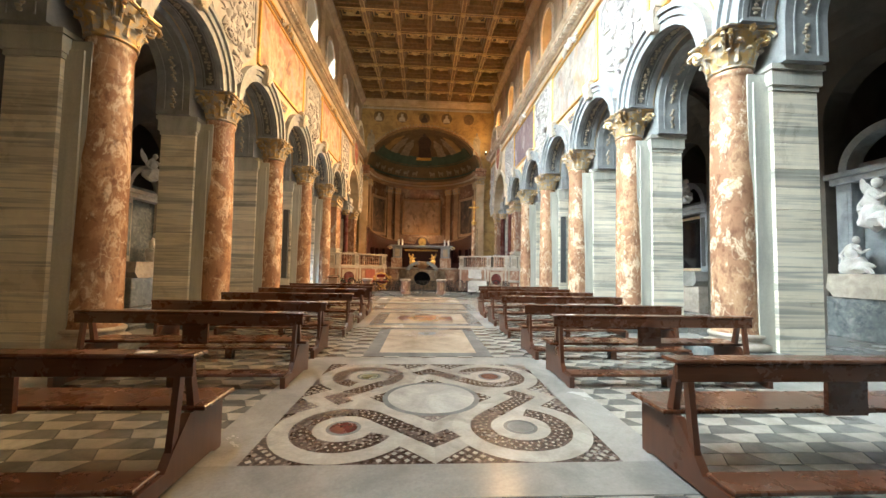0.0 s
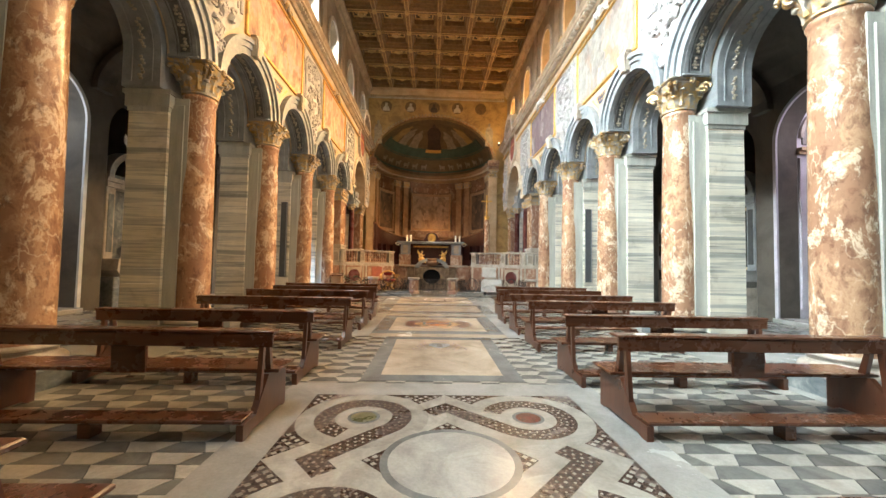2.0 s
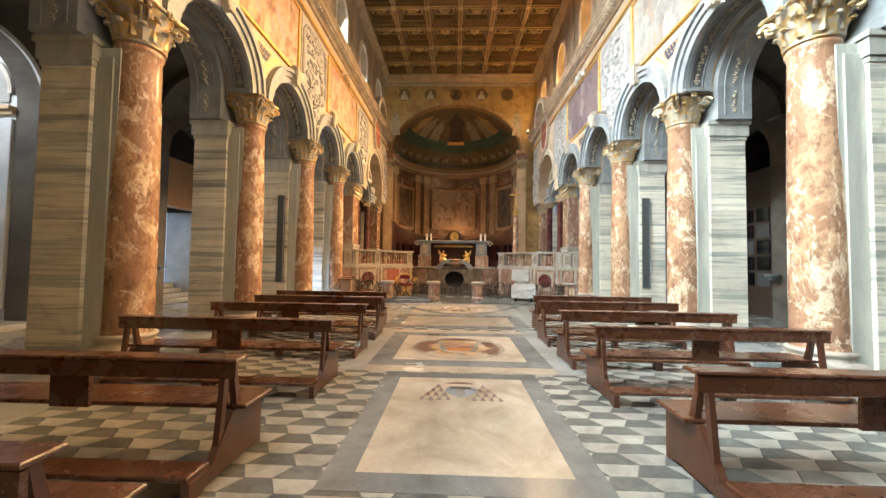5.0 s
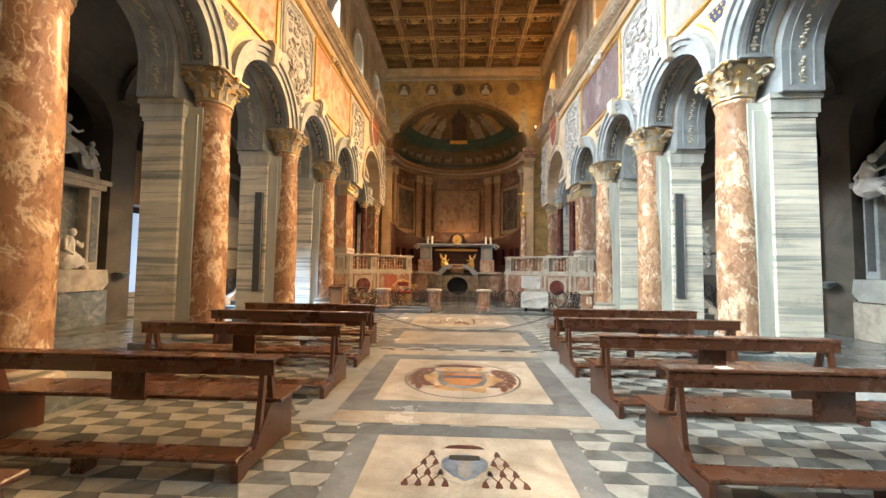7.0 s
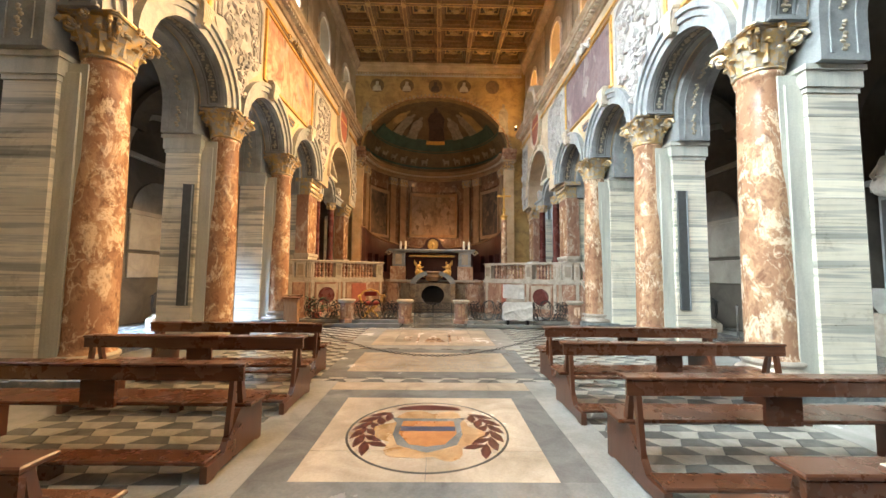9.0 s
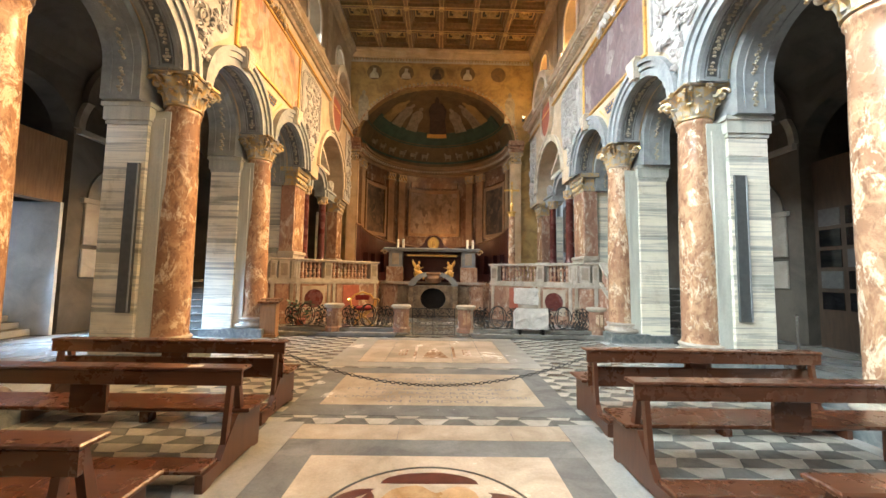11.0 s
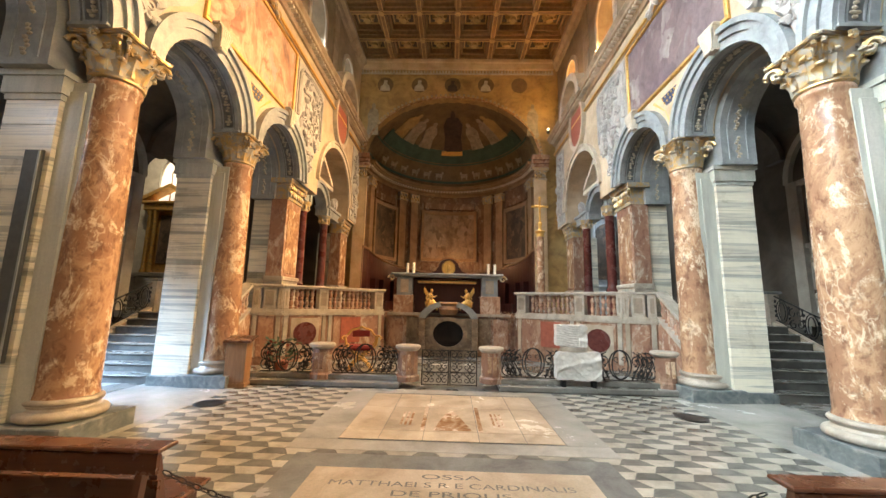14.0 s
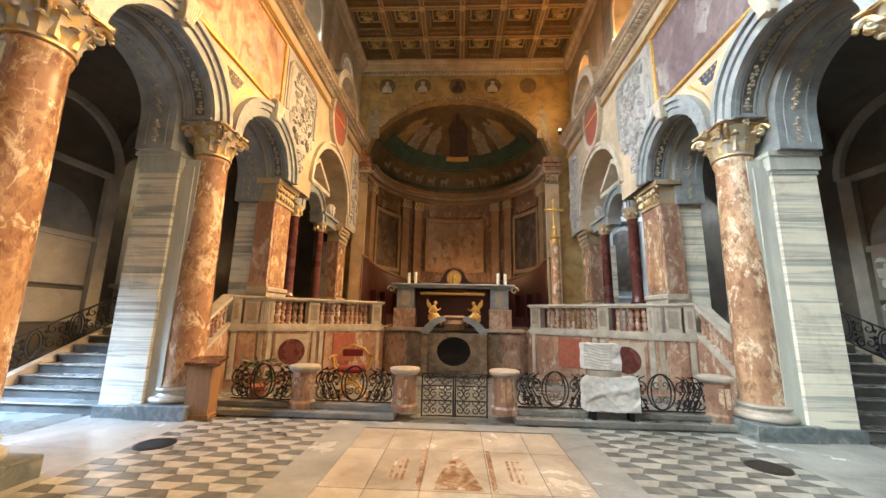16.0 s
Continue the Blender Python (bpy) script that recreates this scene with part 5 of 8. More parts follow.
# worn cream tomb slab before the steps, in pieces
for x0, x1 in ((-1.5, -0.98), (-0.975, -0.39), (-0.385, 0.37), (0.375, 1.0), (1.005, 1.5)):
    for y0, y1 in ((16.0, 16.35), (16.355, 17.55), (17.555, 18.45)):
        slab("tomb_piece", rect(x0, x1 - 0.004, y0, y1 - 0.004), "slab_cream")
for s in (-1, 1):
    slab("border_slab", rect(*sorted((s * 1.505, s * 2.05)), 15.96, 18.5), "slab")
slab("border_slab", rect(-2.05, 2.05, 15.62, 15.955), "slab")
slab("border_slab", rect(-2.05, 2.05, 18.505, 18.84), "slab")
for nm, pts in (("figure_inlay", [(-0.26, 16.4), (-0.2, 16.75), (-0.1, 17.2), (0.0, 17.4), (0.1, 17.15), (0.22, 16.7), (0.3, 16.4)]), ("stripe_inlay", rect(-0.45, -0.39, 16.38, 17.6)), ("stripe_inlay", rect(0.39, 0.45, 16.38, 17.6)), ("bar_inlay", rect(-0.22, 0.26, 17.66, 17.69)),
                *[("stripe_inlay", rect(x, x + 0.035, 16.6, 17.25)) for x in (-0.78, -0.71, -0.64, 0.62, 0.69, 0.76)]):
    slab(nm, pts, "inlay_brown", 0.004, 0.0055)
# round drain covers
for x in (-4.18, 4.0):
    bm = bmesh.new()
    prism(bm, F, arc_pts(0, 0, 0.25, a1=2 * math.pi, n=28)[:-1], 0.0, 0.008)
    cover = tagged(part("drain_cover", bm, "iron"), "round dark metal cover set in the floor", "floor cover", "floor covers")
    cover.matrix_basis = pose(x, 17.4, 0)
    bm = bmesh.new()
    band(bm, F, 0, 0, 0.2, 0.215, 0.008, 0.011, 0, 2 * math.pi, 28)
    part("rim", bm, "iron", cover)
# pale strips along the columns, and the aisles' floors
for s in (-1, 1):
    for j in range(14):
        y = -4.7 + j * 1.68
        slab("stylobate_slab", rect(*sorted((s * 4.42, s * 6.4)), y, y + 1.676), "slab")
    for j in range(9):
        y = -4.7 + j * 2.6
        for i in range(3):
            slab("aisle_slab", rect(*sorted((s * (6.405 + i * 1.2), s * (7.6 + i * 1.2))), y, y + 2.595), "slab_grey" if (i + j) % 2 else "aisle_floor")

# ---- nave wall decoration ----


def fold_relief(bm, P, y0, y1, z0, z1, d, seed, n=46, big=0.2):
    """Overlapping carved scrolls, foliage and cloth in high relief."""
    rng = random.Random(seed)
    for i in range(n):
        u, v = rng.uniform(y0 + 0.12, y1 - 0.12), rng.uniform(z0 + 0.12, z1 - 0.12)
        if rng.random() < 0.5:
            r, st, turns = rng.uniform(0.09, big), rng.uniform(0, 6.28), rng.uniform(3.2, 5.4)
            sgn = rng.choice((-1, 1))
            pts = [P(min(max(u + r * (1 - t / 12) * math.cos(st + sgn * turns * t / 11), y0 + 0.04), y1 - 0.04), v + r * (1 - t / 12) * math.sin(st + sgn * turns * t / 11), d - 0.02 - 0.05 * math.sin(t * 0.28)) for t in range(12)]
            tube(bm, pts, rng.uniform(0.03, 0.05), 5, 0.015)
        else:
            lump(bm, P(u, v, d - 0.01), (0.09, rng.uniform(0.06, 0.15), rng.uniform(0.07, 0.2)), 1, 0.7, i + seed)


for s, nm in ((-1, "west"), (1, "east")):
    P = side(s)
    W = WALL
    for k, y in enumerate([6.3 + 3.16 * q for q in range(-2, 6)]):
        q = k - 2
        if q % 2 == 0:
            # framed painting over a column, on two half arches
            a, b = y - 1.95, y + 1.93
            pt = thing("painting", pose(s * W, y, 7.1), "large faded wall painting in a thin gilded frame", "painting", "nave paintings")
            Q = lambda u, v, d, P=P, y=y: tuple(Vector(P(u, v, d)) - Vector((s * W, y, 7.1)))
            bm = bmesh.new()
            box(bm, Q, a + 0.07, b - 0.07, 7.17, 9.13, W - 0.02, W + 0.01)
            part("canvas", bm, "fresco_a" if s < 0 else ("fresco_b" if y > 15 else "fresco_c"), pt, "blotched figures in faded reds, ochres and greys")
            for u0, u1, v0, v1 in ((a, b, 7.1, 7.18), (a, b, 9.12, 9.2), (a, a + 0.08, 7.18, 9.12), (b - 0.08, b, 7.18, 9.12)):
                bm = bmesh.new()
                box(bm, Q, u0, u1, v0, v1, W - 0.07, W + 0.01, 0.012)
                part("frame_bar", bm, "gold", pt, "gilded frame bar")
            # triangular inlay in the spandrel below
            sp = thing("spandrel_panel", pose(s * W, y, 6.0), "triangular ochre spandrel panel with blue and gold inlay", "wall panel", "spandrel panels")
            Q2 = lambda u, v, d, P=P, y=y: tuple(Vector(P(u, v, d)) - Vector((s * W, y, 6.0)))
            tri = lambda k_: [(y - 0.72 * k_, 6.92 - 0.1 * (1 - k_)), (y + 0.72 * k_, 6.92 - 0.1 * (1 - k_)), (y + 0.2 * k_, 6.45), (y, 6.92 - 1.02 * k_), (y - 0.2 * k_, 6.45)]
            bm = bmesh.new()
            prism(bm, Q2, tri(1.0), W - 0.03, W + 0.01)
            part("panel_frame", bm, "gold", sp, "thin gilded border")
            bm = bmesh.new()
            prism(bm, Q2, tri(0.82), W - 0.045, W - 0.03)
            part("panel_field", bm, "ochre", sp)
            bm = bmesh.new()
            prism(bm, Q2, [(y - 0.3, 6.84), (y + 0.3, 6.84), (y + 0.1, 6.55), (y - 0.1, 6.55)], W - 0.052, W - 0.045)
            part("inlay", bm, "blue", sp, "dark blue inlay")
            bm = bmesh.new()
            for i in range(9):
                lump(bm, Q2(y - 0.24 + 0.06 * i, 6.78 - 0.12 * (i % 2), W - 0.055), (0.02, 0.025, 0.03), 1, 0.3, i)
            tagged(part("studs", bm, "gold", sp, "gilded studs"), kind="stuff")
            # gilded crest above the frame
            bm = bmesh.new()
            for e in (-1, 1):
                tube(bm, [P(y + e * (0.1 + 0.4 * math.sin(t * 0.26)), 9.22 + 0.14 * math.cos(t * 0.5) + 0.1, W - 0.1 - 0.03 * math.sin(t)) for t in range(12)], 0.06, 6, 0.03)
                tube(bm, [P(y + e * (0.5 + 0.12 * math.cos(t * 0.6) * (1 - t / 14)), 9.32 + 0.12 * math.sin(t * 0.6) * (1 - t / 14), W - 0.1) for t in range(13)], 0.045, 6, 0.02)
            for i in range(6):
                lump(bm, P(y - 0.2 + 0.08 * i, 9.38 + 0.06 * (i % 2), W - 0.12), (0.1, 0.09, 0.12), 1, 0.6, i)
            for v in bm.verts:
                v.co -= Vector((s * W, y, 9.35))
            crest = tagged(part("cornice_crest", bm, "capital" if s < 0 else "statue", None, "", True), "carved scroll crest at the middle of the frieze", "ornament", "frieze crests")
            crest.matrix_basis = pose(s * W, y, 9.35)
        else:
            # stucco panel with relief, spreading over the arches
            st = thing("stucco_relief", pose(s * W, y, 6.0), "white stucco relief panel with scrolls and foliage", "relief", "stucco reliefs")
            Q = lambda u, v, d, P=P, y=y: tuple(Vector(P(u, v, d)) - Vector((s * W, y, 6.0)))
            h = 1.05
            bm = bmesh.new()
            prism(bm, Q, [(y - h, 7.35), (y - 0.9, 7.05), (y + 0.9, 7.05), (y + h, 7.35), (y + h, 9.2), (y - h, 9.2)], W - 0.03, W + 0.01)
            prism(bm, Q, [(y - 0.9, 7.05), (y - 0.42, 6.62), (y - 0.1, 6.0), (y, 5.62), (y + 0.1, 6.0), (y + 0.42, 6.62), (y + 0.9, 7.05)], W - 0.031, W + 0.01)
            part("ground", bm, "stucco", st)
            bm = bmesh.new()
            ol = [(-h + 0.1, 7.4), (-h + 0.1, 8.8), (-h + 0.3, 9.02), (0, 9.12), (h - 0.3, 9.02), (h - 0.1, 8.8), (h - 0.1, 7.4)]
            tube(bm, [Q(y + u, v, W - 0.05) for u, v in ol], 0.045, 6)
            tube(bm, [Q(y + u * 0.86, 7.45 + (v - 7.4) * 0.93, W - 0.04) for u, v in ol], 0.025, 6)
            part("border_moulding", bm, "stucco", st, smooth=True)
            bm = bmesh.new()
            fold_relief(bm, Q, y - 0.82, y + 0.82, 7.2, 9.0, W - 0.03, k * 3 + s, 64, 0.24)
            tagged(part("relief", bm, "stucco", st, smooth=True), kind="stuff")
            bm = bmesh.new()
            fold_relief(bm, Q, y - 0.75, y + 0.75, 6.75, 7.35, W - 0.06, k * 5 + s, 26, 0.16)
            fold_relief(bm, Q, y - 0.28, y + 0.28, 5.9, 6.85, W - 0.06, k * 9 + s, 20, 0.14)
            tagged(part("lower_relief", bm, "stucco", st, smooth=True), kind="stuff")
    # chancel bay: framed big arch, oval field, far stucco
    bm = bmesh.new()
    for r0, r1, pr in ((1.9, 2.06, 0.06), (2.06, 2.16, 0.12)):
        band(bm, P, 25.2, 6.05, r0, r1, W - pr, W + 0.02, n=32)
    tagged(part("trim_%s_chancel_arch" % nm, bm, "cream"), "moulded cream chancel arch", "trim", kind="structure")
    ovl = thing("oval_panel", pose(s * W, 25.15, 9.2), "faded red oval wall panel in a cream frame", "wall panel", "oval panels")
    Q = lambda u, v, d, P=P: tuple(Vector(P(u, v, d)) - Vector((s * W, 25.15, 9.2)))
    bm = bmesh.new()
    prism(bm, Q, arc_pts(25.15, 9.25, 0.72, 0.98, 0, 2 * math.pi, 36)[:-1], W - 0.1, W + 0.01)
    part("field", bm, "red_field", ovl)
    bm = bmesh.new()
    band(bm, Q, 25.15, 9.25, 0.72, 0.86, W - 0.16, W + 0.01, 0, 2 * math.pi, 40, 1.32)
    part("frame", bm, "cream", ovl)
    bm = bmesh.new()
    band(bm, P, 25.15, 9.95, 1.0, 1.28, W - 0.44, W + 0.05, n=24, k=1.05)
    tagged(part("trim_%s_cornice_bow" % nm, bm, "cream"), "cornice bowing up over the oval panel", "trim", kind="structure")
    st = thing("stucco_relief", pose(s * W, 27.9, 7), "white stucco relief panel beside the apse", "relief", "stucco reliefs")
    Q = lambda u, v, d, P=P: tuple(Vector(P(u, v, d)) - Vector((s * W, 27.9, 7)))
    bm = bmesh.new()
    box(bm, Q, 27.3, 28.5, 5.6, 9.15, W - 0.03, W + 0.01)
    part("ground", bm, "stucco", st)
    bm = bmesh.new()
    fold_relief(bm, Q, 27.35, 28.45, 5.7, 9.0, W - 0.03, 77 + s, 60, 0.22)
    tagged(part("relief", bm, "stucco", st, smooth=True), kind="stuff")
    # presbytery pilasters and the columned screen in the big arch
    for y, hw in ((22.1, 0.5), (27.55, 0.5)):
        pil = thing("pilaster_pier", pose(s * 5.1, y, PRES), "pier faced with brown-pink marble and gilded capital", "pier", "presbytery piers")
        Q = lambda u, v, d, P=P, y=y: tuple(Vector(P(u, v, d)) - Vector((s * 5.1, y, PRES)))
        bm = bmesh.new()
        box(bm, Q, y - hw, y + hw, PRES, 4.86, 5.12, 5.6)
        part("marble_body", bm, "rosso", pil)
        bm = bmesh.new()
        box(bm, Q, y - hw + 0.12, y + hw - 0.12, 2.6, 4.6, 5.1, 5.13, 0.008)
        part("inset_panel", bm, "jasper", pil)
        bm = bmesh.new()
        box(bm, Q, y - hw - 0.05, y + hw + 0.05, PRES, 2.36, 5.06, 5.62)
        box(bm, Q, y - hw - 0.09, y + hw + 0.09, 2.36, 2.5, 5.02, 5.64, 0.03)
        part("pedestal", bm, "base", pil)
        bm = bmesh.new()
        box(bm, Q, y - hw - 0.02, y + hw + 0.02, 4.86, 4.94, 5.08, 5.6)
        box(bm, Q, y - hw - 0.13, y + hw + 0.13, 5.36, SPRING - 0.003, 4.98, 5.62)
        box(bm, Q, y - hw + 0.02, y + hw - 0.02, 4.94, 5.36, 5.12, 5.6)
        for i in range(6):
            yy = y - hw + 0.08 + i * 0.168
            lump(bm, Q(yy, 5.06, 5.08), (0.07, 0.075, 0.12), 1, 0.4, i)
            lump(bm, Q(yy + 0.08, 5.24, 5.05), (0.07, 0.07, 0.1), 1, 0.4, i + 9)
        for e in (-1, 1):
            tube(bm, [Q(y + e * (hw - 0.02) + 0.12 * (1 - t / 14) * math.cos(t * 0.6) * e, 5.26 + 0.12 * (1 - t / 14) * math.sin(t * 0.6), 5.03) for t in range(12)], 0.04, 5, 0.02)
        part("capital", bm, "capital", pil, "gilded leafy capital", True)
        z = PRES
        while z < 4.8:
            bm = bmesh.new()
            box(bm, Q, y - 0.4, y + 0.4, z, min(z + 0.4, 4.85) - 0.004, 5.6, OUT, 0.004)
            part("marble_course", bm, "pier", pil, "grey and white striped marble")
            z += 0.4
    scr = thing("column_screen", pose(s * 5.45, 24.65, PRES), "screen of two dark red columns under a small arch", "screen", "presbytery screens")
    Q = lambda u, v, d, P=P: tuple(Vector(P(u, v, d)) - Vector((s * 5.45, 24.65, PRES)))
    for y in (23.55, 25.75):
        c0 = (s * 5.45, y)
        bm = bmesh.new()
        lathe(bm, [(0.2, PRES), (0.2, 2.3), (0.22, 2.36), (0.17, 2.45), (0.16, 2.6), (0.15, 4.9), (0.17, 4.95)], 20, c0)
        for v in bm.verts:
            v.co -= Vector((s * 5.45, 24.65, PRES))
        part("small_column", bm, "porphyry", scr, "polished dark red column", True)
        bm = bmesh.new()
        lathe(bm, [(0.17, 4.95), (0.18, 5.1), (0.26, 5.22), (0.27, 5.3)], 12, c0)
        for i in range(8):
            lump(bm, (c0[0] + 0.2 * math.cos(i * 0.785), c0[1] + 0.2 * math.sin(i * 0.785), 5.1), (0.06, 0.06, 0.1), 1, 0.4, i)
        for v in bm.verts:
            v.co -= Vector((s * 5.45, 24.65, PRES))
        part("small_capital", bm, "capital", scr, "gilded small capital", True)
    bm = bmesh.new()
    for e, u0, u1 in ((-1, 22.6, 23.85), (1, 25.45, 27.05)):
        box(bm, Q, u0, u1, 5.3, 5.62, 5.25, 5.75)
        box(bm, Q, u0, u1, 5.62, 5.72, 5.17, 5.8)
    band(bm, Q, 24.65, 5.35, 0.82, 1.02, 5.28, 5.72, n=20)
    band(bm, Q, 24.65, 5.35, 1.02, 1.12, 5.2, 5.75, n=20)
    part("entablature", bm, "moulding", scr, "grey marble entablature and arch")
    bm = bmesh.new()
    for a, b in (((23.5, 6.55), (24.65, 7.35)), ((24.65, 7.35), (25.8, 6.55))):
        prism(bm, Q, [a, b, (b[0], b[1] + 0.16), (a[0], a[1] + 0.16)], 5.2, 5.7)
    box(bm, Q, 23.4, 25.9, 6.42, 6.56, 5.22, 5.7)
    part("pediment", bm, "cream", scr, "broken triangular pediment")
    for y in (23.0, 26.4):
        bm = bmesh.new()
        for i in range(4):
            lump(bm, Q(y + 0.1 * i - 0.15, 5.95 + 0.12 * (i % 2), 5.3), (0.13, 0.14, 0.24), 1, 0.6, i)
        part("carving", bm, "stucco", scr, "white carved figures and scrolls", True)

# ---- apse ----
ap = thing("apse_cladding", pose(0, 0, 0), "curved apse cornice, pilasters and framed paintings", "wall cladding", kind="structure")
bm = bmesh.new()
for z0, z1, r0 in ((8.62, 8.8, 0.985), (8.8, 8.95, 0.955), (8.95, 9.06, 0.915), (9.06, 9.2, 0.89)):
    apse_ring(bm, 0.0, math.pi, z0, z1, r0, 1.0, 40)
part("cornice", bm, "apse_ochre", ap, "brown marble cornice")
bm = bmesh.new()
for i in range(70):
    a = math.pi * (i + 0.2) / 70
    apse_ring(bm, a, a + math.pi * 0.5 / 70, 8.84, 8.94, 0.925, 0.96, 1)
part("cornice_dentils", bm, "cream", ap)
bm = bmesh.new()
for d in (10, 47, 58, 122, 133, 170):
    a = radians(d)
    apse_ring(bm, a - 0.055, a + 0.055, PRES, 8.0, 0.96, 1.0, 3)
part("pilaster_shafts", bm, "apse_ochre", ap, "ochre marble pilasters")
bm = bmesh.new()
for d in (10, 47, 58, 122, 133, 170):
    a = radians(d)
    apse_ring(bm, a - 0.07, a + 0.07, 8.0, 8.5, 0.945, 0.998, 3)
    for i in range(6):
        p = apse_pt(a - 0.06 + 0.024 * i, 0.945)
        lump(bm, (*p, 8.2 + 0.14 * (i % 2)), (0.07, 0.07, 0.12), 1, 0.4, i)
part("pilaster_capitals", bm, "capital", ap, "gilded pilaster capitals", True)
for d0, d1, z0, z1, mt in ((70, 113, 4.6, 7.4, "canvas_mid"), (17, 40, 4.4, 7.25, "canvas_dark"), (140, 163, 4.4, 7.25, "canvas_dark")):
    a0, a1 = radians(d0), radians(d1)
    bm = bmesh.new()
    apse_ring(bm, a0, a1, z0, z1, 0.975, 0.99, 8)
    part("painted_panel", bm, mt, ap, "old dark oil painting")
    bm = bmesh.new()
    for b0, b1, c0, c1 in ((a0 - 0.04, a1 + 0.04, z1, z1 + 0.2), (a0 - 0.04, a1 + 0.04, z0 - 0.2, z0), (a0 - 0.04, a0, z0, z1), (a1, a1 + 0.04, z0, z1)):
        apse_ring(bm, b0, b1, c0, c1, 0.955, 0.998, 8)
    part("painting_frame", bm, "apse_ochre", ap, "ochre marble frame")
    bm = bmesh.new()
    apse_ring(bm, a0, a1, z1 + 0.35, z1 + 0.75, 0.975, 0.998, 6)
    part("upper_tablet", bm, "apse_marble", ap)
# choir stalls round the apse
stl = thing("choir_stalls", pose(0, 0, 0), "dark red-brown wooden choir stalls curving round the apse", "choir stalls")
bm = bmesh.new()
N = 48
crest_z = lambda i: 3.55 + 0.9 * (abs(i / N - 0.5) * 2) ** 1.6
line = [apse_pt(math.pi * i / N, 0.925) for i in range(N + 1)]
line = [(line[0][0] + 0.12, END - 0.16)] + line + [(line[-1][0] - 0.12, END - 0.16)]
tops = [crest_z(0)] + [crest_z(i) for i in range(N + 1)] + [crest_z(N)]
rows = []
for (x, y), top in zip(line, tops):
    q = (AX + (x - AX) * 1.025, y + 0.1)
    rows.append([bm.verts.new((x, y, PRES)), bm.verts.new((*q, PRES)), bm.verts.new((*q, top)), bm.verts.new((x, y, top))])
for p, q in zip(rows, rows[1:]):
    for j in range(4):
        bm.faces.new((p[j], q[j], q[(j + 1) % 4], p[(j + 1) % 4]))
bm.faces.new(rows[0])
bm.faces.new(rows[-1][::-1])
part("back_panel", bm, "stall", stl)
for i in range(13):
    a = math.pi * (0.05 + 0.9 * i / 12)
    bm = bmesh.new()
    apse_ring(bm, a - 0.012, a + 0.012, PRES, 3.0, 0.86, 0.925, 1)
    part("divider", bm, "stall", stl)
bm = bmesh.new()
apse_ring(bm, 0.1, math.pi - 0.1, PRES, PRES + 0.45, 0.72, 0.858, 30)
part("seat", bm, "stall", stl)
bm = bmesh.new()
tube(bm, [(x, y - 0.02, z + 0.03) for (x, y), z in zip(line, tops)], 0.055, 6)
part("gilded_edge", bm, "oak", stl, "carved brown top edge", True)
# flanking pilasters on the end wall
for x0, x1 in ((-5.0, -4.42), (3.95, 4.55)):
    pil = thing("end_pilaster", pose((x0 + x1) / 2, END, PRES), "ochre marble pilaster with gilded capital beside the apse", "pilaster", "apse pilasters")
    Q = lambda u, v, d, c=(x0 + x1) / 2: (u - c, d, v - PRES)
    bm = bmesh.new()
    box(bm, Q, x0, x1, PRES, 8.0, -0.14, 0)
    part("shaft", bm, "ochre", pil)
    bm = bmesh.new()
    box(bm, Q, x0 - 0.04, x1 + 0.04, 8.0, 8.08, -0.18, 0)
    box(bm, Q, x0 - 0.1, x1 + 0.1, 8.48, 8.6, -0.26, 0)
    for i in range(5):
        lump(bm, Q(x0 + 0.06 + i * (x1 - x0 - 0.12) / 4, 8.2, -0.17), (0.07, 0.07, 0.11), 1, 0.4, i)
        lump(bm, Q(x0 + 0.06 + i * (x1 - x0 - 0.12) / 4, 8.36, -0.2), (0.07, 0.08, 0.1), 1, 0.4, i + 5)
    part("capital", bm, "capital", pil, "gilded capital", True)
    bm = bmesh.new()
    for z0, z1, pr in ((8.62, 8.8, 0.18), (8.8, 8.95, 0.3), (8.95, 9.2, 0.42)):
        box(bm, Q, x0 - 0.12, x1 + 0.12, z0, z1, -pr, 0)
    part("entablature", bm, "rosso", pil)
# mosaic: rim, green ground, lambs, robed shapes
mo = thing("mosaic_decoration", pose(0, 0, 0), "apse and arch mosaics of robed shapes on gold", "mosaic", kind="structure")
bm = bmesh.new()
band(bm, across(), AX, AZ, AR - 0.01, AR + 0.1, END - 0.03, END + 0.01, n=44, k=AH / AR)
part("arch_rim", bm, "inlay_brown", mo, "thin red and white arch rim")
bm = bmesh.new()
for i in range(60):
    a = math.pi * (i + 0.5) / 60
    p = (AX + (AR + 0.16) * math.cos(a), AZ + (AH + 0.16) * math.sin(a))
    box(bm, across(), p[0] - 0.05, p[0] + 0.05, p[1] - 0.05, p[1] + 0.05, END - 0.02, END + 0.01)
part("arch_beads", bm, "mosaic_pale", mo)
bm = bmesh.new()
dome_patch(bm, 0.2, math.pi - 0.2, 0.49, 0.72, 0.985, 0.995, 30, 3)
part("green_ground", bm, "mosaic_green", mo, "green mosaic ground")
bm = bmesh.new()
dome_patch(bm, 0.05, math.pi - 0.05, 0.12, 0.16, 0.985, 0.995, 30, 1)
dome_patch(bm, 0.05, math.pi - 0.05, 0.45, 0.475, 0.985, 0.995, 30, 1)
part("ground_lines", bm, "mosaic_green", mo)


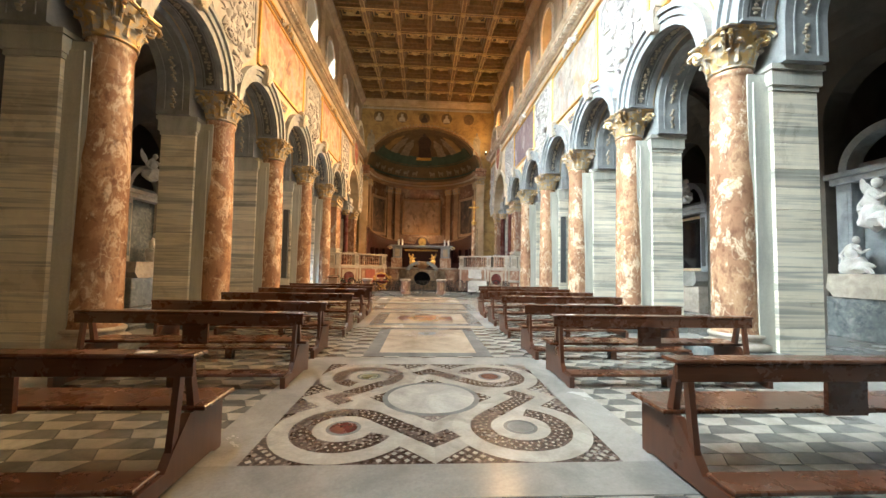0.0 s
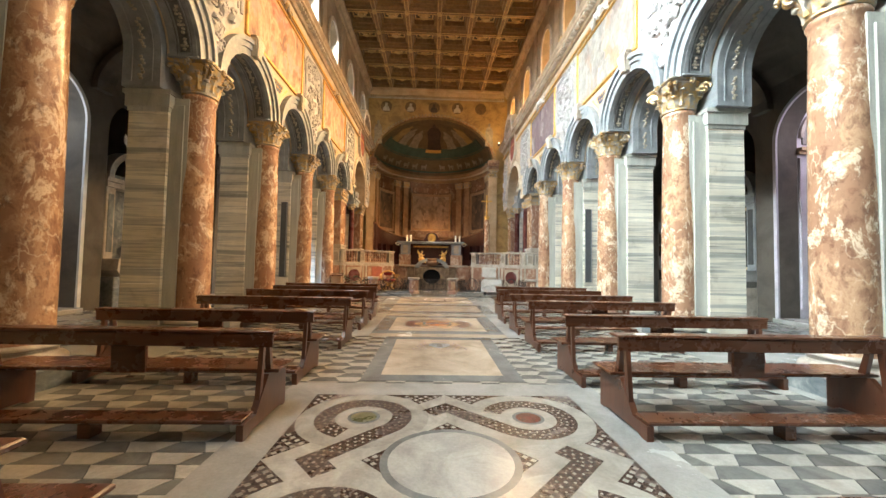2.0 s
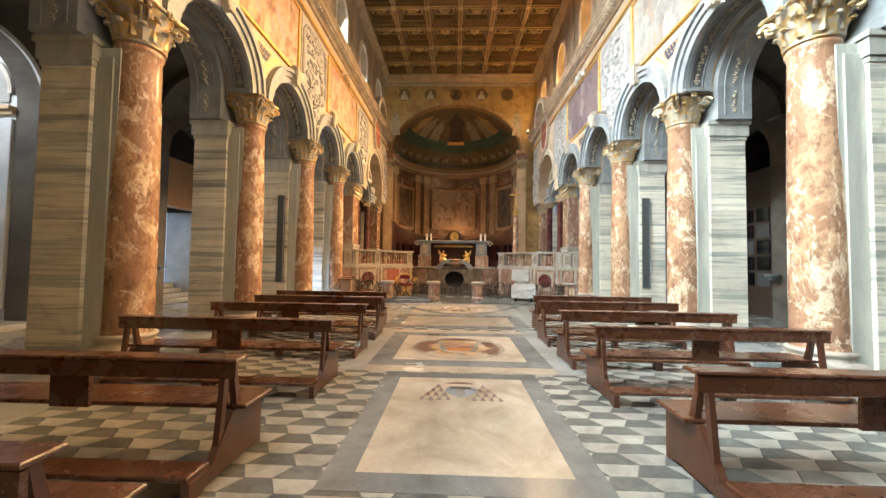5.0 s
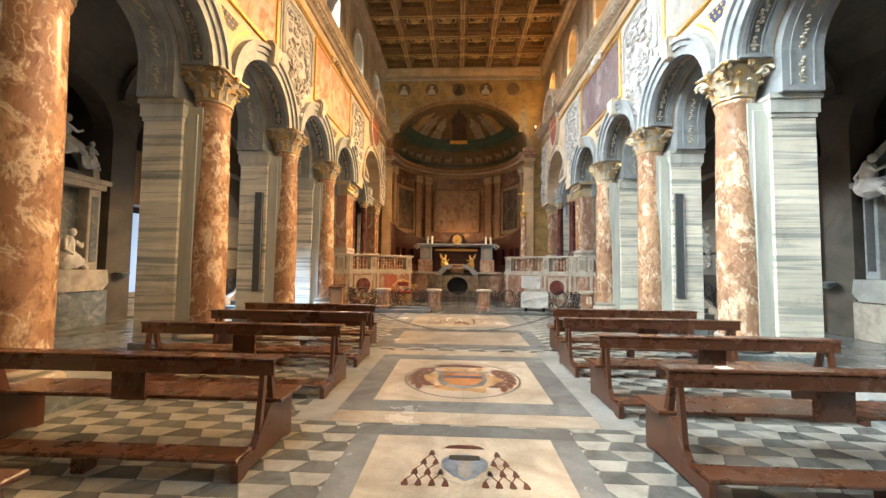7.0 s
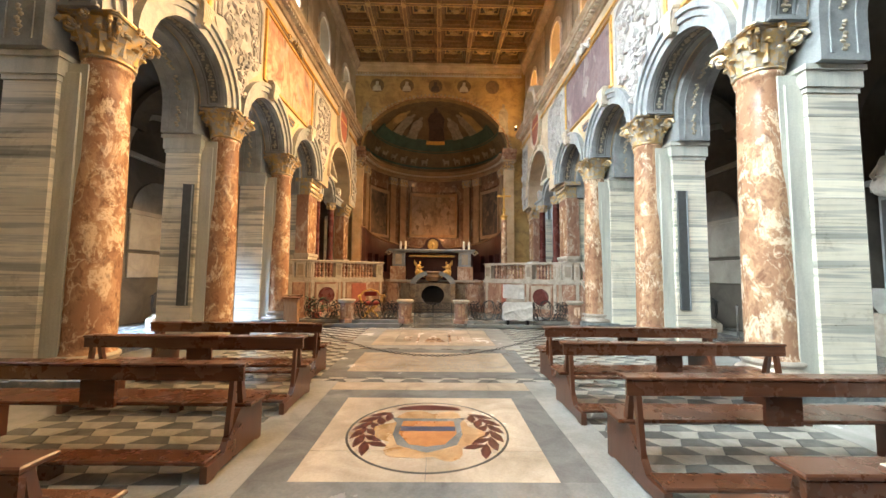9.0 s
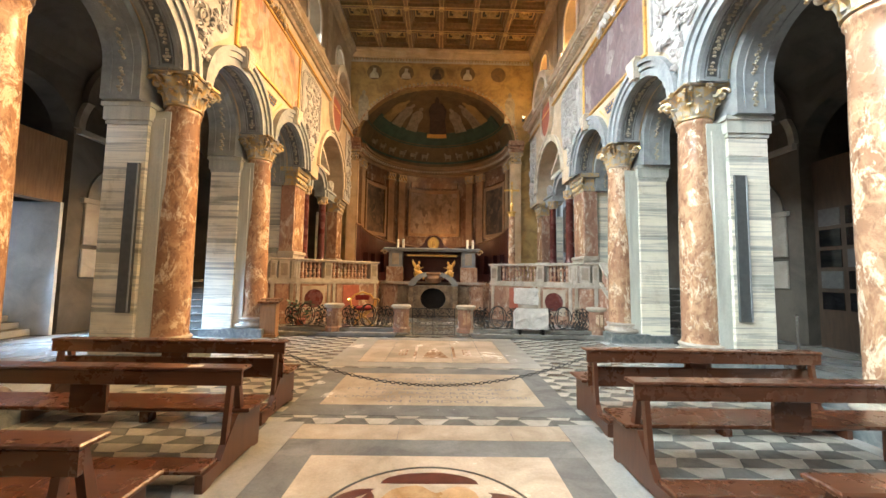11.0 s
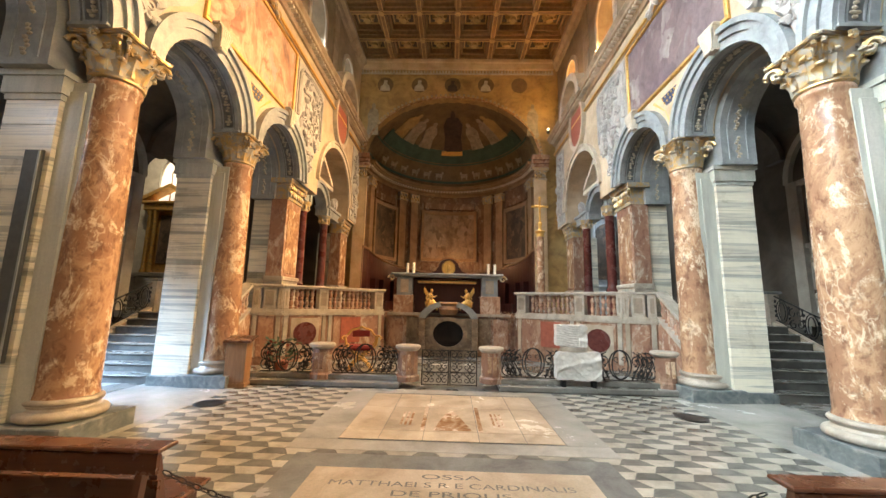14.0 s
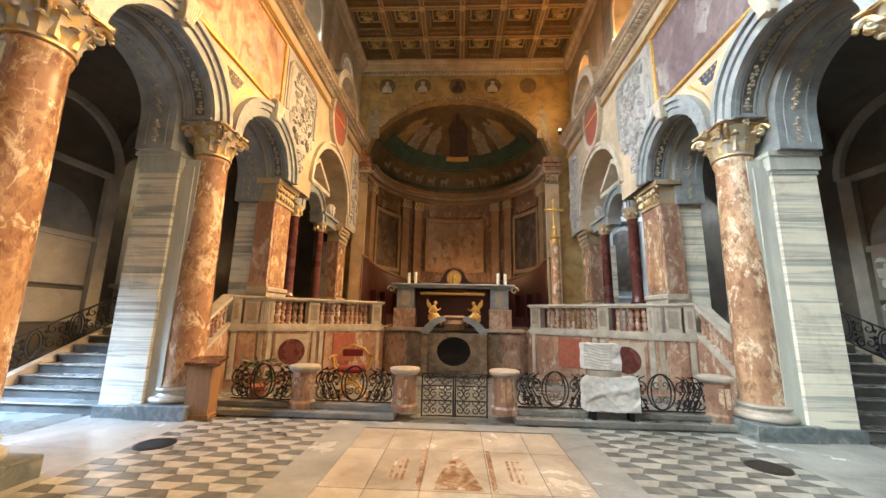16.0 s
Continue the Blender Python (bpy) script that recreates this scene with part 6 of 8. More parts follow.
def robed(bm, place_, h, w):
    """A plain robed standing shape, on a surface given by place_(across, up)."""
    pts = [(-0.5, 0), (-0.42, 0.35), (-0.48, 0.62), (-0.3, 0.8), (-0.13, 0.84), (-0.16, 0.93), (-0.08, 1.0), (0.08, 1.0), (0.16, 0.93), (0.13, 0.84), (0.3, 0.8), (0.48, 0.62), (0.4, 0.35), (0.5, 0)]
    a = [bm.verts.new(place_(x * w, y * h, 0)) for x, y in pts]
    b = [bm.verts.new(place_(x * w, y * h, 1)) for x, y in pts]
    bm.faces.new(b)
    for i in range(len(pts)):
        bm.faces.new((a[i], a[(i + 1) % len(pts)], b[(i + 1) % len(pts)], b[i]))


for i, d in enumerate((27, 38, 61, 88.5, 121, 141, 157)):
    a0 = radians(d)
    mid = d == 88.5
    bm = bmesh.new()
    robed(bm, lambda x, y, k, a0=a0: dome_pt(a0 - x * 0.76 / math.cos(0.7 + min(y, 0.55)), 0.7 + y, 0.984 - 0.006 * k), 0.72 if mid else 0.46, 0.36 if mid else 0.24)
    part("robed_shape", bm, "mosaic_robe" if mid else ("mosaic_gold" if d in (157, 27) else "mosaic_pale"), mo)
bm = bmesh.new()
dome_patch(bm, radians(79), radians(101), 0.63, 0.71, 0.975, 0.985, 3, 1)
part("gold_step", bm, "gold", mo, "gilded step below the central shape")
bm = bmesh.new()
for i in range(13):
    if i == 6:
        continue
    a0 = radians(24 + i * 11)
    dome_patch(bm, a0 - 0.05, a0 + 0.05, 0.235, 0.3, 0.982, 0.992, 2, 1)
    dome_patch(bm, a0 + (0.035 if i < 6 else -0.065), a0 + (0.065 if i < 6 else -0.035), 0.29, 0.335, 0.982, 0.992, 1, 1)
    for q in (-0.04, 0.03):
        dome_patch(bm, a0 + q, a0 + q + 0.012, 0.19, 0.24, 0.982, 0.992, 1, 1)
part("lambs", bm, "mosaic_pale", mo, "row of small white lambs")
for x, mt in ((-3.74, "mosaic_white"), (-1.94, "mosaic_white"), (-0.2, "mosaic_robe"), (1.54, "mosaic_white"), (3.28, "mosaic_dark")):
    bm = bmesh.new()
    prism(bm, across(), arc_pts(x, 13.15, 0.42, a1=2 * math.pi, n=24)[:-1], END - 0.008, END + 0.01)
    part("medallion", bm, "mosaic_dark", mo)
    bm = bmesh.new()
    prism(bm, across(), [(x - 0.28, 12.82), (x + 0.26, 12.82), (x + 0.2, 13.1), (x + 0.08, 13.2), (x + 0.1, 13.4), (x - 0.08, 13.42), (x - 0.1, 13.2), (x - 0.24, 13.05)], END - 0.016, END)
    part("medallion_shape", bm, mt, mo)
for x in (-4.3, 3.95):
    bm = bmesh.new()
    robed(bm, lambda u, v, k, x=x: (x + u, END - 0.012 * k, 10.35 + v), 1.75, 0.62)
    part("robed_shape", bm, "mosaic_pale", mo)
bm = bmesh.new()
box(bm, across(), -5.05, 5.05, 13.75, 13.83, END - 0.05, END + 0.01)
for i in range(62):
    box(bm, across(), -5.0 + i * 0.163, -4.92 + i * 0.163, 13.85, 13.95, END - 0.05, END + 0.01)
part("top_border", bm, "mosaic_white", mo)
bm = bmesh.new()
box(bm, across(), -5.05, 5.05, 14.0, 14.3, END - 0.16, END)
box(bm, across(), -5.05, 5.05, 14.3, CEIL, END - 0.3, END)
tagged(part("trim_north", bm, "ochre"), "ochre crown moulding above the apse wall", "trim", kind="structure")

# ---- presbytery front ----

def seg_map(p, q):
    """Along, up and outwards from a straight wall face between two plan points."""
    p, q = Vector((*p, 0)), Vector((*q, 0))
    t = (q - p).normalized()
    n = Vector((t.y, -t.x, 0))
    if n.y > 0:
        n = -n
    return (lambda u, v, d: tuple(p + t * u + n * d + Vector((0, 0, v)))), (q - p).length


def baluster(bm, P, u, z0, z1):
    c = Vector(P(u, 0, -0.12))
    h = z1 - z0
    low = [(0.066, 0.0), (0.066, 0.07), (0.036, 0.1), (0.05, 0.17), (0.07, 0.27), (0.06, 0.36), (0.034, 0.43), (0.046, 0.46), (0.052, 0.5)]
    lathe(bm, [(r, z0 + h * t) for r, t in low] + [(r, z1 - h * t) for r, t in low[-2::-1]], 12, (c.x, c.y))


def balustrade_post(bs, P, u0, u1):
    bm = bmesh.new()
    box(bm, P, u0, u1, 1.55, 2.14, -0.24, 0.03, 0.008)
    post = part("post", bm, "base", bs, "white marble post with inset panel")
    bm = bmesh.new()
    box(bm, P, u0 + 0.06, u1 - 0.06, 1.65, 2.06, 0.0305, 0.04, 0.004)
    part("inset", bm, "inset_brown", post)


for pts in (PTS_W, PTS_E):
    bs = thing("balustrade", pose(0, 0, 0), "white marble balustrade along the presbytery edge", "balustrade", "presbytery balustrades")
    for i, (p, q) in enumerate(zip(pts, pts[1:])):
        P, L = seg_map(p, q)
        bm = bmesh.new()
        box(bm, P, -0.06, L + 0.06, 1.42, 1.47, -0.26, 0.07)
        box(bm, P, -0.03, L + 0.03, 1.47, 1.55, -0.24, 0.04)
        part("base_moulding", bm, "base", bs)
        bm = bmesh.new()
        box(bm, P, -0.05, L + 0.05, 2.14, 2.17, -0.25, 0.04)
        box(bm, P, -0.08, L + 0.08, 2.17, 2.24, -0.28, 0.07, 0.015)
        part("handrail", bm, "base", bs)
        if i == 0:
            balustrade_post(bs, P, 0.0, 0.22)
            balustrade_post(bs, P, 0.28, 0.62)
            balustrade_post(bs, P, L - 0.14, L)
        else:
            w = 0.3 if i == 1 else 0.34
            if i == 1:
                balustrade_post(bs, P, 0.0, 0.16)
            balustrade_post(bs, P, L - w, L)
            u = 0.26 if i == 1 else 0.12
            while u < L - w - 0.05:
                bm = bmesh.new()
                baluster(bm, P, u, 1.55, 2.14)
                part("baluster", bm, "rosso", bs, "", True)
                u += 0.155
    # marble panels of the wall below
    wl = thing("presbytery_facing", pose(0, 0, 0), "brown-pink marble panels facing the presbytery wall", "wall cladding", kind="structure")
    for i, (p, q) in enumerate(zip(pts, pts[1:])):
        P, L = seg_map(p, q)
        for u0, u1, mt in ((0.04, 0.16, "base"), (0.2, L - 0.2, "rosso"), (L - 0.16, L - 0.04, "slab_cream")):
            bm = bmesh.new()
            box(bm, P, u0, u1, 0.22, 1.36, 0.0, 0.035, 0.01)
            part("marble_panel", bm, mt, wl)
        bm = bmesh.new()
        box(bm, P, -0.02, L + 0.02, 1.36, 1.418, 0.0, 0.06)
        part("band_moulding", bm, "base", wl)
        if i == 1:
            bm = bmesh.new()
            box(bm, P, L / 2 - 0.42, L / 2 + 0.42, 0.36, 1.28, 0.035, 0.05, 0.006)
            part("oculus_panel", bm, "slab_cream", wl, "cream panel round a dark disc")
            bm = bmesh.new()
            prism(bm, P, arc_pts(L / 2, 0.84, 0.34, 0.33, 0, 2 * math.pi, 28)[:-1], 0.05, 0.07)
            part("oculus", bm, "porphyry", wl, "dark red stone disc")
        if i == 2:
            bm = bmesh.new()
            box(bm, P, 0.45, 1.15, 0.5, 1.3, 0.035, 0.06, 0.008)
            part("red_panel", bm, "red_field", wl, "plain red panel")
    # sloped rail down to the arcade
    s = -1 if pts is PTS_W else 1
    x0 = pts[0][0]
    sl = thing("stair_balustrade", pose(0, 0, 0), "sloping white marble stair balustrade", "balustrade", "stair balustrades")
    bm = bmesh.new()
    Pd = lambda u, v, d: (x0 + s * d, u, v)
    prism(bm, Pd, ((19.45, 1.02), (21.1, 2.17), (21.1, 2.26), (19.45, 1.11)), -0.02, 0.28)
    part("handrail", bm, "base", sl)
    bm = bmesh.new()
    prism(bm, Pd, ((19.45, 0.0), (21.1, 0.0), (21.1, 1.5), (19.45, 0.36)), 0.0, 0.24)
    part("string_wall", bm, "rosso", sl)
    bm = bmesh.new()
    prism(bm, Pd, ((19.45, 0.36), (21.1, 1.5), (21.1, 1.58), (19.45, 0.44)), -0.02, 0.26)
    part("base_moulding", bm, "base", sl)
    for j in range(12):
        u = 19.54 + 0.135 * j
        z = 0.42 + (u - 19.45) * 0.694
        bm = bmesh.new()
        lathe(bm, [(0.055, z), (0.03, z + 0.07), (0.062, z + 0.18), (0.03, z + 0.28), (0.045, z + 0.31), (0.03, z + 0.34), (0.062, z + 0.44), (0.03, z + 0.55), (0.05, z + 0.62)], 10, (x0 + s * 0.12, u))
        part("baluster", bm, "rosso", sl, "", True)

# steps and kerb under the iron fence
F = flat()
for sx, a, b in ((-1, -4.72, -1.12), (1, 1.0, 4.84)):
    st = thing("altar_step", pose(0, 0, 0), "low grey marble step and kerb before the presbytery", "step", "front steps", "structure")
    bm = bmesh.new()
    box(bm, F, a, b, 18.88, 21.2, 0.0, 0.12, 0.02)
    part("step", bm, "aisle_floor", st)
    bm = bmesh.new()
    box(bm, F, a, b, 19.06, 19.36, 0.12, 0.22, 0.012)
    part("kerb", bm, "aisle_floor", st)
# marble posts
post0 = None
for x in (-2.89, -0.98, 0.86, 4.62):
    if post0 is None:
        post0 = thing("fence_post", pose(x, 19.2, 0.12), "octagonal brown-pink marble post with white cap", "post", "fence posts")
        bm = bmesh.new()
        lathe(bm, [(0.26, 0.0), (0.26, 0.1), (0.22, 0.14), (0.215, 0.64)], 8)
        part("shaft", bm, "rosso", post0)
        bm = bmesh.new()
        lathe(bm, [(0.225, 0.64), (0.25, 0.67), (0.28, 0.69), (0.28, 0.735), (0.26, 0.75)], 24)
        part("cap", bm, "base", post0, "white marble cap", True)
        bm = bmesh.new()
        box(bm, lambda u, v, d: (u, -d, v), -0.1, 0.1, 0.22, 0.56, 0.195, 0.212, 0.006)
        part("inset_panel", bm, "jasper", post0)
    else:
        copy_thing(post0, pose(x, 19.2, 0.12))


def scroll(c, r, a0, turns, sgn, n=16):
    return [(c[0] + r * (1 - 0.8 * t / n) * math.cos(a0 + sgn * turns * t / n), 0, c[1] + r * (1 - 0.8 * t / n) * math.sin(a0 + sgn * turns * t / n)) for t in range(n + 1)]


def iron_panel(name, m, w, h, label, group, oval=True):
    """A scrolled wrought-iron panel, standing on local z = 0, centred on x = 0."""
    p = thing(name, m, label, "railing", group)
    bm = bmesh.new()
    tube(bm, [(-w / 2, 0, 0.02), (w / 2, 0, 0.02)], 0.014, 6)
    part("bottom_bar", bm, "iron", p)
    if oval:
        for sg in (-1, 1):
            for zc, ph in ((0.3, 1.2), (0.7, -1.2)):
                bm = bmesh.new()
                tube(bm, scroll((sg * 0.075, h * zc), 0.07, ph, 6.5, sg), 0.011, 5, 0.007)
                part("scroll", bm, "iron", p)
        for k in (1.0, 0.72):
            bm = bmesh.new()
            tube(bm, [(0.24 * k * math.cos(2 * math.pi * t / 24), 0, h * 0.52 + h * 0.46 * math.sin(2 * math.pi * t / 24)) for t in range(25)], 0.015, 6)
            part("oval_ring", bm, "iron", p)
    nsc = max(2, int((w / 2 - 0.2) / 0.13))
    for s in (-1, 1):
        for j in range(nsc):
            x = s * (0.3 + (w / 2 - 0.36) * (j + 0.5) / nsc)
            bm = bmesh.new()
            tube(bm, scroll((x, h * 0.24), 0.13, 1.57 - s * 0.6, 8.5, -s, 22), 0.014, 6, 0.008)
            part("scroll", bm, "iron", p)
            bm = bmesh.new()
            tube(bm, scroll((x, h * 0.62), 0.15, -1.57 + s * 0.5, 8.0, s, 22), 0.015, 6, 0.008)
            part("scroll", bm, "iron", p)
            bm = bmesh.new()
            tube(bm, [(x - s * 0.1, 0, 0.03), (x - s * 0.02, 0, h * 0.3), (x + s * 0.08, 0, h * 0.55), (x + s * 0.02, 0, h * 0.86), (x - s * 0.07, 0, h * 0.93)], 0.017, 6, 0.01)
            part("stem", bm, "iron", p)
        bm = bmesh.new()
        for j in range(14):
            lump(bm, (s * (0.27 + (w / 2 - 0.3) * ((j * 5) % 14) / 14), 0, h * (0.12 + 0.06 * j)), (0.045, 0.016, 0.026), 1, 0.7, j)
        part("leaves", bm, "iron", p, "beaten iron leaves", True)
    return p


iron_panel("iron_railing", pose(-3.68, 19.2, 0.22), 1.15, 0.66, "black wrought-iron scroll railing between marble posts", "fence railings")
iron_panel("iron_railing", pose(-1.93, 19.2, 0.22), 1.42, 0.66, "black wrought-iron scroll railing between marble posts", "fence railings")
iron_panel("iron_railing", pose(1.78, 19.2, 0.22), 1.36, 0.66, "black wrought-iron scroll railing between marble posts", "fence railings")
iron_panel("iron_railing", pose(3.66, 19.2, 0.22), 1.5, 0.66, "black wrought-iron scroll railing between marble posts", "fence railings")
gate = thing("iron_gate", pose(-0.06, 19.22, 0), "double-leaf black wrought-iron gate before the altar", "gate")
for e in (-1, 1):
    bm = bmesh.new()
    for x in (0.02, 0.6):
        tube(bm, [(e * x, 0, 0.02), (e * x, 0, 0.78)], 0.015, 6)
    for z in (0.04, 0.3, 0.56, 0.77):
        tube(bm, [(e * 0.02, 0, z), (e * 0.6, 0, z)], 0.012, 6)
    leaf_ = part("gate_leaf", bm, "iron", gate)
    for j in range(4):
        for z in (0.08, 0.22, 0.36, 0.48, 0.62):
            bm = bmesh.new()
            tube(bm, scroll((e * (0.1 + 0.14 * j), z + 0.06), 0.075, 1.57, 8, e if j % 2 else -e, 14), 0.011, 5, 0.007)
            part("scroll", bm, "iron", leaf_)

# confession front and altar
con = thing("confession_front", pose(AXC, 24.2, 0), "carved marble front with a round dark window below the altar", "altar front")
Q = lambda u, v, d: (u, -d, v)
bm = bmesh.new()
box(bm, Q, -2.2, 2.2, 0, 1.42, -0.1, 0.02)
part("wall", bm, "rosso", con)
for u0, u1, mt in ((-2.1, -1.6, "rosso"), (-1.5, -1.06, "housing"), (1.06, 1.5, "housing"), (1.6, 2.1, "rosso")):
    bm = bmesh.new()
    box(bm, Q, u0, u1, 0.25, 1.3, 0.02, 0.06, 0.012)
    part("marble_panel", bm, mt, con)
bm = bmesh.new()
box(bm, Q, -2.2, 2.2, 1.36, 1.46, 0.0, 0.12)
part("band_moulding", bm, "base", con)
bm = bmesh.new()
box(bm, Q, -1.0, 1.0, 0, 1.32, 0.02, 0.42, 0.02)
for s in (-1, 1):
    box(bm, Q, *sorted((s * 0.8, s * 1.02)), 0, 1.3, 0.42, 0.5, 0.015)
part("housing", bm, "housing", con, "ochre and grey carved housing")
bm = bmesh.new()
band(bm, Q, 0, 0.77, 0.52, 0.68, 0.42, 0.52, 0, 2 * math.pi, 36, 0.84)
part("round_frame", bm, "housing", con, "brown-gold round frame")
bm = bmesh.new()
prism(bm, Q, arc_pts(0, 0.77, 0.52, 0.437, 0, 2 * math.pi, 36)[:-1], 0.42, 0.45)
part("dark_glass", bm, "black_glass", con, "glossy black glass")
for s in (-1, 1):
    bm = bmesh.new()
    a0, a1 = (0.15, 1.25) if s > 0 else (math.pi - 1.25, math.pi - 0.15)
    band(bm, Q, 0, 1.2, 0.78, 1.04, 0.1, 0.52, a0, a1, 12, 0.66)
    part("half_pediment", bm, "moulding", con, "blue-grey broken curved pediment")
bm = bmesh.new()
lathe(bm, [(0.12, 1.34), (0.3, 1.42), (0.36, 1.6), (0.3, 1.72), (0.34, 1.8), (0.3, 1.86)], 20, (0, -0.25))
part("urn_block", bm, "oak", con, "brown carved block", True)

alt = thing("high_altar", pose(AXC - 0.08, 24.56, PRES), "dark marble high altar with gilded crest", "altar")
bm = bmesh.new()
box(bm, Q, -2.06, 2.06, 1.4, 1.48, -1.1, 0.3, 0.02)
box(bm, Q, -1.98, 1.98, 1.34, 1.4, -1.05, 0.24)
part("table_top", bm, "moulding", alt, "grey marble altar table")
for s in (-1, 1):
    bm = bmesh.new()
    box(bm, Q, *sorted((s * 1.28, s * 1.86)), 0.66, 1.34, -0.9, 0.16, 0.012)
    pl = part("corner_pier", bm, "moulding", alt, "blue-grey marble corner pier")
    bm = bmesh.new()
    box(bm, Q, *sorted((s * 1.42, s * 1.72)), 0.76, 1.24, 0.16, 0.18, 0.006)
    part("inset", bm, "slab_cream", pl)
    bm = bmesh.new()
    box(bm, Q, *sorted((s * 1.22, s * 1.95)), 0.0, 0.66, -0.95, 0.22, 0.015)
    part("pier_base", bm, "rosso", alt, "brown-pink marble pier base")
    bm = bmesh.new()
    tube(bm, [(s * (2.04 + 0.13 * (1 - t / 15) * math.cos(t * 0.6)), -0.25, 1.28 + 0.13 * (1 - t / 15) * math.sin(t * 0.6)) for t in range(13)], 0.04, 6, 0.02)
    part("side_scroll", bm, "capital", alt, "gilded side scroll", True)
bm = bmesh.new()
box(bm, Q, -1.28, 1.28, 0.0, 1.34, -0.95, -0.2)
part("recess", bm, "stall", alt, "dark red recess")
bm = bmesh.new()
box(bm, Q, -1.08, 1.08, 1.12, 1.2, -0.15, 0.18, 0.01)
part("gilded_shelf", bm, "gold", alt, "gilded shelf bar")
bm = bmesh.new()
for j in range(15):
    lump(bm, (-0.9 + j * 0.128, -0.05, 1.23 + 0.04 * math.cos((j - 7) * 0.4)), (0.08, 0.05, 0.05), 1, 0.6, j)
part("carved_ridge", bm, "oak", alt, "dark carved ridge", True)
tab = thing("tabernacle", pose(AXC - 0.04, 25.1, PRES + 1.48), "dark arched tabernacle with a gilded oval medallion", "tabernacle")
bm = bmesh.new()
prism(bm, Q, [(-0.72, 0), (0.72, 0), (0.66, 0.1), (0.5, 0.16), (0.42, 0.3)] + arc_pts(0, 0.3, 0.42, 0.34, 0, math.pi, 14)[1:-1] + [(-0.42, 0.3), (-0.5, 0.16), (-0.66, 0.1)], -0.3, 0.0)
part("body", bm, "stall", tab)
bm = bmesh.new()
band(bm, Q, 0, 0.3, 0.4, 0.46, -0.02, 0.06, 0.0, math.pi, 20, 0.82)
part("arch_moulding", bm, "oak", tab)
bm = bmesh.new()
prism(bm, Q, arc_pts(0, 0.27, 0.22, 0.24, 0, 2 * math.pi, 24)[:-1], 0.0, 0.05)
part("medallion", bm, "lit_gold", tab, "bright gilded medallion")
bm = bmesh.new()
band(bm, Q, 0, 0.27, 0.21, 0.26, 0.0, 0.08, 0, 2 * math.pi, 28, 1.08)
lump(bm, (0, -0.06, 0.25), (0.08, 0.04, 0.14), 2, 0.5, 3)
part("medallion_rim", bm, "gold", tab, "gilded rim and relief", True)
can0 = None
for x in (-1.72, -1.47, 1.3, 1.56):
    dy = 0.0 if abs(x) > 1.5 else -0.18
    if can0 is None:
        can0 = thing("candle", pose(x, 24.6 + dy, PRES + 1.48), "thick white altar candle on the altar table", "candle", "altar candles")
        bm = bmesh.new()
        lathe(bm, [(0.055, 0.0), (0.055, 0.02), (0.05, 0.03), (0.05, 0.37), (0.04, 0.385), (0.015, 0.38)], 14)
        part("wax", bm, "wax", can0, "", True)
        bm = bmesh.new()
        tube(bm, [(0, 0, 0.37), (0.004, 0, 0.41)], 0.005, 5)
        part("wick", bm, "iron", can0)
    else:
        copy_thing(can0, pose(x, 24.6 + dy, PRES + 1.48))


def figure(name, m, mat, label, cat, group, k=1.0, lean=0.3, wings=False, seated=True, seed=1):
    """A plain carved figure as one mesh: robe, body, head, arms."""
    bm = bmesh.new()
    lump(bm, (0, 0, 0.22 * k), (0.24 * k, 0.2 * k, 0.24 * k), 3, 0.35, seed)
    lump(bm, (0.12 * k, -0.06 * k, 0.18 * k), (0.28 * k, 0.14 * k, 0.14 * k), 2, 0.35, seed + 1)
    lump(bm, (-0.03 * k + lean * 0.1, 0, 0.52 * k), (0.14 * k, 0.12 * k, 0.24 * k), 3, 0.3, seed + 2)
    lump(bm, (lean * 0.25 * k, -0.02, 0.83 * k), (0.075 * k, 0.08 * k, 0.1 * k), 2, 0.1, seed + 3)
    tube(bm, [(0.05 * k, -0.1 * k, 0.64 * k), (0.2 * k, -0.14 * k, 0.52 * k), (0.32 * k, -0.08 * k, 0.6 * k)], 0.045 * k, 6, 0.03 * k)
    tube(bm, [(-0.1 * k, 0, 0.64 * k), (-0.2 * k, -0.06 * k, 0.45 * k), (-0.1 * k, -0.16 * k, 0.34 * k)], 0.045 * k, 6, 0.03 * k)
    tube(bm, [(0.2 * k, -0.1 * k, 0.2 * k), (0.34 * k, -0.16 * k, 0.06 * k), (0.36 * k, -0.16 * k, -0.12 * k if not seated else 0.0)], 0.07 * k, 6, 0.045 * k)
    if wings:
        for j in range(4):
            lump(bm, (-0.14 * k - 0.05 * j * k, 0.08 * k, 0.66 * k + 0.07 * j * k), (0.05 * k, 0.03 * k, 0.16 * k), 1, 0.3, j)
    ob = tagged(part(name, bm, mat, None, "", True), label, cat, group)
    ob.matrix_basis = m
    return ob


for s in (-1, 1):
    figure("angel_statue", pose(AXC + s * 0.66, 23.88, 1.64, 0, 0, 0 if s < 0 else 180), "gold", "small gilded kneeling angel statue on the pediment", "statue", "altar angels", 0.72, 0.3, True, False, 4 + s)

# tall cross on a red column
cr = thing("standing_cross", pose(3.2, 24.3, PRES), "gilded cross on a tall red marble column", "cross")
bm = bmesh.new()
box(bm, F, -0.24, 0.24, -0.24, 0.24, 0, 0.12, 0.01)
lathe(bm, [(0.22, 0.12), (0.22, 0.2), (0.17, 0.26)], 20)
part("base", bm, "base", cr)
bm = bmesh.new()
lathe(bm, [(0.16, 0.26), (0.15, 0.5), (0.125, 2.9)], 20)
part("column", bm, "jasper", cr, "red marble column", True)
bm = bmesh.new()
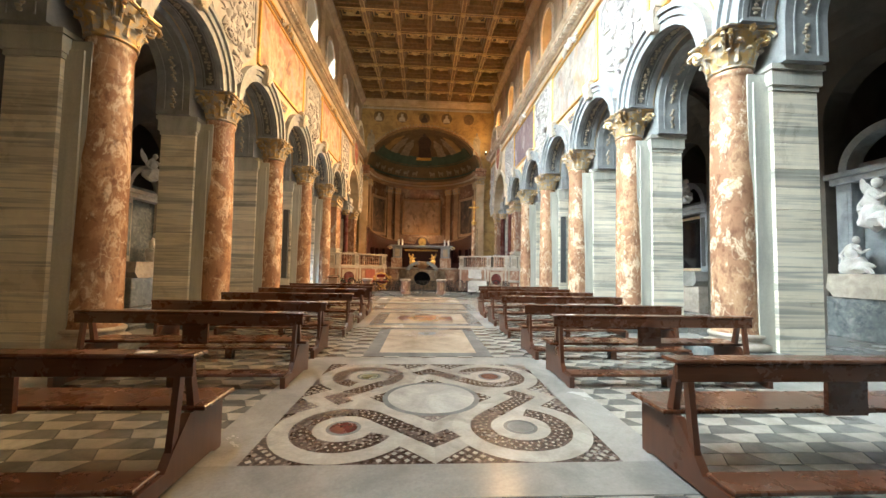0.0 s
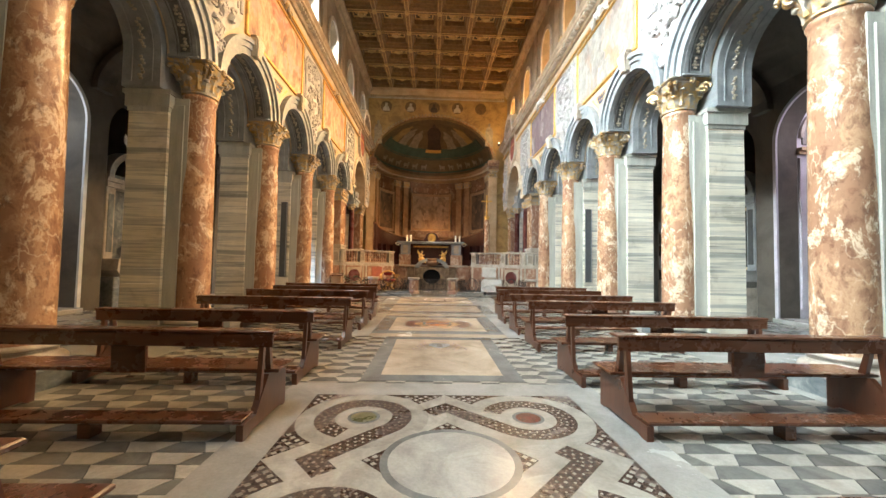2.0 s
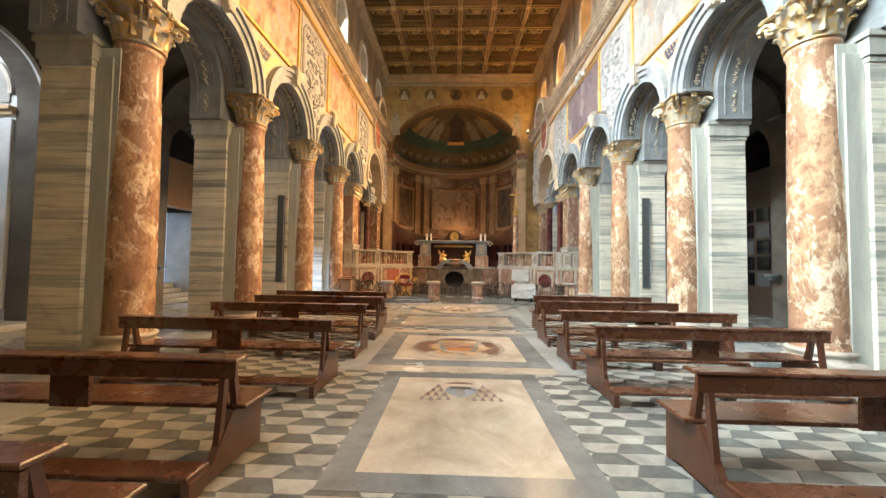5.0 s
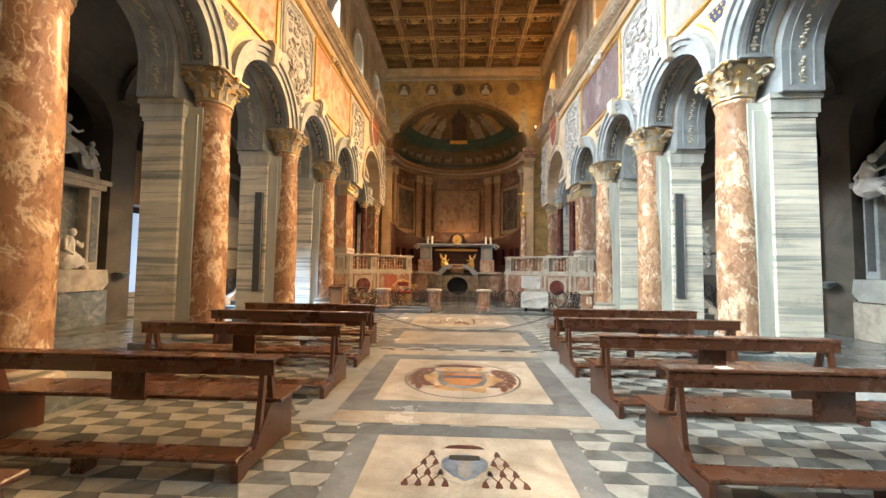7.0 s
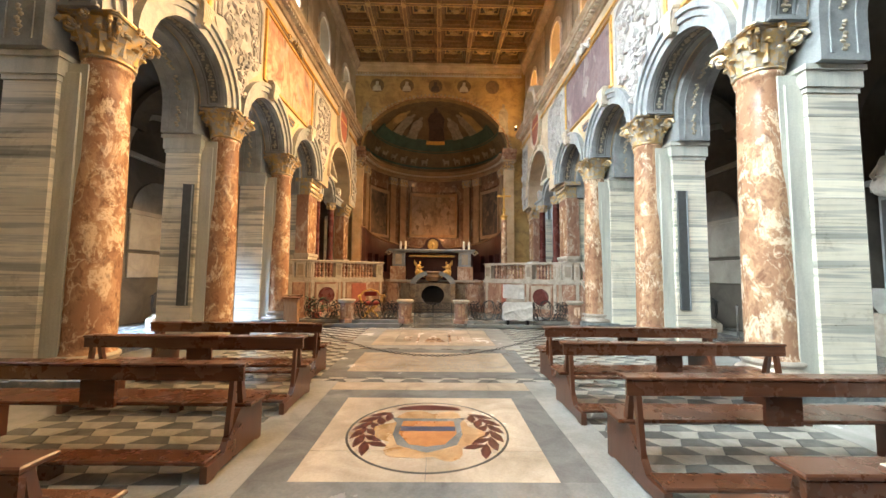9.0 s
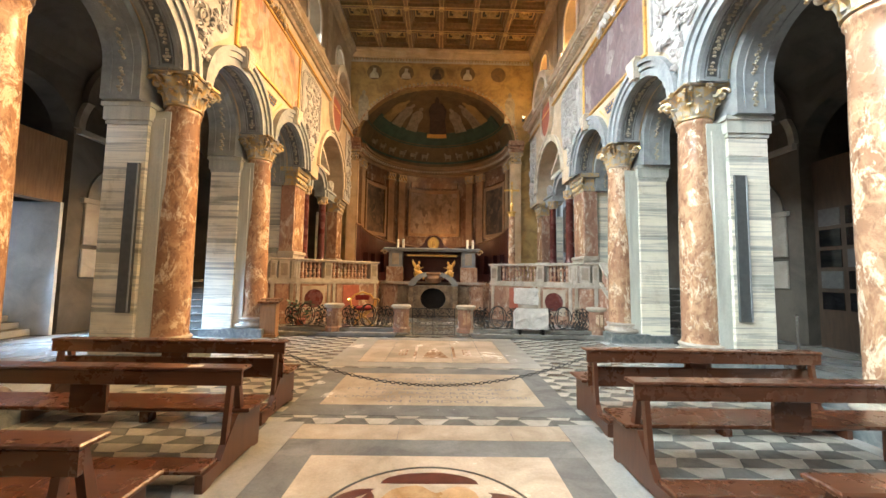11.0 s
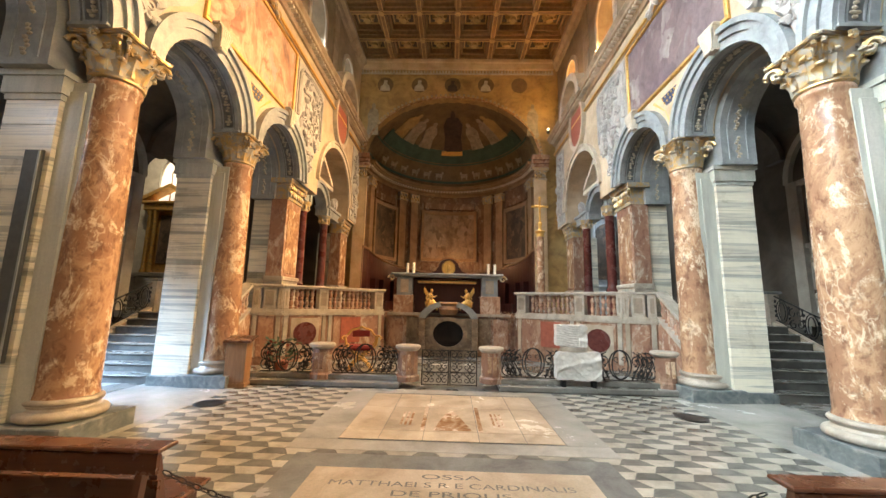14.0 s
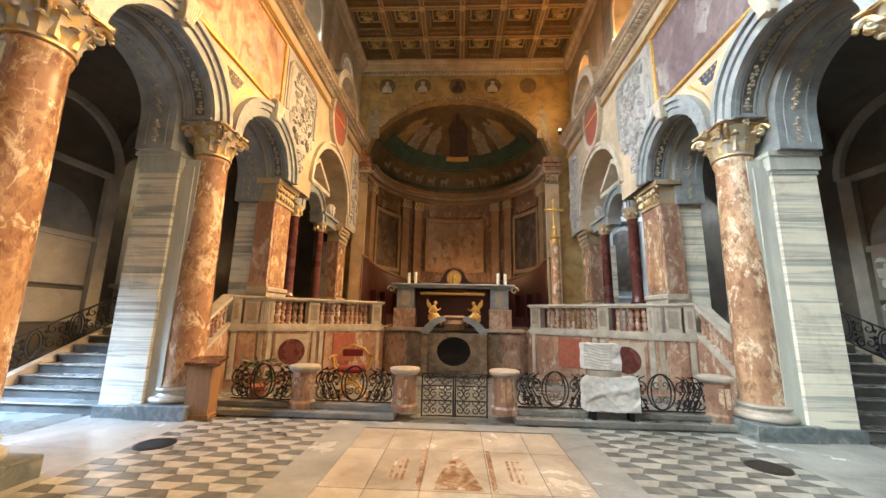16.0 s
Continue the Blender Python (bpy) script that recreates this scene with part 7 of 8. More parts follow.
lathe(bm, [(0.13, 2.9), (0.15, 2.95), (0.14, 3.0), (0.2, 3.1), (0.08, 3.16), (0.06, 3.3), (0.09, 3.4), (0.04, 3.5)], 16)
part("gilded_knop", bm, "gold", cr, "gilded capital and knop", True)
bm = bmesh.new()
box(bm, across(), -0.035, 0.035, 3.45, 4.38, -0.025, 0.025, 0.008)
box(bm, across(), -0.27, 0.27, 4.02, 4.1, -0.024, 0.024, 0.008)
for c in ((-0.28, 4.06), (0.28, 4.06), (0, 4.4)):
    lump(bm, (c[0], 0, c[1]), (0.06, 0.03, 0.06), 1, 0.2, 1)
lump(bm, (0, -0.02, 4.02), (0.06, 0.04, 0.12), 1, 0.3, 2)
part("cross", bm, "gold", cr, "gilded crucifix", True)

# gilded armchair behind the fence, and a low kneeler stand with plants
ch = thing("armchair", pose(-2.3, 20.3, 0.12, 0, 0, 15), "gilded armchair with red velvet seat", "chair")
bm = bmesh.new()
box(bm, F, -0.3, 0.3, -0.25, 0.28, 0.48, 0.6, 0.04)
part("seat", bm, "red_cloth", ch, "red velvet seat")
bm = bmesh.new()
box(bm, across(), -0.22, 0.22, 0.78, 0.94, 0.25, 0.29, 0.02)
part("backrest", bm, "red_cloth", ch, "red velvet back")
bm = bmesh.new()
tube(bm, [(-0.36, 0.27, 0.8), (-0.24, 0.27, 0.95), (-0.12, 0.27, 0.98), (0, 0.27, 1.03), (0.12, 0.27, 0.98), (0.24, 0.27, 0.95), (0.36, 0.27, 0.8)], 0.028, 8)
part("back_frame", bm, "gold", ch, "gilded carved back frame", True)
for s in (-1, 1):
    bm = bmesh.new()
    tube(bm, [(s * 0.36, 0.27, 0.8), (s * 0.4, 0.0, 0.82), (s * 0.43, -0.24, 0.84), (s * 0.48, -0.3, 0.8), (s * 0.44, -0.31, 0.75)], 0.028, 8, 0.02)
    part("armrest", bm, "gold", ch, "", True)
    for y in (-0.22, 0.25):
        bm = bmesh.new()
        tube(bm, [(s * 0.4, y, 0.82), (s * 0.36, y, 0.62), (s * 0.15, y, 0.42), (s * -0.12, y, 0.22), (s * -0.3, y, 0.0)], 0.026, 8)
        part("leg", bm, "gold", ch, "gilded crossing leg", True)
stand = thing("wooden_stand", pose(-4.5, 18.72, 0, 0, 0, 8), "brown wooden box stand with sloped top beside the column", "stand")
bm = bmesh.new()
box(bm, F, -0.2, 0.2, -0.16, 0.16, 0.0, 0.9, 0.01)
part("body", bm, "oak", stand)
bm = bmesh.new()
prism(bm, lambda u, v, d: (d, u, v), ((-0.22, 0.9), (0.22, 0.98), (0.22, 1.02), (-0.22, 0.94)), -0.25, 0.28)
part("top", bm, "bench", stand)
bm = bmesh.new()
box(bm, F, -0.23, 0.23, -0.19, 0.19, 0.0, 0.08, 0.01)
part("foot", bm, "oak", stand)
pln = thing("red_flowering_plant", pose(-4.05, 19.75, 0.12), "low pot plant with dark leaves and red flowers", "plant")
bm = bmesh.new()
lathe(bm, [(0.13, 0.0), (0.17, 0.22), (0.19, 0.24), (0.18, 0.25)], 16)
part("pot", bm, "red_field", pln, "", True)
rng = random.Random(8)
for nm, mt, n in (("leaves", "plant_leaf", 90), ("flowers", "red_cloth", 26)):
    bm = bmesh.new()
    for i in range(n):
        a, r, z = rng.uniform(0, 6.28), rng.uniform(0.05, 0.32), rng.uniform(0.25, 0.75)
        c = Vector((r * math.cos(a), r * math.sin(a), z))
        d = Vector((math.cos(a), math.sin(a), rng.uniform(-0.3, 0.8))).normalized()
        w = d.orthogonal().normalized() * 0.035
        q = [c, c + d * 0.06 + w, c + d * 0.13, c + d * 0.06 - w]
        bm.faces.new([bm.verts.new(p) for p in q])
    tagged(part(nm, bm, mt, pln), kind="stuff")

# two marble fragments on an iron stand


def carved_block(pts, d0, d1, relief, seed):
    """A broken slab whose face, towards -y, is carved by relief(x, z)."""
    bm = bmesh.new()
    xs, zs = [p[0] for p in pts], [p[1] for p in pts]
    n = 60
    grid = []
    inside = lambda x, z: sum(1 for (a, b), (c, e) in zip(pts, pts[1:] + pts[:1]) if (b > z) != (e > z) and x < a + (z - b) * (c - a) / (e - b)) % 2
    for i in range(n + 1):
        row = []
        for j in range(n + 1):
            x = min(xs) + (max(xs) - min(xs)) * i / n
            z = min(zs) + (max(zs) - min(zs)) * j / n
            chip = 0.012 * noise.noise(Vector((x * 14, z * 14, seed)))
            row.append(bm.verts.new((x + chip, d0 - relief(x, z) + chip, z + chip)) if inside(x, z) else None)
        grid.append(row)
    for i in range(n):
        for j in range(n):
            q = (grid[i][j], grid[i + 1][j], grid[i + 1][j + 1], grid[i][j + 1])
            if None not in q:
                bm.faces.new(q)
    edges = [e for e in bm.edges if e.is_boundary]
    got = bmesh.ops.extrude_edge_only(bm, edges=edges)["geom"]
    back = [v for v in got if isinstance(v, bmesh.types.BMVert)]
    for v in back:
        v.co.y = d1
    bmesh.ops.holes_fill(bm, edges=[e for e in bm.edges if e.is_boundary], sides=0)
    for v in list(bm.verts):
        if not v.link_faces:
            bm.verts.remove(v)
    return bm


def folds(x, z):
    h = 0.01 * noise.noise(Vector((x * 3.2 + 5, z * 7 - x * 6, 2.0))) + 0.008 * noise.noise(Vector((x * 11, z * 11, 4.0)))
    h += 0.02 * math.exp(-((z - 0.38 - 0.22 * x) / 0.05) ** 2) + 0.018 * math.exp(-((z - 0.2 + 0.14 * math.sin(x * 7)) / 0.035) ** 2)
    return h + 0.03 * math.exp(-((x - 0.34) ** 2 + (z - 0.4) ** 2) / 0.012) + 0.025 * math.exp(-((x + 0.3) ** 2 + (z - 0.42) ** 2) / 0.02)


def strigils(x, z):
    if x < 0.14:
        return 0.005 * math.sin(125 * (z + 0.03 * math.sin(x * 9 + 1.2))) + 0.008
    return 0.02 + 0.025 * noise.noise(Vector((x * 9, z * 11, 7)))


fr = thing("marble_relief_fragment", pose(2.68, 18.98, 0.22), "white marble relief fragment with carved folds on iron feet", "sculpture", "marble fragments")
part("block", carved_block([(-0.47, 0.05), (0.47, 0.03), (0.48, 0.38), (0.46, 0.62), (0.3, 0.63), (-0.36, 0.63), (-0.43, 0.58), (-0.47, 0.5)], -0.08, 0.16, folds, 1), "statue", fr, smooth=True)
for x in (-0.32, 0.32):
    bm = bmesh.new()
    box(bm, flat(), x - 0.04, x + 0.04, -0.06, 0.12, -0.1, 0.06)
    part("iron_foot", bm, "iron", fr, "black iron foot")
fr2 = thing("marble_strigil_fragment", pose(2.56, 19.02, 0.84), "white fluted marble sarcophagus fragment on a slab", "sculpture", "marble fragments")
part("block", carved_block([(-0.33, 0.12), (0.31, 0.1), (0.33, 0.3), (0.3, 0.42), (0.33, 0.5), (0.27, 0.57), (-0.34, 0.57)], -0.08, 0.14, strigils, 4), "statue", fr2, smooth=True)
bm = bmesh.new()
prism(bm, flat(), arc_pts(0.05, 0.02, 0.29, 0.16, 0, 2 * math.pi, 24)[:-1], 0.0, 0.1)
part("slab", bm, "base", fr2, "worn oval ledge slab")

# chain hung between the front benches
chn = thing("barrier_chain", pose(0, 13.32, 0), "dark metal chain sagging across the nave between benches", "chain")
n = 74
for i in range(n):
    t = (i + 0.5) / n
    x = -1.84 + 3.74 * t
    z = 0.7 - 0.36 * (1 - (2 * t - 1) ** 2)
    sl_ = math.atan(-0.36 * -4 * (2 * t - 1) / 3.74)
    c, sn = math.cos(sl_), math.sin(sl_)
    link = []
    for q in range(9):
        a = 2 * math.pi * q / 8
        lx, ly = 0.034 * math.cos(a), 0.016 * math.sin(a)
        link.append((x + lx * c, ly, z + lx * sn) if i % 2 else (x + lx * c - ly * sn, 0, z + lx * sn + ly * c))
    bm = bmesh.new()
    tube(bm, link, 0.005, 4)
    part("link", bm, "iron", chn)

# narrow dark boards fixed to two piers
for s in (-1, 1):
    bd = thing("pier_heater_panel", pose(s * 5.62 + (splay(15.4) if s > 0 else 0.0), 15.38, 0.95), "tall narrow dark grey panel fixed to a pier", "panel", "pier panels")
    bm = bmesh.new()
    box(bm, Q, -0.12, 0.12, 0, 2.75, 0.0, 0.05, 0.008)
    part("plate", bm, "board", bd)
    bm = bmesh.new()
    box(bm, Q, 0.085, 0.11, 0.01, 2.74, 0.05, 0.062)
    part("edge_strip", bm, "moulding", bd, "pale metal edge strip")

# ---- side stairs ----
for s in (-1, 1):
    k = splay(20.0) if s > 0 else 0.0
    st = thing("side_stairs", pose(0, 0, 0), "grey marble stairs rising beside the presbytery", "stairs", "side stairs", "structure")
    for i in range(8):
        y, z = 18.66 + 0.31 * i, 0.175 * (i + 1)
        bm = bmesh.new()
        box(bm, F, *sorted((s * 6.22 + k, s * 8.62 + k)), y, 21.5 if i == 7 else y + 0.34, z - 0.175 if i else 0.0, z - 0.035)
        part("riser", bm, "riser", st)
        bm = bmesh.new()
        box(bm, F, *sorted((s * 6.21 + k, s * 8.63 + k)), y - 0.035, 21.5 if i == 7 else y + 0.34, z - 0.034, z, 0.01)
        part("tread", bm, "aisle_floor", st)
    bm = bmesh.new()
    box(bm, F, *sorted((s * 6.2, s * 10.0)), 21.5, 29, 1.2, 1.4)
    part("landing", bm, "slab", st)
    bm = bmesh.new()
    prism(bm, side(s), ((18.5, 0.0), (21.4, 0.0), (21.4, 1.55), (18.5, 0.24)), 8.64, 8.86)
    part("string", bm, "slab_cream", st, "pale stone string")
    rl = thing("stair_railing", pose(0, 0, 0), "black wrought-iron scroll railing along the side stairs", "railing", "stair railings")
    Pz = lambda y, z: (s * 8.74 + (splay(y) if s > 0 else 0.0), y, z)
    base = lambda y: 0.26 + (y - 18.5) * 0.4517
    for off, r in ((0.03, 0.014), (0.68, 0.02)):
        bm = bmesh.new()
        tube(bm, [Pz(y, base(y) + off) for y in (18.5, 19.5, 20.5, 21.3)], r, 6)
        part("rail_bar", bm, "iron", rl)
    for j in range(7):
        y = 18.7 + j * 0.4
        zb = base(y)
        if j % 2 == 0:
            for w in (1.0, 0.6):
                bm = bmesh.new()
                tube(bm, [Pz(y + 0.17 * w * math.cos(t * 0.3142), zb + 0.36 + 0.3 * w ** 0.5 * math.sin(t * 0.3142)) for t in range(21)], 0.013, 6)
                part("oval_ring", bm, "iron", rl)
        else:
            for e in (-1, 1):
                for z in (0.2, 0.5):
                    bm = bmesh.new()
                    tube(bm, [Pz(y + a, zb + b) for a, _, b in scroll((e * 0.09, z), 0.12, 1.57, 7, -e, 14)], 0.018, 6, 0.01)
                    part("scroll", bm, "iron", rl)
        bm = bmesh.new()
        for q in range(4):
            lump(bm, Pz(y + 0.2, base(y + 0.2) + 0.15 + 0.13 * q), (0.02, 0.05, 0.045), 1, 0.6, q)
        part("leaves", bm, "iron", rl, "beaten iron leaves", True)
    np_ = thing("stair_newel", pose(s * 8.74 + k, 21.45, 1.4), "square pale marble newel with a flat cap", "newel", "stair newels")
    bm = bmesh.new()
    box(bm, F, -0.14, 0.14, -0.14, 0.14, 0, 0.86, 0.01)
    part("shaft", bm, "base", np_)
    bm = bmesh.new()
    box(bm, F, -0.2, 0.2, -0.2, 0.2, 0.86, 0.94, 0.015)
    part("cap", bm, "slab_grey", np_)

# ---- aisles and chapels ----


def arched_frame(t, P, c, r, z0, zs, w, d0, d1, mat, label):
    bm = bmesh.new()
    band(bm, P, c, zs, r, r + w, d0, d1, n=20)
    for e in (-1, 1):
        box(bm, P, *sorted((c + e * r, c + e * (r + w))), z0, zs, d0, d1)
    part("arch_frame", bm, mat, t, label)


def local(P, o):
    return lambda u, v, d: tuple(Vector(P(u, v, d)) - Vector(o))


def monument(s, y, mats, label, figures, black=False, seed=0):
    """A wall tomb: plinth, sarcophagus, framed niche, pilasters, entablature."""
    o = (s * 10.2, y, 0)
    P = local(side(s), o)
    t = thing("wall_monument", pose(*o), label, "monument", "aisle monuments")
    base, frame_m, field = mats
    bm = bmesh.new()
    box(bm, P, y - 1.05, y + 1.05, 0, 0.95, 9.75, 10.5, 0.02)
    part("plinth", bm, base, t)
    bm = bmesh.new()
    prism(bm, P, [(y - 0.85, 0.95), (y + 0.85, 0.95), (y + 1.0, 1.15), (y + 0.95, 1.5), (y - 0.95, 1.5), (y - 1.0, 1.15)], 9.7, 10.3)
    part("sarcophagus", bm, "base" if not black else "slab", t)
    bm = bmesh.new()
    box(bm, P, y - 1.1, y + 1.1, 0.95, 4.2, 10.42, 10.55)
    part("back_slab", bm, field, t)
    for e in (-1, 1):
        bm = bmesh.new()
        box(bm, P, *sorted((y + e * 0.72, y + e * 1.05)), 1.5, 3.7, 10.1, 10.42, 0.015)
        pl = part("pilaster", bm, frame_m, t)
        bm = bmesh.new()
        box(bm, P, *sorted((y + e * 0.79, y + e * 0.98)), 1.7, 3.5, 10.08, 10.1, 0.006)
        part("inset", bm, field, pl)
    bm = bmesh.new()
    box(bm, P, y - 1.12, y + 1.12, 3.7, 3.85, 10.02, 10.5)
    box(bm, P, y - 1.2, y + 1.2, 3.85, 3.98, 9.95, 10.5)
    part("entablature", bm, frame_m, t)
    arched_frame(t, P, y, 0.8, 3.98, 4.0, 0.18, 10.1, 10.5, frame_m, "round arched top")
    if black:
        bm = bmesh.new()
        box(bm, P, y - 0.62, y + 0.62, 1.6, 3.55, 10.3, 10.42)
        part("black_tablet", bm, "black_glass", t, "black stone tablet")
        for u0, u1, v0, v1 in ((-0.7, 0.7, 1.52, 1.62), (-0.7, 0.7, 3.52, 3.62), (-0.7, -0.6, 1.62, 3.52), (0.6, 0.7, 1.62, 3.52)):
            bm = bmesh.new()
            box(bm, P, y + u0, y + u1, v0, v1, 10.26, 10.42, 0.01)
            part("tablet_frame", bm, "ochre", t, "gilded yellow frame bar")
    for i, (u, v, k, rz) in enumerate(figures):
        figure("marble_statue", pose(s * 9.92, y + u, v, 0, 0, (90 if s > 0 else -90) + rz + 180), "statue", "white marble figure on a wall tomb", "statue", "tomb statues", k, 0.3, i % 2 == 1, True, seed + i)


DK, LT = ("plinth", "base", "plinth"), ("rosso", "slab_cream", "board")
monument(-1, 4.72, DK, "dark marble wall tomb with white figure", [(0.3, 4.0, 1.1, 0)], seed=2)
monument(-1, 7.88, LT, "cream and brown marble wall tomb with bust", [(0.0, 1.5, 1.0, 10), (0.4, 4.0, 0.9, 0)], seed=5)
monument(-1, 14.2, DK, "dark marble wall tomb with a reclining figure", [(0.1, 1.5, 1.15, 20), (-0.2, 4.4, 1.1, -20), (0.5, 4.2, 0.8, 30)], seed=8)
monument(1, 4.72, DK, "blue-grey marble wall tomb with white figures", [(-0.3, 1.5, 1.2, 10), (0.5, 2.6, 1.1, -20)], seed=11)
monument(1, 7.88, ("plinth", "moulding", "moulding"), "blue-grey marble wall tomb with white figures and green stone", [(0.55, 1.5, 0.95, 20), (0.1, 2.5, 1.25, -10), (-0.5, 4.0, 0.8, 0)], seed=14)
monument(1, 14.2, ("base", "moulding", "board"), "grey marble wall tomb with black tablet and white trophies", [(0.6, 3.5, 1.15, 10), (-0.4, 4.1, 1.0, -10)], True, 17)

# lit chapels, one each side
for s, wall_m, pic in ((-1, "chapel_white", "canvas_dark"), (1, "chapel_pink", "canvas_red")):
    y = 11.04
    o = (s * 11.5, y, 0)
    P = local(side(s), o)
    t = thing("chapel_altar", pose(*o), "painted chapel altar with framed picture and gilded scrolls", "chapel altar", "chapel altars", "structure")
    arched_frame(t, P, y, 1.2, 0, 5.35, 0.1, 9.94, 10.0, wall_m, "pale painted arch surround")
    bm = bmesh.new()
    box(bm, P, y - 1.5, y + 2.2, 0, 7.4, 12.7, 12.9)
    box(bm, P, y + 1.2, y + 1.3, 0, 7.4, 10.6, 12.7)
    box(bm, P, y - 1.3, y - 1.2, 0, 7.4, 10.6, 12.7)
    box(bm, P, y - 1.3, y + 1.3, 7.0, 7.2, 10.6, 12.7)
    part("chapel_walls", bm, wall_m, t, "pale painted chapel walls")
    bm = bmesh.new()
    box(bm, P, y + 1.16, y + 1.2, 1.4, 3.9, 11.0, 12.2)
    part("side_picture", bm, pic, t, "dark framed picture")
    bm = bmesh.new()
    for a, b, c, d in ((1.3, 1.4, 10.9, 12.3), (3.9, 4.0, 10.9, 12.3), (1.4, 3.9, 10.9, 11.0), (1.4, 3.9, 12.2, 12.3)):
        box(bm, P, y + 1.12, y + 1.2, a, b, c, d)
    part("picture_frame", bm, "base", t)
    bm = bmesh.new()
    box(bm, P, y - 0.9, y + 0.9, 0.9, 4.2, 12.6, 12.7)
    part("altar_picture", bm, pic, t)
    bm = bmesh.new()
    for z, dp in ((5.0, 0.08), (5.1, 0.16)):
        box(bm, P, y + 1.2 - dp, y + 1.2, z, z + 0.09, 10.6, 12.7)
        box(bm, P, y - 1.2, y + 1.2, z, z + 0.09, 12.7 - dp, 12.7)
    part("gilded_cornice", bm, "ochre", t, "gilded cornice")
    bm = bmesh.new()
    for i in range(7):
        lump(bm, P(y + 1.14, 4.35 + 0.08 * math.cos(i), 11.1 + 0.16 * i), (0.1, 0.05, 0.1), 1, 0.6, i)
    tube(bm, [P(y + 1.12, 4.55 + 0.12 * math.sin(i * 0.7), 11.0 + 0.1 * i) for i in range(12)], 0.05, 6)
    part("gilded_scrolls", bm, "gold" if s < 0 else "statue", t, "gilded scroll work", True)
    # painted pilasters, panel and a half-round upper field on the chapel's side wall
    for d0, d1 in ((10.62, 10.86), (12.36, 12.6)):
        bm = bmesh.new()
        box(bm, P, y + 1.13, y + 1.2, 0.4, 4.9, d0, d1, 0.01)
        part("wall_pilaster", bm, wall_m, t)
    bm = bmesh.new()
    prism(bm, lambda a, b_, c: P(c, b_, a), [(10.75, 5.3)] + [(12.55, 5.3)] + arc_pts(11.65, 5.5, 0.9, 0.9, 0, math.pi, 16), y + 1.16, y + 1.2)
    part("upper_field", bm, "slab", t, "pale painted half-round field")
    bm = bmesh.new()
    band(bm, lambda a, b_, c: P(c, b_, a), 11.65, 5.5, 0.9, 1.0, y + 1.12, y + 1.2, n=18)
    part("upper_moulding", bm, "base", t)
    bm = bmesh.new()
    box(bm, P, y + 1.1, y + 1.2, 0.14, 1.15, 10.9, 12.3, 0.02)
    part("wall_bench", bm, "stall", t, "dark wooden bench front")
    bm = bmesh.new()
    box(bm, P, y - 0.9, y + 0.9, 0, 1.0, 12.0, 12.6, 0.02)
    part("altar_block", bm, "base", t)
    bm = bmesh.new()
    box(bm, P, y - 1.15, y + 1.15, 0.005, 0.14, 9.7, 12.6, 0.02)
    part("altar_step", bm, "slab", t)
lamp("chapel_window_daylight", "AREA", look((-11.6, 10.2, 6.6), (-11.6, 12.2, 4.0)), 130, (0.86, 0.92, 1.0), 0.8, 0.8)
lamp("chapel_window_daylight", "AREA", look((11.6, 10.2, 6.6), (11.6, 12.2, 4.0)), 85, (0.95, 0.85, 1.0), 0.8, 0.8)

# doorway to a daylit stair in the west aisle, dark cabinet in the east aisle
o = (-10.1, 17.36, 0)
P = local(side(-1), o)
dr = thing("door_west", pose(*o), "side doorway open to bluish daylight, with wooden shutters", "door", kind="structure")
bm = bmesh.new()
box(bm, P, 16.2, 18.5, 3.5, 5.2, 10.1, 10.5)
part("overdoor", bm, "oak", dr, "brown wooden panel over the doorway")
# added glowing sheet in place of the daylit wall behind the steps
bm = bmesh.new()
box(bm, P, 16.3, 18.4, 0.0, 3.5, 11.8, 11.85)
part("glow_sheet", bm, "door_glow", dr, "glowing bluish sheet standing in for the daylit stair wall")
for j in range(8):
    bm = bmesh.new()
    box(bm, P, 16.25, 16.75, 0.5 + j * 0.37, 0.56 + j * 0.37, 10.7, 10.76)
    part("shutter_slat", bm, "oak", dr)
bm = bmesh.new()
box(bm, P, 18.42, 18.5, 0.0, 3.5, 10.05, 11.8)
part("door_reveal", bm, "chapel_white", dr, "pale plastered reveal lit by daylight")
for j in range(4):
    bm = bmesh.new()
    box(bm, P, 16.3, 18.4, 0.17 * j, 0.17 * (j + 1) - 0.005, 10.5 + 0.3 * j, 11.75, 0.01)
    part("door_step", bm, "slab", dr)
door_light = lamp("door_daylight", "AREA", look((-10.9, 16.7, 3.2), (-7.4, 18.0, 0.0)), 420, (0.45, 0.68, 1.0), 0.6, 0.9)
door_light.data.spread = radians(62)
o = (10.1, 17.36, 0)
P = local(side(1), o)
cb = thing("glazed_cabinet", pose(*o), "dark brown wooden door with small glass panes", "cabinet")
bm = bmesh.new()
box(bm, P, 16.3, 18.42, 0, 5.0, 10.2, 10.5)
part("body", bm, "dark_wood", cb)
for i in range(3):
    for j in range(5):
        bm = bmesh.new()
        box(bm, P, 16.45 + i * 0.66, 16.98 + i * 0.66, 1.0 + j * 0.55, 1.45 + j * 0.55, 10.17, 10.2, 0.006)
        part("pane", bm, "black_glass" if (i + j) % 3 else "board", cb)
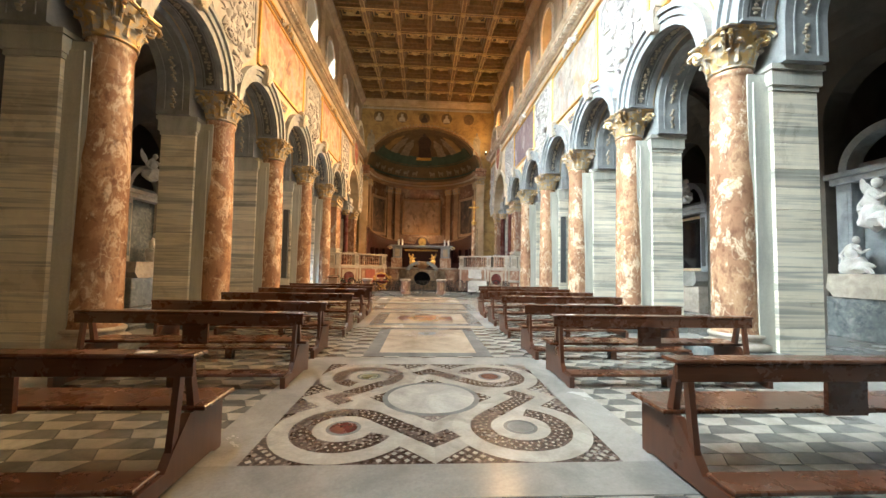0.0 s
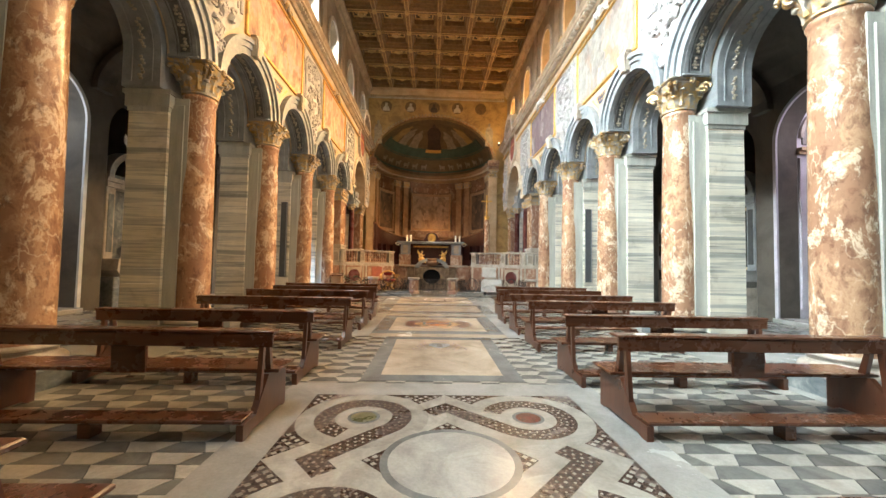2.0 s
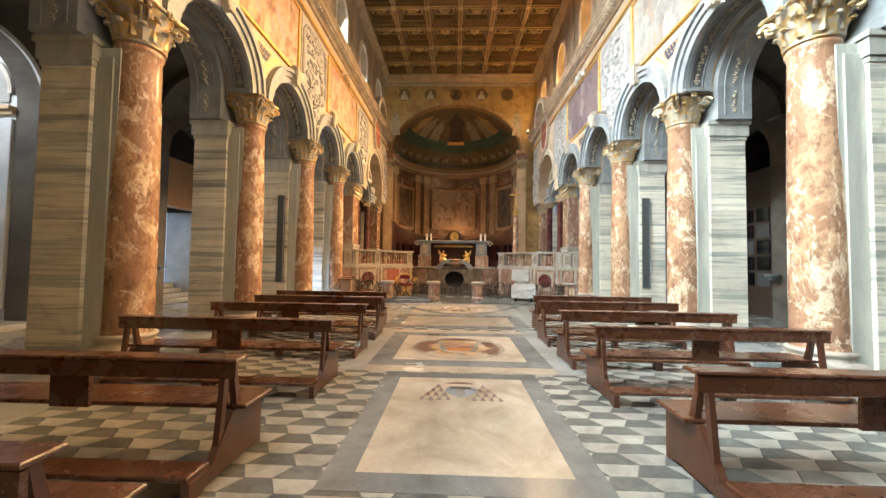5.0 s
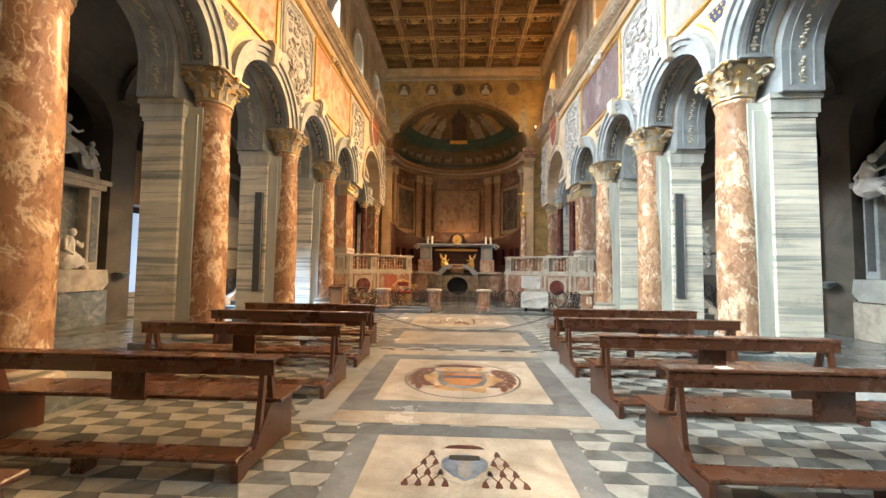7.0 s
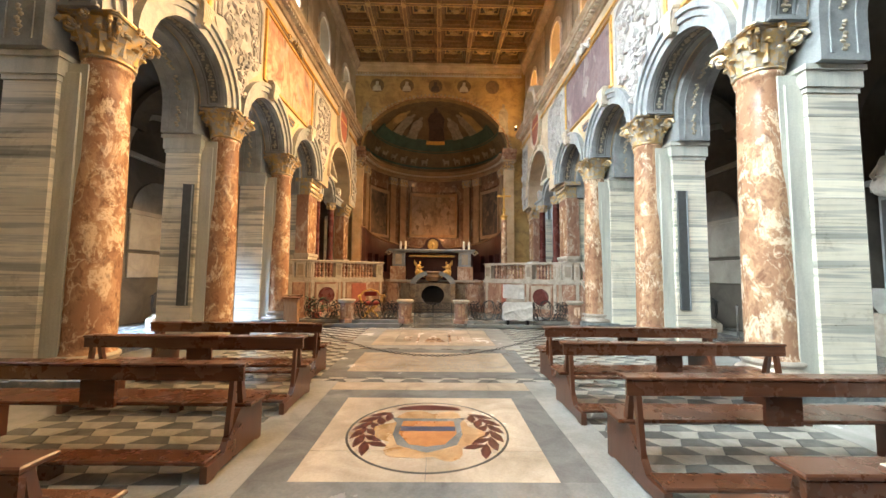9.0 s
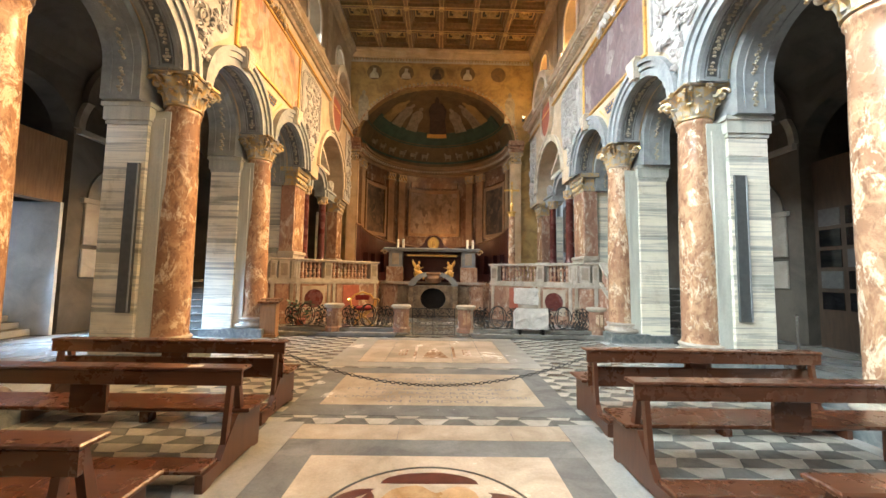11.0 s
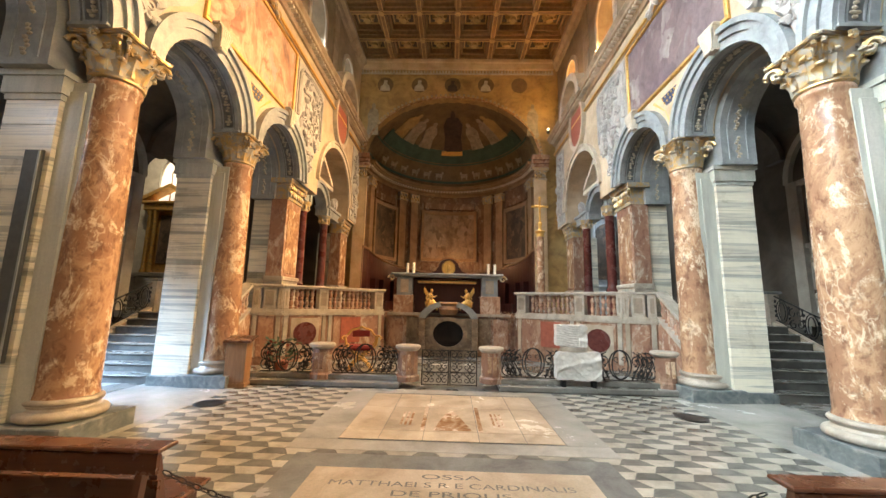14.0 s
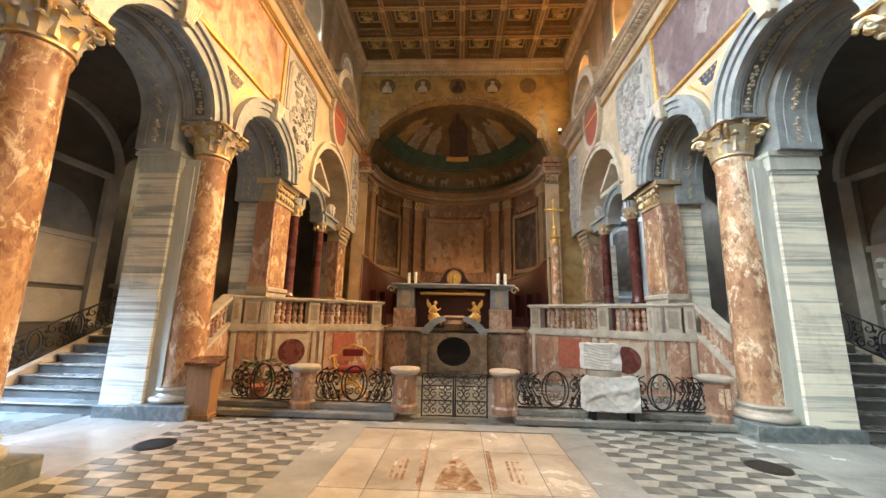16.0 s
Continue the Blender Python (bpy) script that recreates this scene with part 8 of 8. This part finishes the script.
# stair-side walls in the presbytery aisles: dado, panel, lunette
for s in (-1, 1):
    o = (s * 9.95, 21, 0)
    P = local(side(s), o)
    t = thing("aisle_panelling", pose(*o), "pale stone wall panels under a lunette darkened as shade", "wall panel", "aisle panelling", "structure")
    for v0, v1, mt in ((1.5, 2.3, "aisle_pale"), (2.42, 3.6, "aisle_pale")):
        bm = bmesh.new()
        box(bm, P, 19.0, 21.4, v0, v1, 9.93, 10.0, 0.015)
        part("panel", bm, mt, t)
    bm = bmesh.new()
    prism(bm, P, arc_pts(20.2, 3.75, 1.15, 1.1, 0, math.pi, 20), 9.94, 10.0)
    part("lunette", bm, "lunette", t, "grey lunette, shade put in its colour")
    bm = bmesh.new()
    box(bm, P, 18.9, 21.5, 3.6, 3.74, 9.9, 10.0)
    box(bm, P, 21.45, 21.8, 1.4, 5.6, 9.85, 10.0)
    band(bm, P, 20.2, 5.6, 1.5, 1.68, 9.86, 10.0, n=20)
    box(bm, P, 18.6, 21.8, 5.45, 5.6, 9.86, 10.0)
    part("mouldings", bm, "aisle_pale", t)
    if s > 0:
        bm = bmesh.new()
        fold_relief(bm, P, 20.6, 21.3, 1.7, 3.5, 9.92, 31, 30, 0.14)
        part("relief", bm, "statue", t, "pale carved relief", True)
# small holy-water shelf on each near aisle wall, tall thin candle stand in the east
for s, y in ((-1, 15.75), (1, 15.85)):
    bm = bmesh.new()
    lathe(bm, [(0.05, -0.12), (0.16, -0.02), (0.2, 0.04), (0.2, 0.06)], 14)
    tagged(part("stone_basin", bm, "plinth", None, "", True), "small dark stone basin on the aisle wall", "basin", "wall basins").matrix_basis = pose(s * 9.85, y, 1.35)
# reading leaflets on benches
for x, y in ((1.92, 5.38), (-2.02, 3.08), (2.15, 8.7), (-2.1, 11.98)):
    bm = bmesh.new()
    box(bm, F, -0.055, 0.055, -0.035, 0.035, 0, 0.004)
    tagged(part("leaflet", bm, "wax"), "white paper leaflet lying on a bench rail", "leaflet", "leaflets").matrix_basis = pose(x, y + 0.01, 0.8655, 0, 0, 8)

# pale altarpiece with a broken pediment at the east aisle's end, under a side window
al = thing("side_altarpiece", pose(7.5, 28.9, 1.42), "pale blue-grey marble altarpiece with columns and pediment", "altarpiece")
bm = bmesh.new()
box(bm, flat(), -1.3, 1.3, -0.5, 0.05, 0, 1.3, 0.03)
box(bm, flat(), -1.4, 1.4, -0.58, 0.05, 1.3, 1.42, 0.03)
part("pedestal", bm, "chapel_white", al)
bm = bmesh.new()
box(bm, flat(), -1.25, 1.25, -0.12, 0.05, 1.42, 5.0)
part("back", bm, "moulding", al, "grey marble back")
bm = bmesh.new()
prism(bm, across(), arc_pts(0, 3.9, 0.55, n=16) + [(-0.55, 1.7), (0.55, 1.7)], -0.16, -0.1)
part("niche", bm, "canvas_dark", al, "dark arched niche")
for x in (-1.05, -0.72, 0.72, 1.05):
    bm = bmesh.new()
    lathe(bm, [(0.17, 1.42), (0.17, 1.52), (0.13, 1.6), (0.125, 3.0), (0.11, 4.4), (0.13, 4.45), (0.19, 4.7), (0.2, 4.76)], 16, (x, -0.32))
    part("small_column", bm, "chapel_white", al, "pale column", True)
bm = bmesh.new()
box(bm, flat(), -1.3, 1.3, -0.52, 0.05, 4.76, 5.0, 0.02)
box(bm, flat(), -1.42, 1.42, -0.62, 0.05, 5.0, 5.14, 0.03)
for s_ in (-1, 1):
    prism(bm, across(), [(s_ * 1.42, 5.14), (s_ * 0.35, 5.72), (s_ * 0.35, 5.9), (s_ * 1.42, 5.32)], -0.58, 0.05)
part("pediment", bm, "chapel_white", al, "broken pediment")
bm = bmesh.new()
lathe(bm, [(0.14, 5.14), (0.2, 5.3), (0.1, 5.5), (0.16, 5.75), (0.05, 6.0)], 14, (0, -0.3))
part("urn", bm, "statue", al, "", True)
lamp("aisle_window_daylight", "AREA", look((9.4, 26.4, 6.9), (7.5, 28.9, 4.2)), 190, (0.72, 0.86, 1.0), 0.8, 1.0)

# gilded altarpiece under an arched window, in a chapel beyond the west stairs
CX, CY, CB, K = -15.6, 30.5, 1.29, 1.345
bm = bmesh.new()
open_wall(bm, across(), -18, -13, 0, 11, CY, CY + 0.3, [(CX, 1.2, 7.0, 8.7, 1.2)], 18)
tagged(part("wall_north_west_chapel", bm, "chapel_cream"), "cream plastered chapel wall with an arched window", "wall", kind="structure")
bm = bmesh.new()
box(bm, flat(), -18.3, -18, 21.2, CY + 0.3, 0, 11)
box(bm, flat(), -18, -13.3, 20.9, 21.2, 0, 11)
box(bm, flat(), -13.3, -13, 29.3, CY, 0, 11)
box(bm, flat(), -13.3, -13, 21.2, 29.3, 8.7, 11)
box(bm, flat(), -18.3, -13, 20.9, CY + 0.3, 11, 11.2)
tagged(part("wall_west_chapel", bm, "aisle"), "plastered walls and vault of the side chapel, shade put in their colour", "wall", kind="structure")
cw_ = tagged(new("window_west_chapel"), "bright arched chapel window with curved glazing bars", "window", kind="structure")
bm = bmesh.new()
prism(bm, across(), [(CX - 1.19, 7.01), (CX + 1.19, 7.01)] + arc_pts(CX, 8.7, 1.19, n=16), CY + 0.14, CY + 0.15)
part("pane", bm, "chapel_pane", cw_)
bm = bmesh.new()
for k in (0.55, 1.12):
    band(bm, across(), CX, 8.7, k, k + 0.07, CY + 0.08, CY + 0.13, n=18)
for x in (-0.55, 0.0, 0.55):
    box(bm, across(), CX + x - 0.03, CX + x + 0.03, 7.02, 8.7, CY + 0.08, CY + 0.13)
part("window_frame", bm, "cream", cw_)
bm = bmesh.new()
box(bm, flat(), -18, -10.02, 21.2, CY, 1.1, CB)
tagged(part("floor_west_chapel", bm, "slab"), "pale marble chapel floor at the stair's head", "floor", kind="structure")
ga = thing("gilded_altarpiece", pose(CX, CY, CB) @ Matrix.Diagonal((K, K, K, 1)), "gilded altarpiece with columns, pediment and dark painting", "altarpiece")
bm = bmesh.new()
box(bm, flat(), -0.85, 0.85, -0.95, -0.2, 0.0, 1.15, 0.02)
box(bm, flat(), -0.98, 0.98, -1.05, -0.1, 1.15, 1.3, 0.02)
part("altar_table", bm, "base", ga, "pale marble altar table")
bm = bmesh.new()
box(bm, flat(), -0.95, 0.95, -0.2, -0.002, 1.3, 4.3)
part("back", bm, "gilt_wood", ga, "gilded wooden back")
bm = bmesh.new()
box(bm, across(), -0.42, 0.42, 1.7, 3.7, -0.23, -0.2, 0.01)
part("painting", bm, "canvas_dark", ga, "dark oil painting")
for x in (-0.78, -0.54, 0.54, 0.78):
    bm = bmesh.new()
    lathe(bm, [(0.12, 1.3), (0.12, 1.42), (0.08, 1.5), (0.075, 3.6), (0.1, 3.7), (0.13, 3.86)], 14, (x, -0.34))
    part("small_column", bm, "gilt_wood", ga, "gilded column", True)
bm = bmesh.new()
box(bm, flat(), -1.0, 1.0, -0.48, -0.002, 3.86, 4.12, 0.02)
box(bm, flat(), -1.1, 1.1, -0.58, -0.002, 4.12, 4.24, 0.03)
for e in (-1, 1):
    prism(bm, across(), [(e * 1.1, 4.24), (0.0, 4.82), (0.0, 4.98), (e * 1.1, 4.4)], -0.54, -0.05)
part("pediment", bm, "gilt_wood", ga, "gilded triangular pediment")
# Added fill lamp that brightens the altarpiece from the front; no source stands there.
lamp("chapel_window_light", "AREA", look((CX, 27.6, 10.2), (CX, CY, 5.4)), 170, (1.0, 0.84, 0.6), 1.2, 0.8)
# slim steel post in the east aisle
sp_ = thing("barrier_post", pose(8.0, 16.7, 0.004), "slim polished steel barrier post on a round foot", "post")
bm = bmesh.new()
lathe(bm, [(0.15, 0.0), (0.15, 0.015), (0.05, 0.03)], 20)
part("foot", bm, "steel", sp_, "", True)
bm = bmesh.new()
lathe(bm, [(0.03, 0.03), (0.03, 0.9), (0.042, 0.91), (0.042, 0.96), (0.02, 0.98)], 16)
part("pole", bm, "steel", sp_, "", True)
# carved sprigs standing on the cornice below the windows
sprig = None
for s in (-1, 1):
    for y in WINDOWS:
        m = pose(s * (WALL - 0.22) + (splay(y) if s > 0 else 0.0), y, 10.19)
        if sprig is None:
            bm = bmesh.new()
            lathe(bm, [(0.1, 0.0), (0.1, 0.06), (0.05, 0.1)], 10)
            for j in range(9):
                a = j * 0.7
                lump(bm, (0.05 * math.cos(a), 0.11 * math.sin(a), 0.12 + 0.036 * j), (0.05, 0.07, 0.05), 1, 0.6, j)
            tube(bm, [(0, 0.2 * math.sin(t * 0.5), 0.12 + 0.06 * t) for t in range(7)], 0.035, 6, 0.015)
            sprig = tagged(part("cornice_ornament", bm, "capital", None, "", True), "small carved sprig ornament standing on the cornice", "ornament", "cornice ornaments")
            sprig.matrix_basis = m
        else:
            copy_thing(sprig, m)

# lamps seen on the cornice ends and behind the altar
for x, e in ((-4.72, 20), (4.55, 80)):
    sp = thing("cornice_spotlight", pose(x, 27.9, 10.35), "small bright spotlight on the cornice end", "spotlight", "cornice spotlights")
    bm = bmesh.new()
    lump(bm, (0, 0, 0.05), (0.05, 0.05, 0.05), 1, 0.0, 1)
    part("lens", bm, "lamp_lens", sp)
    bm = bmesh.new()
    box(bm, F, -0.06, 0.06, -0.02, 0.1, -0.15, 0.0)
    part("bracket", bm, "iron", sp)
    lamp("cornice_lamp", "SPOT", look((x * 0.98, 27.3, 10.45), (x * 0.72, END, 11.6)), e, (1.0, 0.72, 0.3), 0.05, None, 0.9, 110)
lamp("altar_lamp", "POINT", look((AXC, 32.6, 4.3), (0, 33, 5)), 65, (1.0, 0.5, 0.2), 0.08)

# ---- hexagon floor tiles, each split into a dark and a white half ----
R = 0.205
HX, HY = 1.5 * R, math.sqrt(3) * R
COVER = [(-1.85, 1.85, 2.9, 6.45), (-1.06, 1.06, 6.66, 9.44), (-1.84, 1.84, 9.54, 12.9), (-1.8, 1.8, 13.26, 15.46), (-2.0, 2.0, 15.66, 18.8)]


def half_tile(up):
    g = 0.004
    h = HY / 2 - g
    pts = [(-R + g * 1.5, 0.002), (R - g * 1.5, 0.002), (R / 2 - g * 0.6, h), (-R / 2 + g * 0.6, h)]
    return pts if up else [(x, -y) for x, y in pts]


meshes = {}
for up, mt in ((True, "tile_grey"), (False, "tile_white")):
    bm = bmesh.new()
    prism(bm, flat(), half_tile(up), -0.012, 0.0)
    bmesh.ops.recalc_face_normals(bm, faces=bm.faces)
    me = bpy.data.meshes.new("floor_tile")
    bm.to_mesh(me)
    bm.free()
    me.materials.append(M[mt])
    meshes[up] = me
rest = {True: ([], []), False: ([], [])}
count = 0
i0, i1 = int(-4.6 / HX), int(4.6 / HX) + 1
for i in range(i0, i1):
    for j in range(-4, int(19.2 / HY) + 1):
        cx, cy = i * HX, j * HY + (HY / 2 if i % 2 else 0)
        if abs(cx) > 4.5 or cy > 18.95 or cy < -1.5:
            continue
        for up in (True, False):
            my = cy + (HY / 4 if up else -HY / 4)
            if any(a + R < cx < b - R and c + 0.12 < my < d - 0.12 for a, b, c, d in COVER):
                continue
            if count < 300 and abs(cx) < 2.5 and 6.4 < cy < 13.3:
                ob = new("floor_tile", meshes[up])
                ob.parent = floor
                ob.matrix_basis = pose(cx, cy, random.uniform(-0.0006, 0.0004))
                count += 1
            else:
                vs, fs = rest[up]
                n = len(vs)
                p = half_tile(up)
                dz = random.uniform(-0.0006, 0.0004)
                vs += [(cx + x, cy + y, -0.012) for x, y in p] + [(cx + x, cy + y, dz) for x, y in p]
                o = (4, 5, 6, 7) if up else (7, 6, 5, 4)
                fs += [tuple(n + q for q in o)] + [(n + a, n + (a + 1) % 4, n + 4 + (a + 1) % 4, n + 4 + a) if up else (n + a, n + 4 + a, n + 4 + (a + 1) % 4, n + (a + 1) % 4) for a in range(4)]
for up, mt in ((True, "tile_grey_i"), (False, "tile_white_i")):
    me = bpy.data.meshes.new("floor_tiles")
    me.from_pydata(rest[up][0], [], rest[up][1])
    me.materials.append(M[mt])
    ob = new("floor_tiles", me)
    ob.parent = floor
    tagged(ob, kind="stuff")
